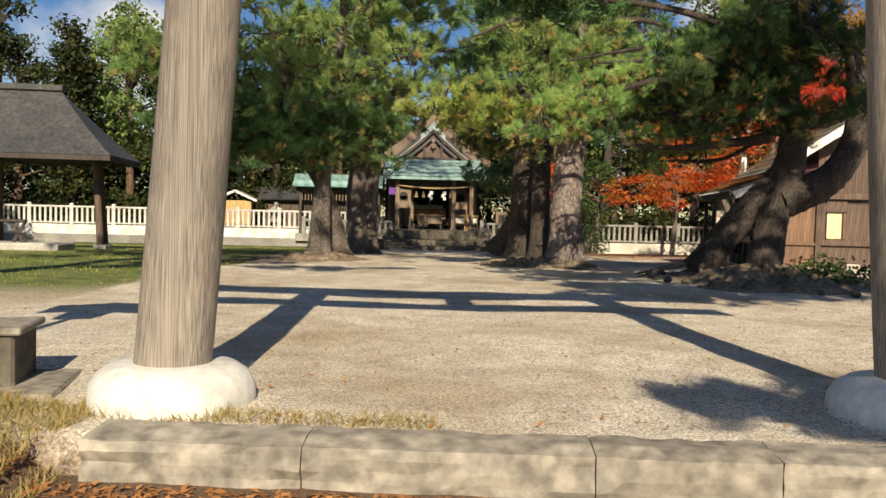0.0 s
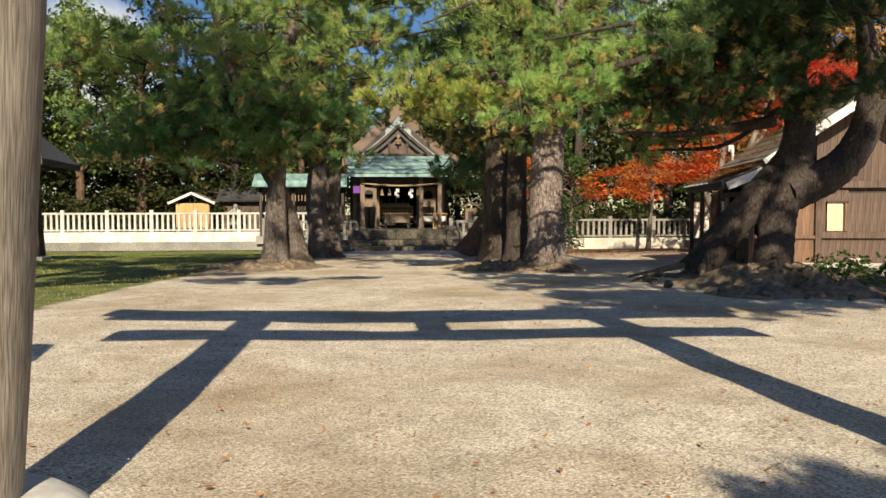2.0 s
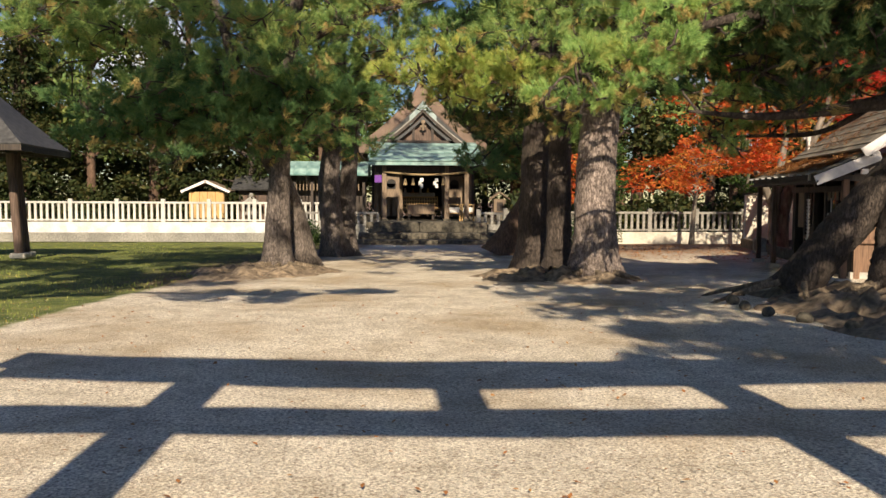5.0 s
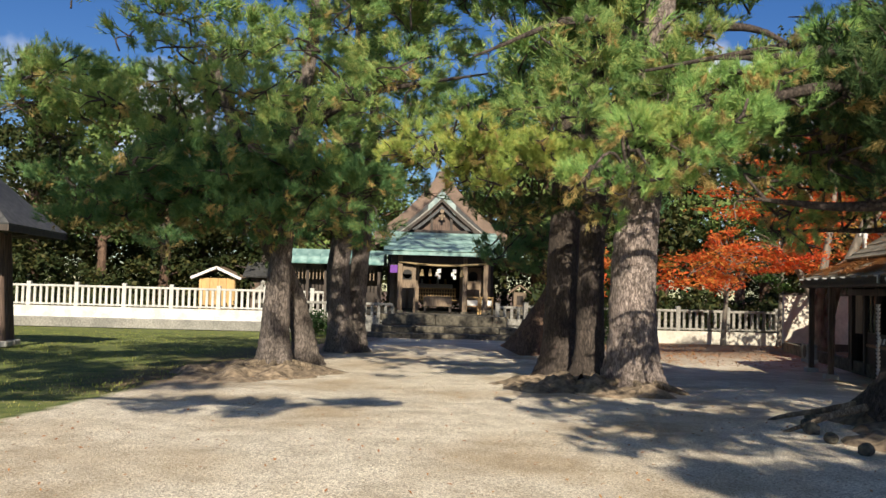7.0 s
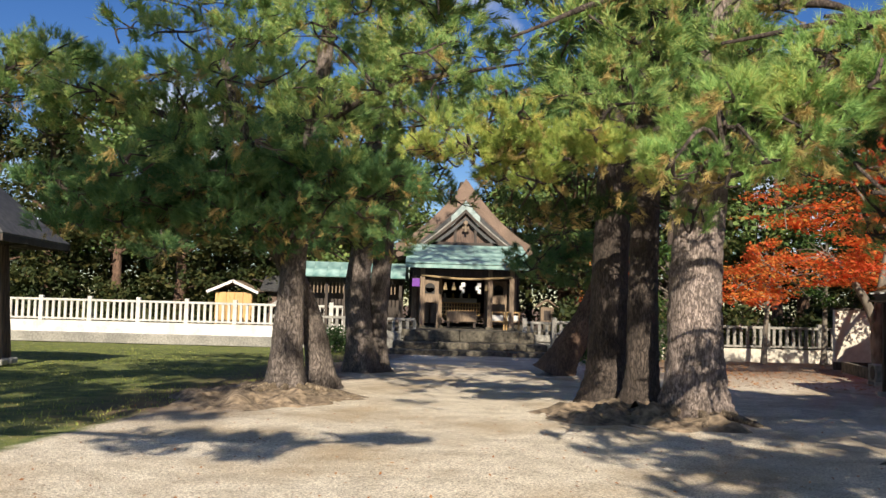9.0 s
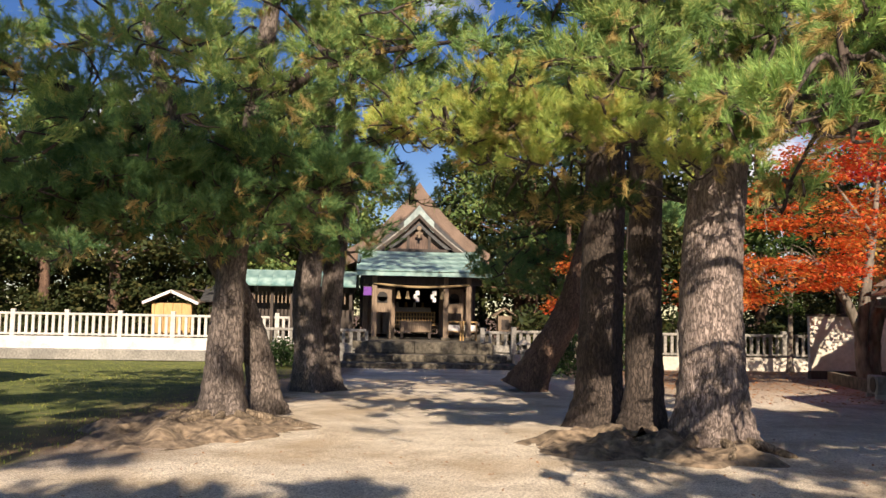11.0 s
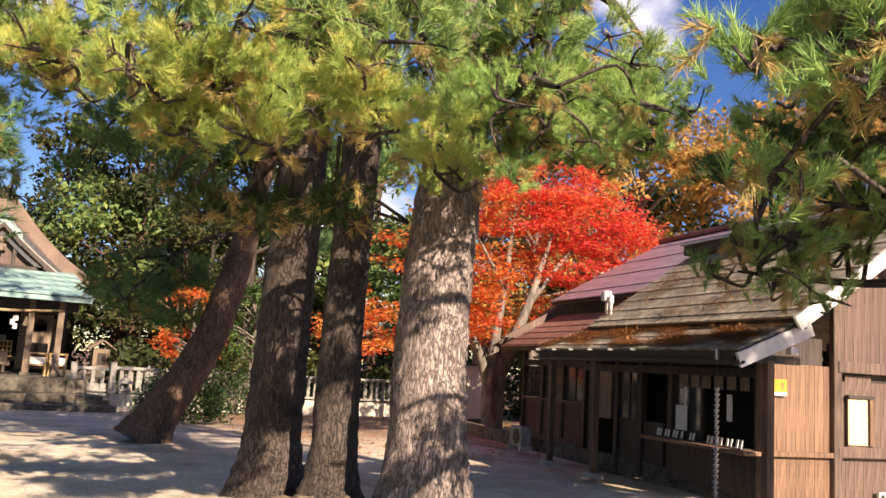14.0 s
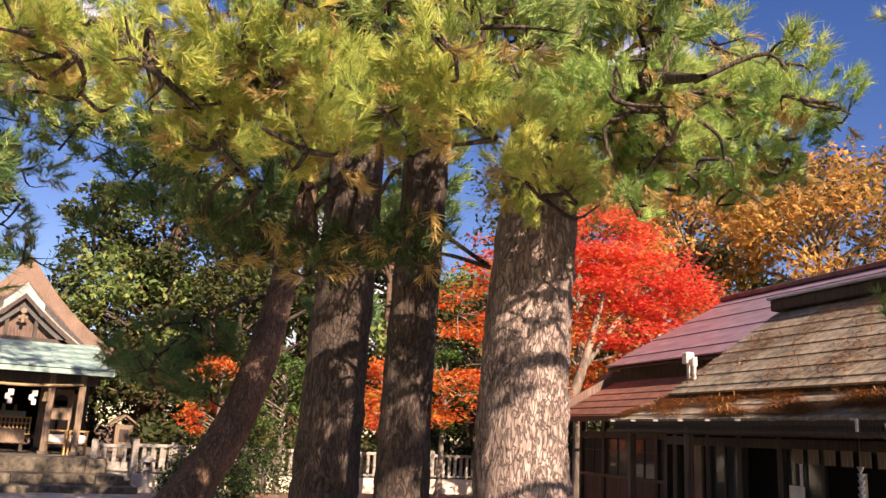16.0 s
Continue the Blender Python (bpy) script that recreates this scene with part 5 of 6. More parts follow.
def build_pavilion():
    pav = empty("water_pavilion", at(-16.5, 31.2, gz(31), 4), label="open timber purification pavilion with a grey hipped roof", category="pavilion")
    h = 3.35
    for ox, lean in ((-3.1, 0.2), (-0.6, 0.0), (3.1, -0.22)):
        for sy in (-1, 1):
            v, f = tube([(ox, sy * 0.3, -0.05), (ox + lean * 0.5, sy * 0.28, 1.6), (ox + lean, sy * 0.26, h)], [0.13, 0.125, 0.12], 12, 0.0, 4)
            arrays("post", v, f, M_TIMBER, pav, True)
            box_part("post_base", (0.44, 0.44, 0.16), at(ox, sy * 0.3, 0.05), M_CONCRETE, pav, bevel=0.03)
        box_part("beam", (0.16, 3.4, 0.2), at(ox + lean, 0, h - 0.15), M_DARKWOOD, pav)
    for sy in (-1, 1):
        box_part("beam", (6.8, 0.16, 0.2), at(0, sy * 0.5, h - 0.12), M_DARKWOOD, pav)
    ex, ey, z0, z1, rx = 3.9, 2.3, 3.3, 5.7, 1.6
    corners = [(-ex, -ey, z0), (ex, -ey, z0), (ex, ey, z0), (-ex, ey, z0)]
    ridge = [(-rx, 0, z1), (rx, 0, z1)]
    bm = bmesh.new()
    n = 8
    faces = [(corners[0], corners[1], ridge[1], ridge[0]), (corners[1], corners[2], ridge[1], ridge[1]), (corners[2], corners[3], ridge[0], ridge[1]), (corners[3], corners[0], ridge[0], ridge[0])]
    for a, b, c, d in faces:
        a, b, c, d = (Vector(q) for q in (a, b, c, d))
        prev = None
        for i in range(n + 1):
            t = i / n
            lift = -0.34 * t * (1 - t)
            row = [bm.verts.new(p + Vector((0, 0, lift + o))) for o in (0, 0.0) for p in (a.lerp(d, t), b.lerp(c, t))][:2]
            if prev:
                bm.faces.new((prev[0], prev[1], row[1], row[0]))
            prev = row
    bmesh.ops.remove_doubles(bm, verts=bm.verts[:], dist=0.001)
    bmesh.ops.solidify(bm, geom=bm.faces[:], thickness=0.1)
    part("roof", bm, M_PAVROOF, pav)
    bm = bmesh.new()
    for (ax, ay), (bx, by) in (((-ex, -ey), (ex, -ey)), ((ex, -ey), (ex, ey)), ((ex, ey), (-ex, ey)), ((-ex, ey), (-ex, -ey))):
        L = math.hypot(bx - ax, by - ay)
        rot_box(bm, (L, 0.08, 0.16), at((ax + bx) / 2 * 0.985, (ay + by) / 2 * 0.985, z0 - 0.12, math.degrees(math.atan2(by - ay, bx - ax))))
    part("eave_board", bm, M_DARKWOOD, pav)
    box_part("ceiling_boards", (7.5, 4.3, 0.05), at(0, 0, z0 - 0.02), M_DARKWOOD, pav)
    box_part("ridge", (3.4, 0.3, 0.22), at(0, 0, z1 + 0.08), M_PAVROOF, pav, bevel=0.03)


build_pavilion()

# ---- woods behind the fences ----
def far_tree(name, label, category, x, y, h, width, mat, seed, leaf, n, low=0.2, bark=None, conifer=False, group=""):
    rng = np.random.default_rng(seed)
    z0 = gz(y)
    tree = empty(name, at(x, y, z0), label=label, category=category, group=group)
    lean = rng.normal(0, 0.3, 2)
    tr = [(0, 0, -0.1), (lean[0] * 0.3, lean[1] * 0.3, h * 0.4), (lean[0], lean[1], h * 0.95)]
    arrays("trunk", *tube(tr, [0.026 * h, 0.018 * h, 0.004 * h], 10, 0.05, 5, 0.3, seed), bark or M_BARK_DARK, tree, True)
    clumps = []
    m = 26
    for i in range(m):
        t = rng.uniform(low, 1.0)
        r = width * ((1.02 - t) ** 0.6 if conifer else math.sin(math.pi * min(0.95, 0.2 + 0.75 * (t - low) / (1 - low))) ** 0.7)
        a = rng.uniform(0, 6.283)
        d = r * rng.uniform(0.35, 1.0)
        clumps.append((d * math.cos(a), d * math.sin(a), h * t, width * rng.uniform(0.22, 0.42)))
    limbs = [tube([(lean[0] * 0.3, lean[1] * 0.3, c[2] * 0.85), (c[0] * 0.5, c[1] * 0.5, c[2] * 0.95), (c[0], c[1], c[2])], [0.007 * h, 0.005 * h, 0.002 * h], 5, 0, 3, seed=i) for i, c in enumerate(clumps)]
    arrays("limb_work", *joined(limbs), bark or M_BARK_DARK, tree)["kind"] = "stuff"
    per = n // m
    cs = []
    for cx, cy, cz, s in clumps:
        d = unit(rng.normal(0, 1, (per, 3))) * rng.uniform(0.15, 1.15, (per, 1)) ** 0.6
        lump = 1 + 0.35 * np.sin(d[:, :1] * 7 + cx) * np.sin(d[:, 2:3] * 6 + cz)
        cs.append(np.array([cx, cy, cz]) + d * lump * np.array([s, s, s * 0.6]))
    v, f = leaf_cards(np.vstack(cs), leaf, rng, 0.8)
    arrays("crown", v, f, mat, tree)
    return tree


RW = np.random.default_rng(77)
kinds = [("cedar_tree", "tall dark cedar in the woods behind the fence", "cedar tree", M_WOODS, M_BARK_RED, True, 0.22),
         ("evergreen_tree", "dense evergreen tree in the woods behind the fence", "evergreen tree", M_WOODS, M_BARK_DARK, False, 0.1),
         ("woodland_pine", "pine with a bare red trunk behind the fence", "pine tree", M_WOODPINE, M_BARK_RED, False, 0.35)]
protos = []
for i in range(6):
    nm, lb, ct, mat, bk, con, low = kinds[i % 3]
    h = RW.uniform(11, 15)
    protos.append(far_tree(nm, lb, ct, -60 + 11 * i, 66 + 3 * (i % 2), h, h * RW.uniform(0.26, 0.34), mat, 300 + i, 0.175, 4800, low, bk, con, "woods behind the fences"))
spots = [(x + RW.uniform(-1.2, 1.2), RW.uniform(61.5, 67)) for x in np.arange(-58, 54, 4.6) if not -6 < x < 6] + \
        [(x + RW.uniform(-1.5, 1.5), RW.uniform(72, 84)) for x in np.arange(-66, 70, 6.0)] + \
        [(-30, 48), (-34, 38), (-29, 34), (-38, 30), (-44, 44), (-26, 62), (26, 47), (31, 43), (34, 50), (29, 55), (-8, 72), (8.5, 58), (11, 61), (6.8, 64), (-9.5, 66), (3, 76), (-3, 78)]
for k, (x, y) in enumerate(spots):
    p = protos[k % 6]
    s = RW.uniform(0.8, 1.2)
    c = copy_thing(p, at(float(x), float(y), gz(y), float(RW.uniform(0, 360))))
    c.scale = (s, s, s * float(RW.uniform(0.9, 1.1)))
for k, (x, y) in enumerate([(7.5, 63), (10.5, 66), (13, 61), (16, 65), (19.5, 60), (4.5, 70), (23, 64), (-7.5, 69), (-12, 67), (-17, 69), (-24, 68), (-33, 66), (-41, 60)]):
    c = copy_thing(protos[(0, 2, 1)[k % 3]], at(x, y, gz(y), 47.0 * k))
    s = 1.35 + 0.05 * (k % 4)
    c.scale = (s * 0.9, s * 0.9, s)
for k, (x, y, h, seed) in enumerate([(20, 43, 13, 401), (24, 41, 15, 402), (27.5, 37, 14.5, 403), (22, 50, 17, 404), (30, 33, 15, 405), (26, 45, 17, 406), (33, 40, 16, 407)]):
    far_tree("autumn_tree", "broadleaf tree turning yellow and russet", "autumn tree", x, y, h, 4.8, M_WOODS if k in (3, 5, 6) else M_AUTUMN, seed, 0.15, 7000, 0.3, M_TWIG, False, "autumn trees behind the hall")


def undergrowth(name, label, boxes, mat, leaf, seed):
    rng = np.random.default_rng(seed)
    cs = []
    for x0, x1, y0, y1, h, n in boxes:
        p = rng.uniform((x0, y0, 0), (x1, y1, 1), (n, 3))
        top = h * (0.7 + 0.3 * np.sin(p[:, 0] * 1.3) * np.sin(p[:, 1] * 0.9 + 1))
        p[:, 2] = ground_z(p[:, 1]) + top * p[:, 2] ** 0.7
        cs.append(p)
    v, f = leaf_cards(np.vstack(cs), leaf, rng, 0.9)
    tagged(arrays(name, v, f, mat), label, "undergrowth", kind="stuff")


undergrowth("undergrowth", "dark evergreen undergrowth behind the stone fences",
            [(-56, -14, 60.5, 64, 4.2, 15000), (-14, -5, 62, 66, 3.5, 3500), (-25, -11, 67, 71, 7.0, 11000), (5, 26, 54, 58, 3.4, 9000), (24, 40, 44, 60, 4.0, 7000), (-75, -22, 66, 72, 7.5, 22000), (-22, 40, 74, 80, 8.0, 19000), (-60, -28, 26, 56, 6.0, 12000)], M_WOODS, 0.2, 61)


def shrub(label, x, y, r, h, n, leaf, seed, mat=M_SHRUB):
    rng = np.random.default_rng(seed)
    e = empty("shrub", at(x, y, gz(y)), label=label, category="shrub")
    stems = [tube([(0, 0, -0.05), (r * 0.3 * math.cos(a), r * 0.3 * math.sin(a), h * 0.5), (r * 0.7 * math.cos(a), r * 0.7 * math.sin(a), h * 0.8)], [0.02, 0.014, 0.006], 5, 0, 3) for a in np.arange(0, 6, 0.9)]
    arrays("stem_work", *joined(stems), M_TWIG, e)["kind"] = "stuff"
    d = unit(rng.normal(0, 1, (n, 3)))
    d[:, 2] = np.abs(d[:, 2])
    p = d * rng.uniform(0.3, 1.0, (n, 1)) ** 0.5 * np.array([r, r, h]) * (1 + 0.25 * np.sin(d[:, :1] * 9) * np.sin(d[:, 1:2] * 8))
    arrays("leaves", *leaf_cards(p + np.array([0, 0, 0.08]), leaf, rng, 0.7), mat, e)["kind"] = "stuff"
    return e


# shrub leaves with the shade of the trees above put into their colour
M_SHADEDSHRUB = leafy("shaded_shrub_leaves", [(0.2, (0.012, 0.03, 0.012)), (0.5, (0.03, 0.065, 0.02)), (0.8, (0.08, 0.12, 0.03))], 1.2)
shrub("low green shrub at the foot of the big pine", 5.1, 14.9, 0.75, 0.5, 700, 0.05, 71)
shrub("low green shrub at the foot of the big pine", 6.6, 15.6, 0.45, 0.4, 350, 0.05, 72)
for k, (x, y, r, h) in enumerate([(4.6, 41.0, 1.3, 1.8), (6.2, 50.0, 1.2, 1.6), (9.0, 49.6, 1.4, 2.6), (-6.6, 50.5, 0.9, 1.2)]):
    shrub("dark evergreen shrub in tree shade", x, y, r, h, 2200, 0.08, 80 + k, M_SHADEDSHRUB)
for k, x in enumerate((6.9, 9.6, 14.2, 17.3)):
    far_tree("young_tree", "slim young tree before the grey fence", "young tree", x, 49.3 + 0.3 * (k % 2), 5.2 + k * 0.4, 1.5, M_SHRUB if k % 2 else M_MAPLE_LOW, 420 + k, 0.09, 2400, 0.45, M_TWIG)

# pines beyond the walker's back and side, known by the shade that they cast on the gravel
# more unseen crown is added to darken the pines and ground ahead
side = scatter_pads(R, [(-5.6, 8.6, 6.0), (-4.2, 8.7, 6.1), (-2.9, 8.9, 6.1)], 12, (0.2, 0.25, 0.15), (0.35, 0.6))
pine("tall pine west of the gate with one long limb", [([(-10.5, 8.0, -0.1), (-10.4, 8, 3), (-10, 8, 8), (-9.6, 8, 15)], [0.4, 0.34, 0.25, 0.08], 20)],
     [([(-10, 8, 6.2), (-7.5, 8.3, 6.5), (-4.5, 8.6, 6.1), (-2.8, 8.9, 6.0)], [0.14, 0.1, 0.06, 0.02])],
     [group_of(side, M_PINE_GREEN, 60, SHADE), group_of(scatter_pads(R, [(-9.4, 8.5, 8.8), (-7.4, 9.5, 8.8), (-6.0, 11, 9.0)], 46, (0.6, 1.7, 0.4), (0.45, 0.75)) + scatter_pads(R, [(-9.2, 5.0, 9.6), (-7.6, 5.6, 9.6), (-6.4, 6.6, 9.8)], 36, (0.6, 1.2, 0.4), (0.45, 0.75)), M_PINE_GREEN, 40, SHADE), group_of(scatter_pads(R, [(-13, 8, 11), (-10, 8, 12.5), (-7, 8, 13), (-5, 8, 13), (-8.5, 8, 15.5)], 76, (1.2, 1.2, 0.9), (0.7, 1.2)), M_PINE_GREEN, 34, SHADE)], M_BARK, 110)
rear = scatter_pads(R, [(-0.7, -2.0, 4.4), (0.0, -2.1, 4.4), (0.9, -1.9, 4.4)], 15, (0.15, 0.22, 0.12), (0.3, 0.45))
pine("pine behind the walker with a low limb", [([(6.0, -4.0, -0.3), (5.8, -4, 3), (5.6, -4, 7)], [0.36, 0.3, 0.1], 20)],
     [([(5.8, -4, 3.8), (3, -2.4, 4.6), (-0.5, -2.0, 4.5)], [0.13, 0.08, 0.02])],
     [group_of(rear, M_PINE_GREEN, 60, SHADE), group_of(scatter_pads(R, [(5, -4, 6), (6, -4, 8)], 12, (1, 1, 0.8), (0.8, 1.2)), M_PINE_GREEN, 30, SHADE)], M_BARK, 111)
east_low = scatter_pads(R, [(0.4, 7.0, 5.6), (1.4, 7.2, 6.2), (2.6, 7.4, 6.6), (4.5, 7.4, 6.6), (5.8, 7.4, 6.6), (7.4, 7.2, 6.6)], 96, (0.4, 1.6, 0.6), (0.5, 0.85))
east_low = [p for p in east_low if not 4.3 < p[0] < 5.4]
east_top = scatter_pads(R, [(4.3, 8, 8.9), (4.9, 8, 8.8), (5.4, 8, 9.2), (6.2, 8, 9.2)], 32, (0.4, 0.9, 0.8), (0.6, 1.0))
pine("tall pine east of the gate shading the court", [([(6.8, 7.8, -0.1), (6.6, 7.8, 3), (6.0, 7.8, 7), (5.0, 7.9, 11), (4.4, 8.4, 18)], [0.42, 0.38, 0.32, 0.24, 0.06], 20)],
     [([(6.2, 7.8, 5.6), (4.0, 7.6, 6.4), (1.8, 7.4, 6.3), (-0.2, 7.2, 5.6)], [0.15, 0.11, 0.07, 0.02]),
      ([(6.3, 7.8, 5.2), (6.0, 5.5, 6.0), (4.0, 3.5, 6.3), (0.8, 3.6, 6.2)], [0.14, 0.1, 0.06, 0.02]),
      # unseen high limb and its pads, added to dapple the path before the hall
      ([(4.6, 8.2, 15.8), (3.0, 9.0, 17.4), (0.5, 9.6, 17.6), (-4, 10, 17.8)], [0.15, 0.11, 0.07, 0.02])],
     [group_of(scatter_pads(R, [(-4, 10, 17.6), (-1.5, 9.8, 17.6), (2.2, 9.6, 17.6)], 80, (0.8, 1.6, 0.6), (0.45, 0.8)), M_PINE_GREEN, 40, SHADE), group_of(scatter_pads(R, [(-3, 10.5, 9.6), (0.8, 10, 9.4)], 9, (0.5, 0.8, 0.3), (0.3, 0.5)), M_PINE_GREEN, 40, SHADE), group_of(east_low, M_PINE_GREEN, 42, SHADE), group_of(scatter_pads(R, [(0.7, 3.7, 6.3), (2.0, 3.6, 6.3), (3.4, 3.4, 6.2), (5.0, 3.4, 6.4), (7.6, 3.2, 6.4)], 64, (0.25, 0.9, 0.3), (0.5, 0.8)), M_PINE_GREEN, 42, SHADE), group_of(east_top, M_PINE_GREEN, 36, SHADE)], M_BARK, 112)


# ---- mounds of roots and earth ----
def mound(name, label, cx, cy, rx, ry, h, mat, seed, roots=()):
    rng = np.random.default_rng(seed)
    e = empty(name, at(cx, cy, gz(cy)), label=label, category="root mound")
    n, m = 60, 14
    v = [(0, 0, h * 1.05)]
    for j in range(1, m + 1):
        for i in range(n):
            a = 2 * math.pi * i / n
            t = j / m
            edge = 1 + 0.16 * math.sin(3 * a + seed) + 0.1 * math.sin(7 * a) + 0.05 * math.sin(13 * a)
            x, y = rx * t * edge * math.cos(a), ry * t * edge * math.sin(a)
            z = h * (0.75 - 0.75 * t ** 2.5) + h * (1.1 * noise.noise((x * 2.6 + seed, y * 2.6, 1)) + 0.5 * noise.noise((x * 8 + seed, y * 8, 3))) * (1 - t ** 6) - (0.06 if j == m else 0)
            v.append((x, y, z + gz(cy + y) - gz(cy)))
    f = []
    for j in range(m - 1):
        for i in range(n):
            a, b = 1 + j * n + i, 1 + j * n + (i + 1) % n
            f.append((a, b, b + n, a + n))
    arrays("earth", np.array(v), np.array(f), mat, e, True)
    for k, (p, r) in enumerate(roots):
        arrays("root", *tube([(x - cx, y - cy, z - gz(cy)) for x, y, z in p], r, 10, 0.12, 6, 0, seed + k), M_ROOT, e, True)
    return e


M_EARTH = grainy("root_matted_earth", (0.09, 0.065, 0.045), (0.38, 0.29, 0.2), (1, 1, 1), 9, 0.95, 0.05, 2.2)
rr = np.random.default_rng(31)


def root_fan(cx, cy, r0, r1, n, a0, a1, rad, lift=0.1):
    out = []
    for a in np.linspace(a0, a1, n):
        a += rr.uniform(-0.15, 0.15)
        q = []
        for t in (0, 0.35, 0.7, 1):
            r = r0 + (r1 * rr.uniform(0.8, 1.1) - r0) * t
            b = a + rr.uniform(-0.2, 0.2) * t
            y = cy + r * math.sin(b)
            q.append((cx + r * math.cos(b), y, gz(y) + lift * (1 - t) ** 0.7 + 0.02 - 0.1 * t))
        out.append((q, [rad, rad * 0.8, rad * 0.55, rad * 0.12]))
    return out


mound("root_mound", "matted roots and pale earth round the three pines", 0.95, 22.3, 1.5, 1.75, 0.2, M_EARTH, 4, root_fan(1.7, 22.1, 0.4, 1.5, 5, 2.8, 5.6, 0.075, 0.16))
mound("root_mound", "gnarled roots and earth about the forked pine", -5.2, 23.9, 1.6, 2.1, 0.15, M_EARTH, 7, root_fan(-4.9, 24.9, 0.4, 1.9, 6, 3.0, 6.0, 0.07, 0.14))
mound("root_mound", "raised bank of roots and earth under the big pine", 4.7, 16.0, 2.2, 2.9, 0.26, M_EARTH, 9, root_fan(4.9, 16.8, 0.4, 2.2, 6, 3.2, 5.8, 0.055, 0.3) + root_fan(3.8, 17.4, 0.4, 1.7, 3, 2.6, 4.2, 0.05, 0.28))
for k in range(13):
    a = 2.3 + k * 0.24
    x, y = 4.7 + 2.25 * math.cos(a), 16.0 + 3.0 * math.sin(a)
    bm = bmesh.new()
    bmesh.ops.create_icosphere(bm, subdivisions=2, radius=0.2)
    for vtx in bm.verts:
        vtx.co *= 1 + 0.35 * noise.noise(vtx.co * 4 + Vector((k, 0, 0)))
        vtx.co.z *= 0.7
    st = new("edging_stone", mesh_from("edging_stone", bm, M_STEP, False))
    s = float(rr.uniform(0.3, 0.6))
    st.matrix_world = at(x, y, gz(y) + 0.06, float(rr.uniform(0, 360))) @ Matrix.Diagonal((s, s * 0.8, s, 1))
    tagged(st, "rough grey edging stone half sunk in earth", "stone", "stones round the big pine")


# ---- grass, fallen needles, leaves ----
def blades(name, label, pts, mat, h, w, seed, bend=0.5):
    rng = np.random.default_rng(seed)
    n = len(pts)
    a = rng.uniform(0, 6.283, n)
    d = np.stack([np.cos(a), np.sin(a), np.zeros(n)], 1)
    s = np.stack([-np.sin(a), np.cos(a), np.zeros(n)], 1) * w * 0.5
    L = (h * rng.uniform(0.5, 1.3, n))[:, None]
    top = pts + d * L * bend * rng.uniform(0.2, 1.4, (n, 1)) + np.array([0, 0, 1.0]) * L
    v = np.stack([pts - s, pts + s, top], 1).reshape(-1, 3)
    tagged(arrays(name, v, np.arange(len(v)).reshape(-1, 3), mat), label, "grass", kind="stuff")


def surface_z(x, y):
    line = 4.22 - 0.11 * (x + 1.98)
    drop = 0.22 * np.where(x > -4.75, (y < line) * 1.0, np.clip((4.9 - y) / 1.6, 0, 1))
    edge = -8.0 + 0.075 * y
    bank = np.where((x < edge) & (y > 12), np.clip((edge - x) * 0.12, 0, 0.06), 0)
    return ground_z(y) - drop - bank


rg = np.random.default_rng(51)
x, y = rg.uniform(-30, -4.5, 60000), rg.uniform(13, 57, 60000)
keep = (x < -8.1 + 0.075 * y + rg.normal(0, 0.12, 60000)) & (rg.uniform(0, 1, 60000) < np.clip(1.5 - y / 50, 0.15, 1))
x, y = x[keep], y[keep]
blades("lawn_grass", "short mossy green and straw lawn grass", np.stack([x, y, surface_z(x, y) - 0.01], 1), M_GRASS, 0.05, 0.02, 52)
x, y = rg.uniform(-8.5, -2.6, 44000), rg.uniform(2.4, 5.6, 44000)
keep = ((x < -4.6) & (y < 5.3 + 0.2 * np.sin(x * 3))) | ((x > -4.8) & (np.abs(y - (4.62 - 0.11 * (x + 1.98))) < 0.14) & (rg.uniform(0, 1, 44000) < 0.6))
x, y = x[keep], y[keep]
blades("dry_grass", "dry straw-coloured grass beside the kerb", np.stack([x, y, surface_z(x, y) - 0.005], 1), M_STRAW, 0.07, 0.01, 53, 1.4)


def litter(name, label, x, y, z, size, mat, seed, flat=0.25, long=1.0):
    rng = np.random.default_rng(seed)
    v, f = leaf_cards(np.stack([x, y, z + 0.012], 1), size, rng, flat)
    tagged(arrays(name, v, f, mat), label, "fallen leaves", kind="stuff")


n = 5200
x, y = rg.uniform(-8, 3, n), 4.02 - 0.11 * 0 - np.abs(rg.normal(0, 0.5, n))
y = y - 0.11 * (x + 1.98)
litter("fallen_leaves", "orange-brown fallen leaves along the kerb foot", x, y, surface_z(x, y), 0.032, M_LITTER, 54)
n = 2600
x, y = rg.uniform(-9, 5, n), 4.6 + 19 * rg.uniform(0, 1, n) ** 1.4
litter("fallen_leaves", "few scattered brown leaves on the gravel", x, y, surface_z(x, y) + 0.012, 0.022, M_LITTER, 55)
n = 6000
x, y = rg.uniform(5, 21, n), rg.uniform(29, 50, n)
litter("fallen_leaves", "red and brown leaves under the maple", x, y, surface_z(x, y), 0.05, M_LITTER, 56)
# loose pebbles of the court
n = 9000
x, y = rg.uniform(-8, 5, n), 4.6 + 16 * rg.uniform(0, 1, n) ** 1.7
c = np.stack([x, y, surface_z(x, y) + 0.012], 1)
s = rg.uniform(0.004, 0.010, (n, 1, 1))
octa = np.array([(1, 0, 0), (0, 1, 0), (-1, 0, 0), (0, -1, 0), (0, 0, 0.7), (0, 0, -0.7)])
a = rg.uniform(0, 6.28, n)
rm = np.zeros((n, 3, 3))
rm[:, 0, 0], rm[:, 0, 1], rm[:, 1, 0], rm[:, 1, 1], rm[:, 2, 2] = np.cos(a), -np.sin(a), np.sin(a), np.cos(a), 1
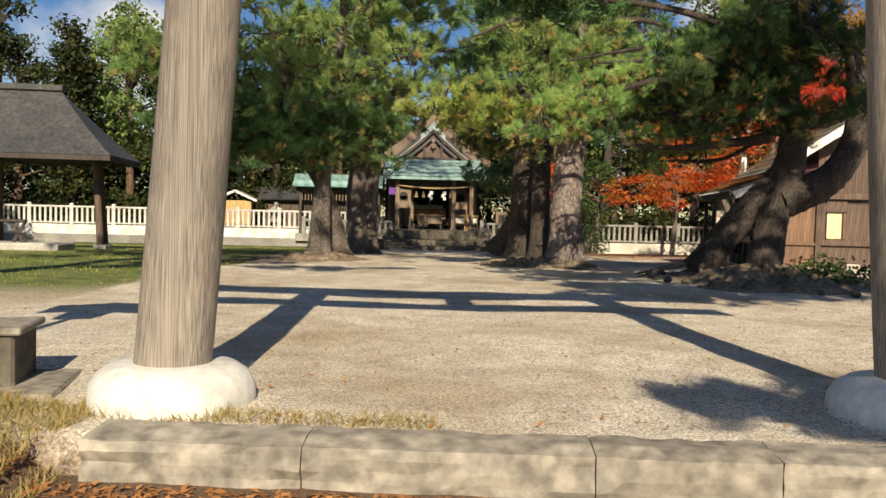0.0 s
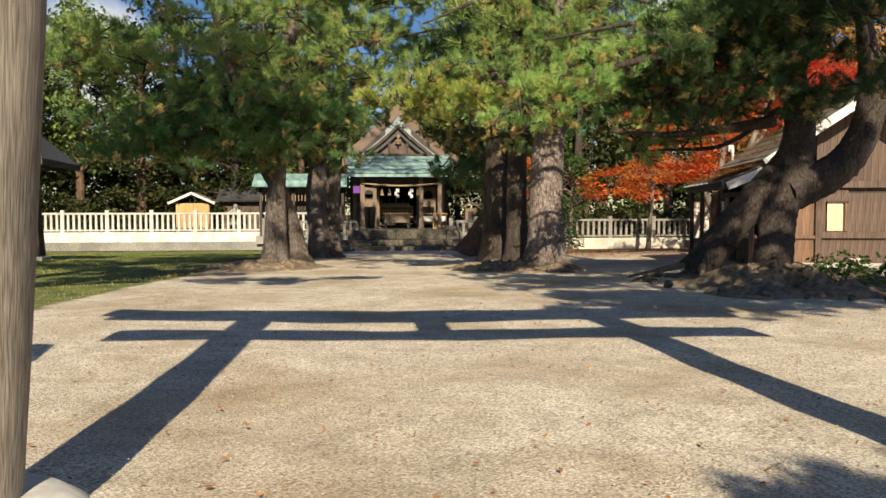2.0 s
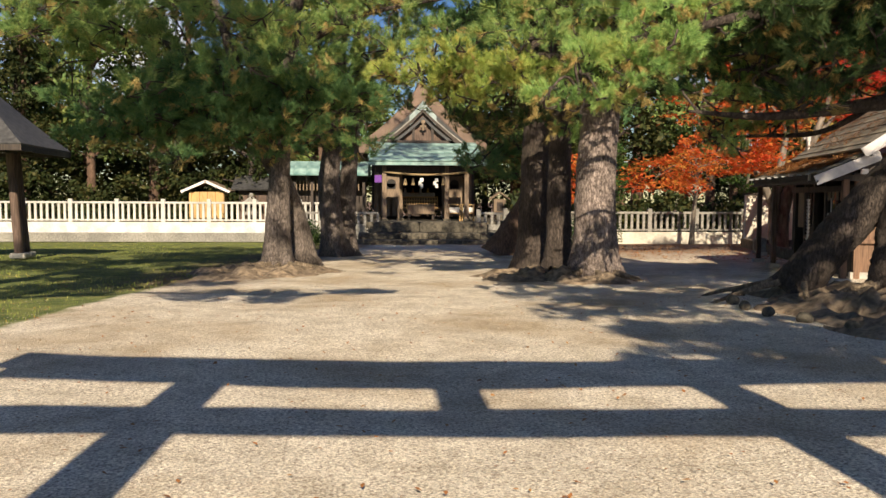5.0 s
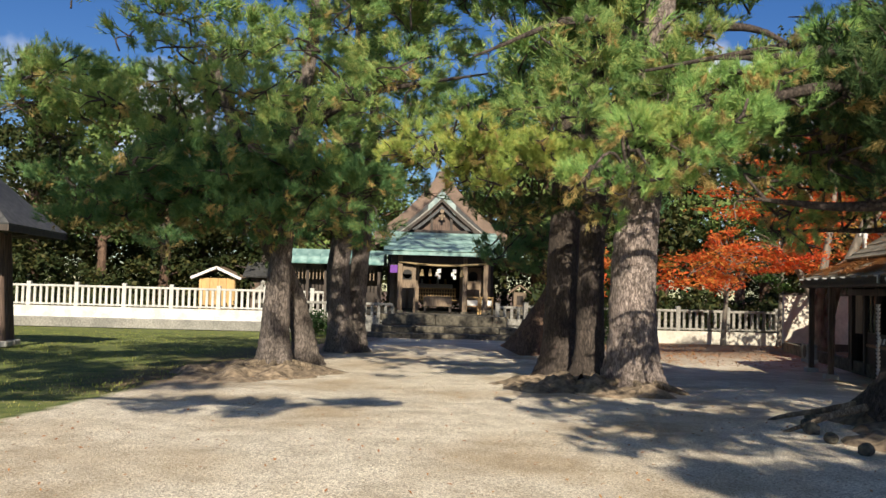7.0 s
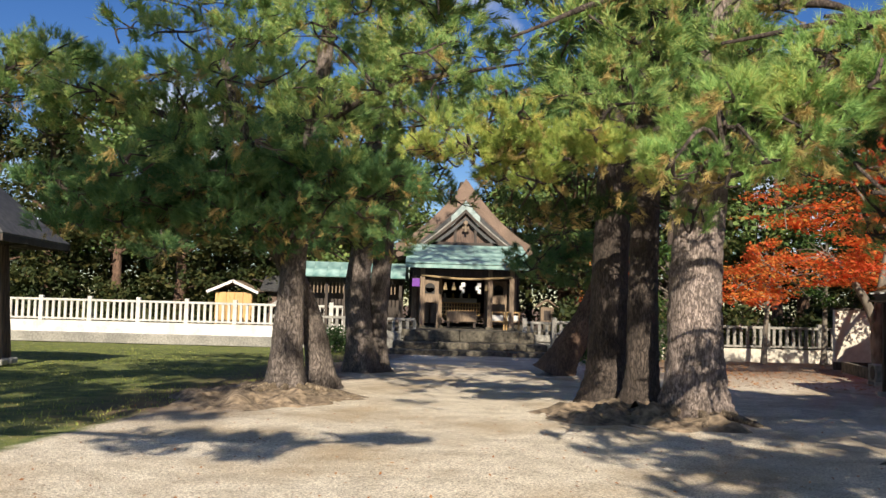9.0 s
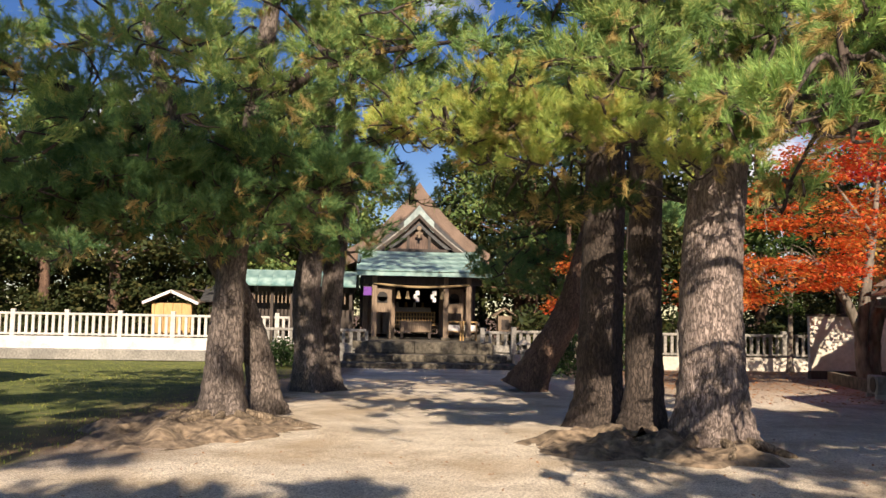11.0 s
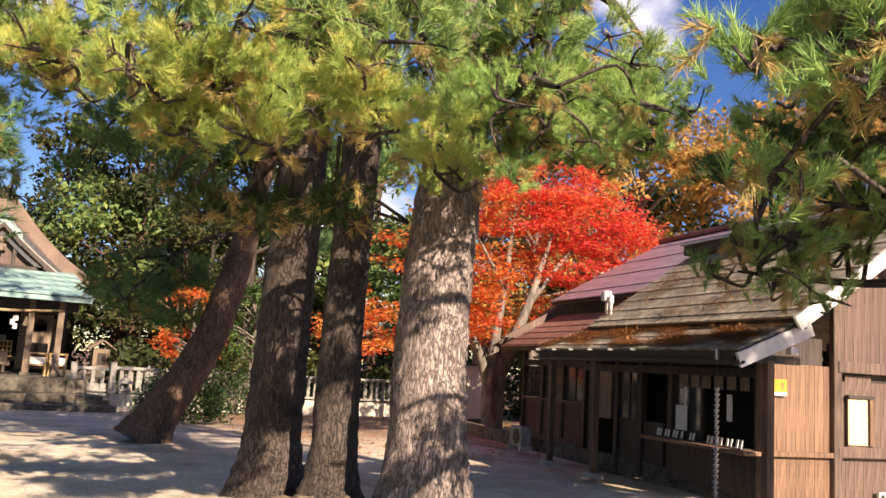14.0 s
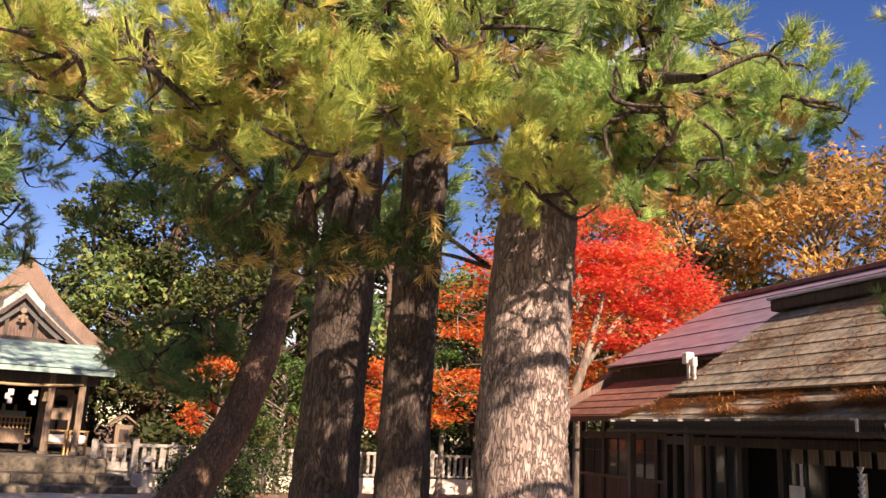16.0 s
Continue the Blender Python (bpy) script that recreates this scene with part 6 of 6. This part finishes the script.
v = (c[:, None, :] + s * np.einsum("nij,kj->nki", rm, octa) * rg.uniform(0.6, 1.3, (n, 6, 1))).reshape(-1, 3)
base = np.array([(0, 1, 4), (1, 2, 4), (2, 3, 4), (3, 0, 4), (1, 0, 5), (2, 1, 5), (3, 2, 5), (0, 3, 5)])
f = (np.arange(n)[:, None, None] * 6 + base[None]).reshape(-1, 3)
tagged(arrays("pebbles", v, f, leafy("court_pebbles", [(0.2, (0.2, 0.17, 0.13)), (0.5, (0.45, 0.39, 0.31)), (0.8, (0.6, 0.54, 0.45))], 3.0, 0.0)), "loose pale pebbles on the court", "pebbles", kind="stuff")


# needles lying on the office roofs
def roof_needles(a, b, up, n, seed, label):
    rng = np.random.default_rng(seed)
    a, b, up = np.array(a), np.array(b), np.array(up)
    s, t = rng.uniform(0, 1, (n, 1)), rng.uniform(0.02, 0.95, (n, 1))
    patch = np.sin(s * 17 + 2) * np.sin(t * 7 + s * 9) + rng.normal(0, 0.5, (n, 1))
    k = (patch > 0.15)[:, 0]
    p = (a + (b - a) * s + up * t)[k] + np.array([0, 0, 0.06])
    d = unit(rng.normal(0, 1, (len(p), 3)) * np.array([0.6, 1, 0.1]))
    w = unit(np.cross(d, np.array([0, 0, 1.0]))) * 0.006
    L = rng.uniform(0.05, 0.12, (len(p), 1))
    v = np.stack([p - d * L - w, p - d * L + w, p + d * L + np.array([0, 0, 0.02])], 1).reshape(-1, 3)
    ob = arrays("fallen_needles", v, np.arange(len(v)).reshape(-1, 3), M_LITTER)
    ob.matrix_world = HOUSE
    tagged(ob, label, "pine needles", kind="stuff")


roof_needles((-0.98, 5.3, 2.18), (-0.98, -0.68, 2.18), (1.05, 0, 0.44), 26000, 91, "orange pine needles lying on the lean-to roof")
roof_needles((-0.12, 4.7, 2.73), (-0.12, -0.1, 2.73), (2.35, 0, 1.573), 6000, 92, "scattered orange needles on the shingled roof")


# ---- things at the office ----
def in_house(u, v, z, rz=0.0):
    return HOUSE @ at(u, v, z, rz)


chain = empty("rain_chain", in_house(-1.04, -0.33, 0.0), label="rain chain of small white metal cups hanging from the gutter", category="rain chain")
cup = bmesh.new()
cone(cup, 0.02, 0.042, 0.05, Matrix(), 10)
cone(cup, 0.012, 0.012, 0.03, at(0, 0, -0.036), 6)
cup_me = mesh_from("cup", cup, M_METAL)
for k in range(22):
    shared("cup", cup_me, chain, at(0.004 * math.sin(k), 0, 1.62 - k * 0.072))
box_part("hook", (0.05, 0.05, 0.2), at(0, 0, 2.07), M_METAL, chain, bevel=0.008)
bm = bmesh.new()
cone(bm, 0.006, 0.006, 0.46, at(0, 0, 1.86), 6)
part("link", bm, M_DARKWOOD, chain)

sign = empty("wall_sign", in_house(0.28, -0.035, 1.72), label="small orange sign with a white strip on the board wall", category="sign")
box_part("panel", (0.22, 0.02, 0.2), at(0, 0, 0), M_ORANGE, sign)
box_part("strip", (0.22, 0.022, 0.05), at(0, -0.002, -0.11), M_WHITE, sign)
box_part("mark", (0.05, 0.024, 0.1), at(0.03, -0.003, 0.01), M_BRASS, sign)

rack = empty("charm_rack", in_house(-0.2, 1.2, 0.79), label="row of white charm slips standing on the counter", category="charm rack")
slip = box_mesh("slip", (0.012, 0.045, 0.12), M_WHITE)
for k in range(20):
    if k not in (8, 9, 12):
        shared("slip", slip, rack, at(0.02 * (k % 2), -1.0 + k * 0.11, 0.07) @ Matrix.Rotation(radians(12), 4, "Y"))
box_part("tray", (0.2, 2.25, 0.03), at(0.02, 0.05, 0.0), M_DARKWOOD, rack)
lan = box_mesh("paper_card", (0.01, 0.2, 0.2), M_SHRINEWOOD)
for k in range(6):
    e = tagged(new("hanging_card", lan), "brownish paper card hung under the lintel", "card", "cards under the lintel")
    e.matrix_world = in_house(-0.02, 0.35 + k * 0.3, 1.72)
for v, w, h, z, lab in ((1.95, 0.3, 0.4, 1.12, "white poster behind the glass"), (0.75, 0.12, 0.4, 1.35, "white notice hung in the opening"), (1.85, 0.05, 0.35, 1.5, "narrow white strip on the glass")):
    e = tagged(new("notice", box_mesh("notice", (0.012, w, h), M_WHITE)), lab, "notice")
    e.matrix_world = in_house(0.03, v, z)
ac = empty("air_conditioner", in_house(-0.35, 7.3, 0.0), label="white outdoor air-conditioner unit on the ground by the wall", category="air conditioner")
box_part("case", (0.26, 0.6, 0.42), at(0, 0, 0.29), M_FENCE_OLD, ac, bevel=0.02)
bm = bmesh.new()
cone(bm, 0.17, 0.17, 0.02, at(-0.132, -0.08, 0.3) @ Matrix.Rotation(radians(90), 4, "Y"), 20)
part("fan_grille", bm, M_DARKWOOD, ac)
for k in (-1, 1):
    box_part("foot", (0.3, 0.08, 0.1), at(0, 0.28 * k, 0.05), M_CONCRETE, ac)
vent = empty("roof_vent", in_house(0.2, 4.75, 2.78), label="white vent pipes with a square cowl above the roof", category="vent")
box_part("cowl", (0.16, 0.16, 0.2), at(0, 0, 0.52), M_WHITEPAINT, vent, bevel=0.015)
for s in (-1, 1):
    bm = bmesh.new()
    cone(bm, 0.028, 0.028, 0.55, at(0.05, 0.07 * s, 0.15), 10)
    part("pipe", bm, M_WHITEPAINT, vent)
bm = bmesh.new()
cone(bm, 0.05, 0.05, 0.16, at(0.02, -0.16, 0.45), 10)
cone(bm, 0.028, 0.028, 0.5, at(0.02, -0.16, 0.12), 10)
part("side_pipe", bm, M_WHITEPAINT, vent)

# plastered wall between the fence and the office
pw = empty("plaster_wall", at(14.6, 40.0, -0.55), label="cream plastered wall panel with a dark plank foot", category="wall", kind="structure")
box_part("panel", (3.2, 0.16, 1.95), at(0, 0, 1.25), M_PLASTER, pw)
box_part("foot_board", (3.2, 0.2, 0.3), at(0, 0, 0.14), M_DARKWOOD, pw)
box_part("cap", (3.3, 0.3, 0.08), at(0, 0, 2.26), M_DARKWOOD, pw)

# ---- by the gate: stone trough ----
tr = empty("stone_box", at(-5.75, 5.75, 0, 8), label="dark square stone box beside the gate", category="stone box")
box_part("body", (0.8, 0.55, 0.4), at(0, 0, 0.16), M_STEP, tr, bevel=0.02)
box_part("slab", (0.9, 0.62, 0.05), at(0, 0, 0.38), M_KERB, tr, bevel=0.012)
box_part("foot_slab", (1.2, 0.9, 0.08), at(0.1, -0.1, -0.02), M_KERB, tr, bevel=0.02)
bm = bmesh.new()
cone(bm, 0.05, 0.05, 2.3, at(-0.5, 0.05, 1.4), 10)
part("post", bm, M_DARKWOOD, tr)
box_part("roof_board", (0.7, 0.9, 0.06), at(-0.2, 0.05, 2.62) @ Matrix.Rotation(radians(14), 4, "Y"), M_PILLAR, tr, bevel=0.015)
box_part("roof_board", (0.6, 0.9, 0.06), at(-0.8, 0.05, 2.62) @ Matrix.Rotation(radians(-14), 4, "Y"), M_PILLAR, tr, bevel=0.015)
box_part("lamp_box", (0.4, 0.4, 0.5), at(-0.5, 0.05, 2.3), M_DARKWOOD, tr, bevel=0.01)

# ---- in the pavilion ----
be = empty("log_bench", at(-16.4, 29.6, gz(30), 10), label="rough dark timber bench on crossed legs", category="bench")
box_part("seat", (1.9, 0.3, 0.1), at(0, 0, 0.95), M_DARKWOOD, be, bevel=0.02)
for s in (-1, 1):
    for t in (-1, 1):
        box_part("leg", (0.1, 0.1, 1.1), at(0.7 * s, 0, 0.5) @ Matrix.Rotation(radians(28 * t), 4, "Y"), M_DARKWOOD, be)
slab = tagged(new("stone_slab", box_mesh("stone_slab", (2.6, 2.0, 0.3), M_CONCRETE, 0.06)), "pale rounded stone slab under the pavilion", "stone slab")
slab.matrix_world = at(-15.6, 30.2, gz(30.6) + 0.06, 4)

# ---- fittings of the hall ----
bm = bmesh.new()
for i in range(30):
    a, b = -2.4 + i * 0.16, -2.4 + (i + 1) * 0.16
    za, zb = 0.03 * a * a, 0.03 * b * b
    cone(bm, 0.06, 0.06, 0.17, at((a + b) / 2, 0, (za + zb) / 2) @ Matrix.Rotation(radians(90) - math.atan2(zb - za, b - a), 4, "Y"), 8)
rope = part("straw_rope", bm, M_ROPE)
rope.matrix_world = at(-0.05, 53.2, 2.8)
tagged(rope, "thick twisted straw rope hung across the porch", "straw rope")
for x, m in ((-0.75, M_ROPE), (-0.3, M_WHITE), (0.55, M_WHITE), (1.0, M_ROPE), (-1.2, M_ROPE)):
    e = empty("rope_tassel", at(x, 53.2, 2.62), label="white paper streamer hung from the rope" if m is M_WHITE else "straw tassel hung from the rope", category="streamer", group="streamers on the rope")
    bm = bmesh.new()
    if m is M_WHITE:
        for k in range(3):
            rot_box(bm, (0.2 - 0.02 * k, 0.02, 0.22), at(0.05 * (-1) ** k, 0.01 * k, -0.12 - 0.17 * k))
    else:
        cone(bm, 0.12, 0.05, 0.38, at(0, 0, -0.22), 10)
    part("body", bm, m, e)
box = empty("offertory_box", at(-0.25, 54.4, 0.2), label="slatted timber offertory box before the hall", category="offertory box")
box_part("case", (1.6, 0.8, 0.55), at(0, 0, 0.6), M_SHRINEWOOD, box, bevel=0.02)
for k in range(12):
    box_part("slat", (0.05, 0.8, 0.05), at(-0.72 + k * 0.13, 0, 0.9), M_SHRINEWOOD, box)
for s in (-1, 1):
    box_part("leg", (0.12, 0.7, 0.35), at(0.7 * s, 0, 0.18), M_DARKWOOD, box)
lat = empty("lattice_screen", at(-0.25, 56.2, 0.2), label="pale timber lattice screen below the altar", category="lattice screen")
for k in range(15):
    box_part("upright", (0.05, 0.04, 0.75), at(-1.1 + k * 0.157, 0, 1.0), M_NEWWOOD, lat)
for k in range(4):
    box_part("rail", (2.3, 0.05, 0.05), at(0, -0.01, 0.66 + 0.22 * k), M_NEWWOOD, lat)
altar = empty("altar_stand", at(-0.2, 60.5, 0.85), label="dark altar stand with white cloth and offerings", category="altar")
box_part("stand", (2.2, 0.7, 0.9), at(0, 0, 0.45), M_DARKWOOD, altar)
box_part("cloth", (2.3, 0.74, 0.3), at(0, 0, 0.82), M_WHITE, altar)
for k in range(4):
    bm = bmesh.new()
    cone(bm, 0.1, 0.07, 0.3, at(-0.8 + 0.5 * k, 0, 1.12), 10)
    part("vessel", bm, M_BRASS if k % 2 else M_WHITE, altar)
for x in (1.75, 2.55):
    t = empty("votive_table", at(x - 0.1, 53.6, 0.14), label="low timber table with pale plaques and white cloth", category="table", group="tables in the porch")
    box_part("top", (0.75, 0.5, 0.06), at(0, 0, 0.95), M_NEWWOOD, t)
    box_part("shelf", (0.75, 0.5, 0.04), at(0, 0, 0.45), M_NEWWOOD, t)
    for a in (-1, 1):
        for b in (-1, 1):
            box_part("leg", (0.06, 0.06, 0.95), at(0.33 * a, 0.2 * b, 0.48), M_NEWWOOD, t)
    box_part("plaques", (0.6, 0.1, 0.3), at(0, -0.05, 0.64), M_WHITE, t)
for x, y in ((-2.0, 53.5), (1.75, 54.6)):
    b = empty("notice_board", at(x, y, 0.14), label="upright timber notice board with an arched dark window", category="notice board", group="boards in the porch")
    box_part("panel", (0.95, 0.07, 1.25), at(0, 0, 2.0), M_SHRINEWOOD, b, bevel=0.01)
    bm = bmesh.new()
    cone(bm, 0.26, 0.26, 0.03, at(0, -0.04, 2.15) @ Matrix.Rotation(radians(90), 4, "X"), 18)
    rot_box(bm, (0.52, 0.03, 0.3), at(0, -0.04, 2.0))
    part("arch", bm, M_BLACK, b)
    for s in (-1, 1):
        box_part("leg", (0.08, 0.08, 2.0), at(0.42 * s, 0.02, 1.0), M_SHRINEWOOD, b)
pl = empty("purple_lantern", at(-2.75, 53.0, 2.55), label="purple cloth banner hung at the porch corner", category="banner")
box_part("cloth", (0.4, 0.06, 0.42), at(0, 0, 0), M_PURPLECLOTH, pl)
box_part("rod", (0.5, 0.04, 0.04), at(0, 0, 0.22), M_DARKWOOD, pl)


def lantern(x, y, h, label):
    e = empty("stone_lantern", at(x, y, gz(y)), label=label, category="stone lantern")
    k = h / 1.9
    box_part("base", (0.7 * k, 0.7 * k, 0.28 * k), at(0, 0, 0.14 * k), M_FENCE_OLD, e, bevel=0.04)
    bm = bmesh.new()
    cone(bm, 0.2 * k, 0.15 * k, 0.75 * k, at(0, 0, 0.65 * k), 12)
    part("shaft", bm, M_FENCE_OLD, e)
    box_part("platform", (0.55 * k, 0.55 * k, 0.14 * k), at(0, 0, 1.08 * k), M_FENCE_OLD, e, bevel=0.03)
    box_part("light_box", (0.36 * k, 0.36 * k, 0.34 * k), at(0, 0, 1.3 * k), M_FENCE_OLD, e, bevel=0.03)
    box_part("opening", (0.2 * k, 0.02, 0.2 * k), at(0, -0.18 * k, 1.3 * k), M_BLACK, e)
    bm = bmesh.new()
    cone(bm, 0.5 * k, 0.08 * k, 0.3 * k, at(0, 0, 1.6 * k), 6)
    part("cap", bm, M_FENCE_OLD, e)
    bm = bmesh.new()
    bmesh.ops.create_uvsphere(bm, u_segments=10, v_segments=6, radius=0.1 * k, matrix=at(0, 0, 1.82 * k))
    part("finial", bm, M_FENCE_OLD, e, smooth=True)


lantern(4.55, 49.9, 1.5, "squat grey stone lantern beside the steps")
lantern(-10.9, 59.6, 3.0, "tall dark stone lantern behind the pines")
lantern(-4.9, 50.2, 1.3, "small grey stone lantern in deep shade")
hk = empty("small_shrine", at(4.7, 56.5, -0.6), label="tiny timber wayside shrine with a pitched roof", category="small shrine")
box_part("post", (0.4, 0.4, 1.2), at(0, 0, 0.6), M_STEP, hk)
box_part("house", (0.75, 0.6, 0.85), at(0, 0, 1.6), M_SHRINEWOOD, hk)
for s in (-1, 1):
    box_part("roof_slope", (0.78, 0.9, 0.07), at(0.31 * s, 0, 2.22) @ Matrix.Rotation(radians(35) * s, 4, "Y"), M_SHRINEWOOD, hk)
box_part("door", (0.4, 0.03, 0.55), at(0, -0.31, 1.55), M_DARKWOOD, hk)

# ---- low corridor west of the hall, and a small building beyond the fence ----
co = empty("west_corridor", at(-6.3, 57.2, -1.1), label="dark timber corridor with a green copper roof", category="corridor building")
w = box_mesh("roof_sheet", (0.74, 1.9, 0.06), M_COPPER)
for k in range(8):
    shared("roof_sheet", w, co, at(-2.7 + k * 0.75, -0.3, 4.35) @ Matrix.Rotation(radians(27), 4, "X"))
box_part("rear_slope", (6.1, 1.9, 0.06), at(0, 1.35, 4.35) @ Matrix.Rotation(radians(-27), 4, "X"), M_COPPER, co)
box_part("wall", (5.6, 0.2, 2.4), at(0, 1.0, 2.7), M_DARKWOOD, co)
for k in range(6):
    box_part("column", (0.16, 0.16, 3.7), at(-2.6 + k * 1.05, -0.4, 2.05), M_DARKWOOD, co)
box_part("beam", (5.8, 0.16, 0.3), at(0, -0.4, 3.75), M_DARKWOOD, co)
for k in range(24):
    box_part("slat", (0.06, 0.05, 0.6), at(-2.5 + k * 0.21, -0.3, 3.3), M_SHRINEWOOD, co)
box_part("floor", (5.8, 1.6, 0.5), at(0, 0.2, 0.5), M_FENCE_OLD, co)
hut = empty("festival_shed", at(-13.7, 60.4, -1.2), label="small fresh-timber shed with a pale roof edge", category="shed")
box_part("wall", (2.2, 1.8, 3.0), at(0, 0, 1.5), M_NEWWOOD, hut)
for k in range(5):
    box_part("post", (0.14, 0.1, 3.0), at(-1.0 + k * 0.5, -0.95, 1.5), M_NEWWOOD, hut)
for s in (-1, 1):
    box_part("roof_slope", (1.7, 2.6, 0.1), at(0.75 * s, 0, 3.35) @ Matrix.Rotation(radians(24) * s, 4, "Y"), M_SHRINEWOOD, hut)
    box_part("bargeboard", (1.7, 0.06, 0.16), at(0.75 * s, -1.32, 3.33) @ Matrix.Rotation(radians(24) * s, 4, "Y"), M_WHITEPAINT, hut)
ds = empty("dark_shed", at(-10.0, 61.5, -1.2), label="dark timber storehouse with a low grey roof", category="storehouse")
box_part("wall", (3.6, 2.4, 3.2), at(0, 0, 1.6), M_DARKWOOD, ds)
for s in (-1, 1):
    box_part("roof_slope", (4.4, 2.0, 0.12), at(0, 0.85 * s, 3.6) @ Matrix.Rotation(radians(-26) * s, 4, "X"), M_PAVROOF, ds)
for k in range(6):
    box_part("plank", (0.5, 0.05, 2.6), at(-1.5 + 0.6 * k, -1.23, 1.5), M_TIMBER, ds)
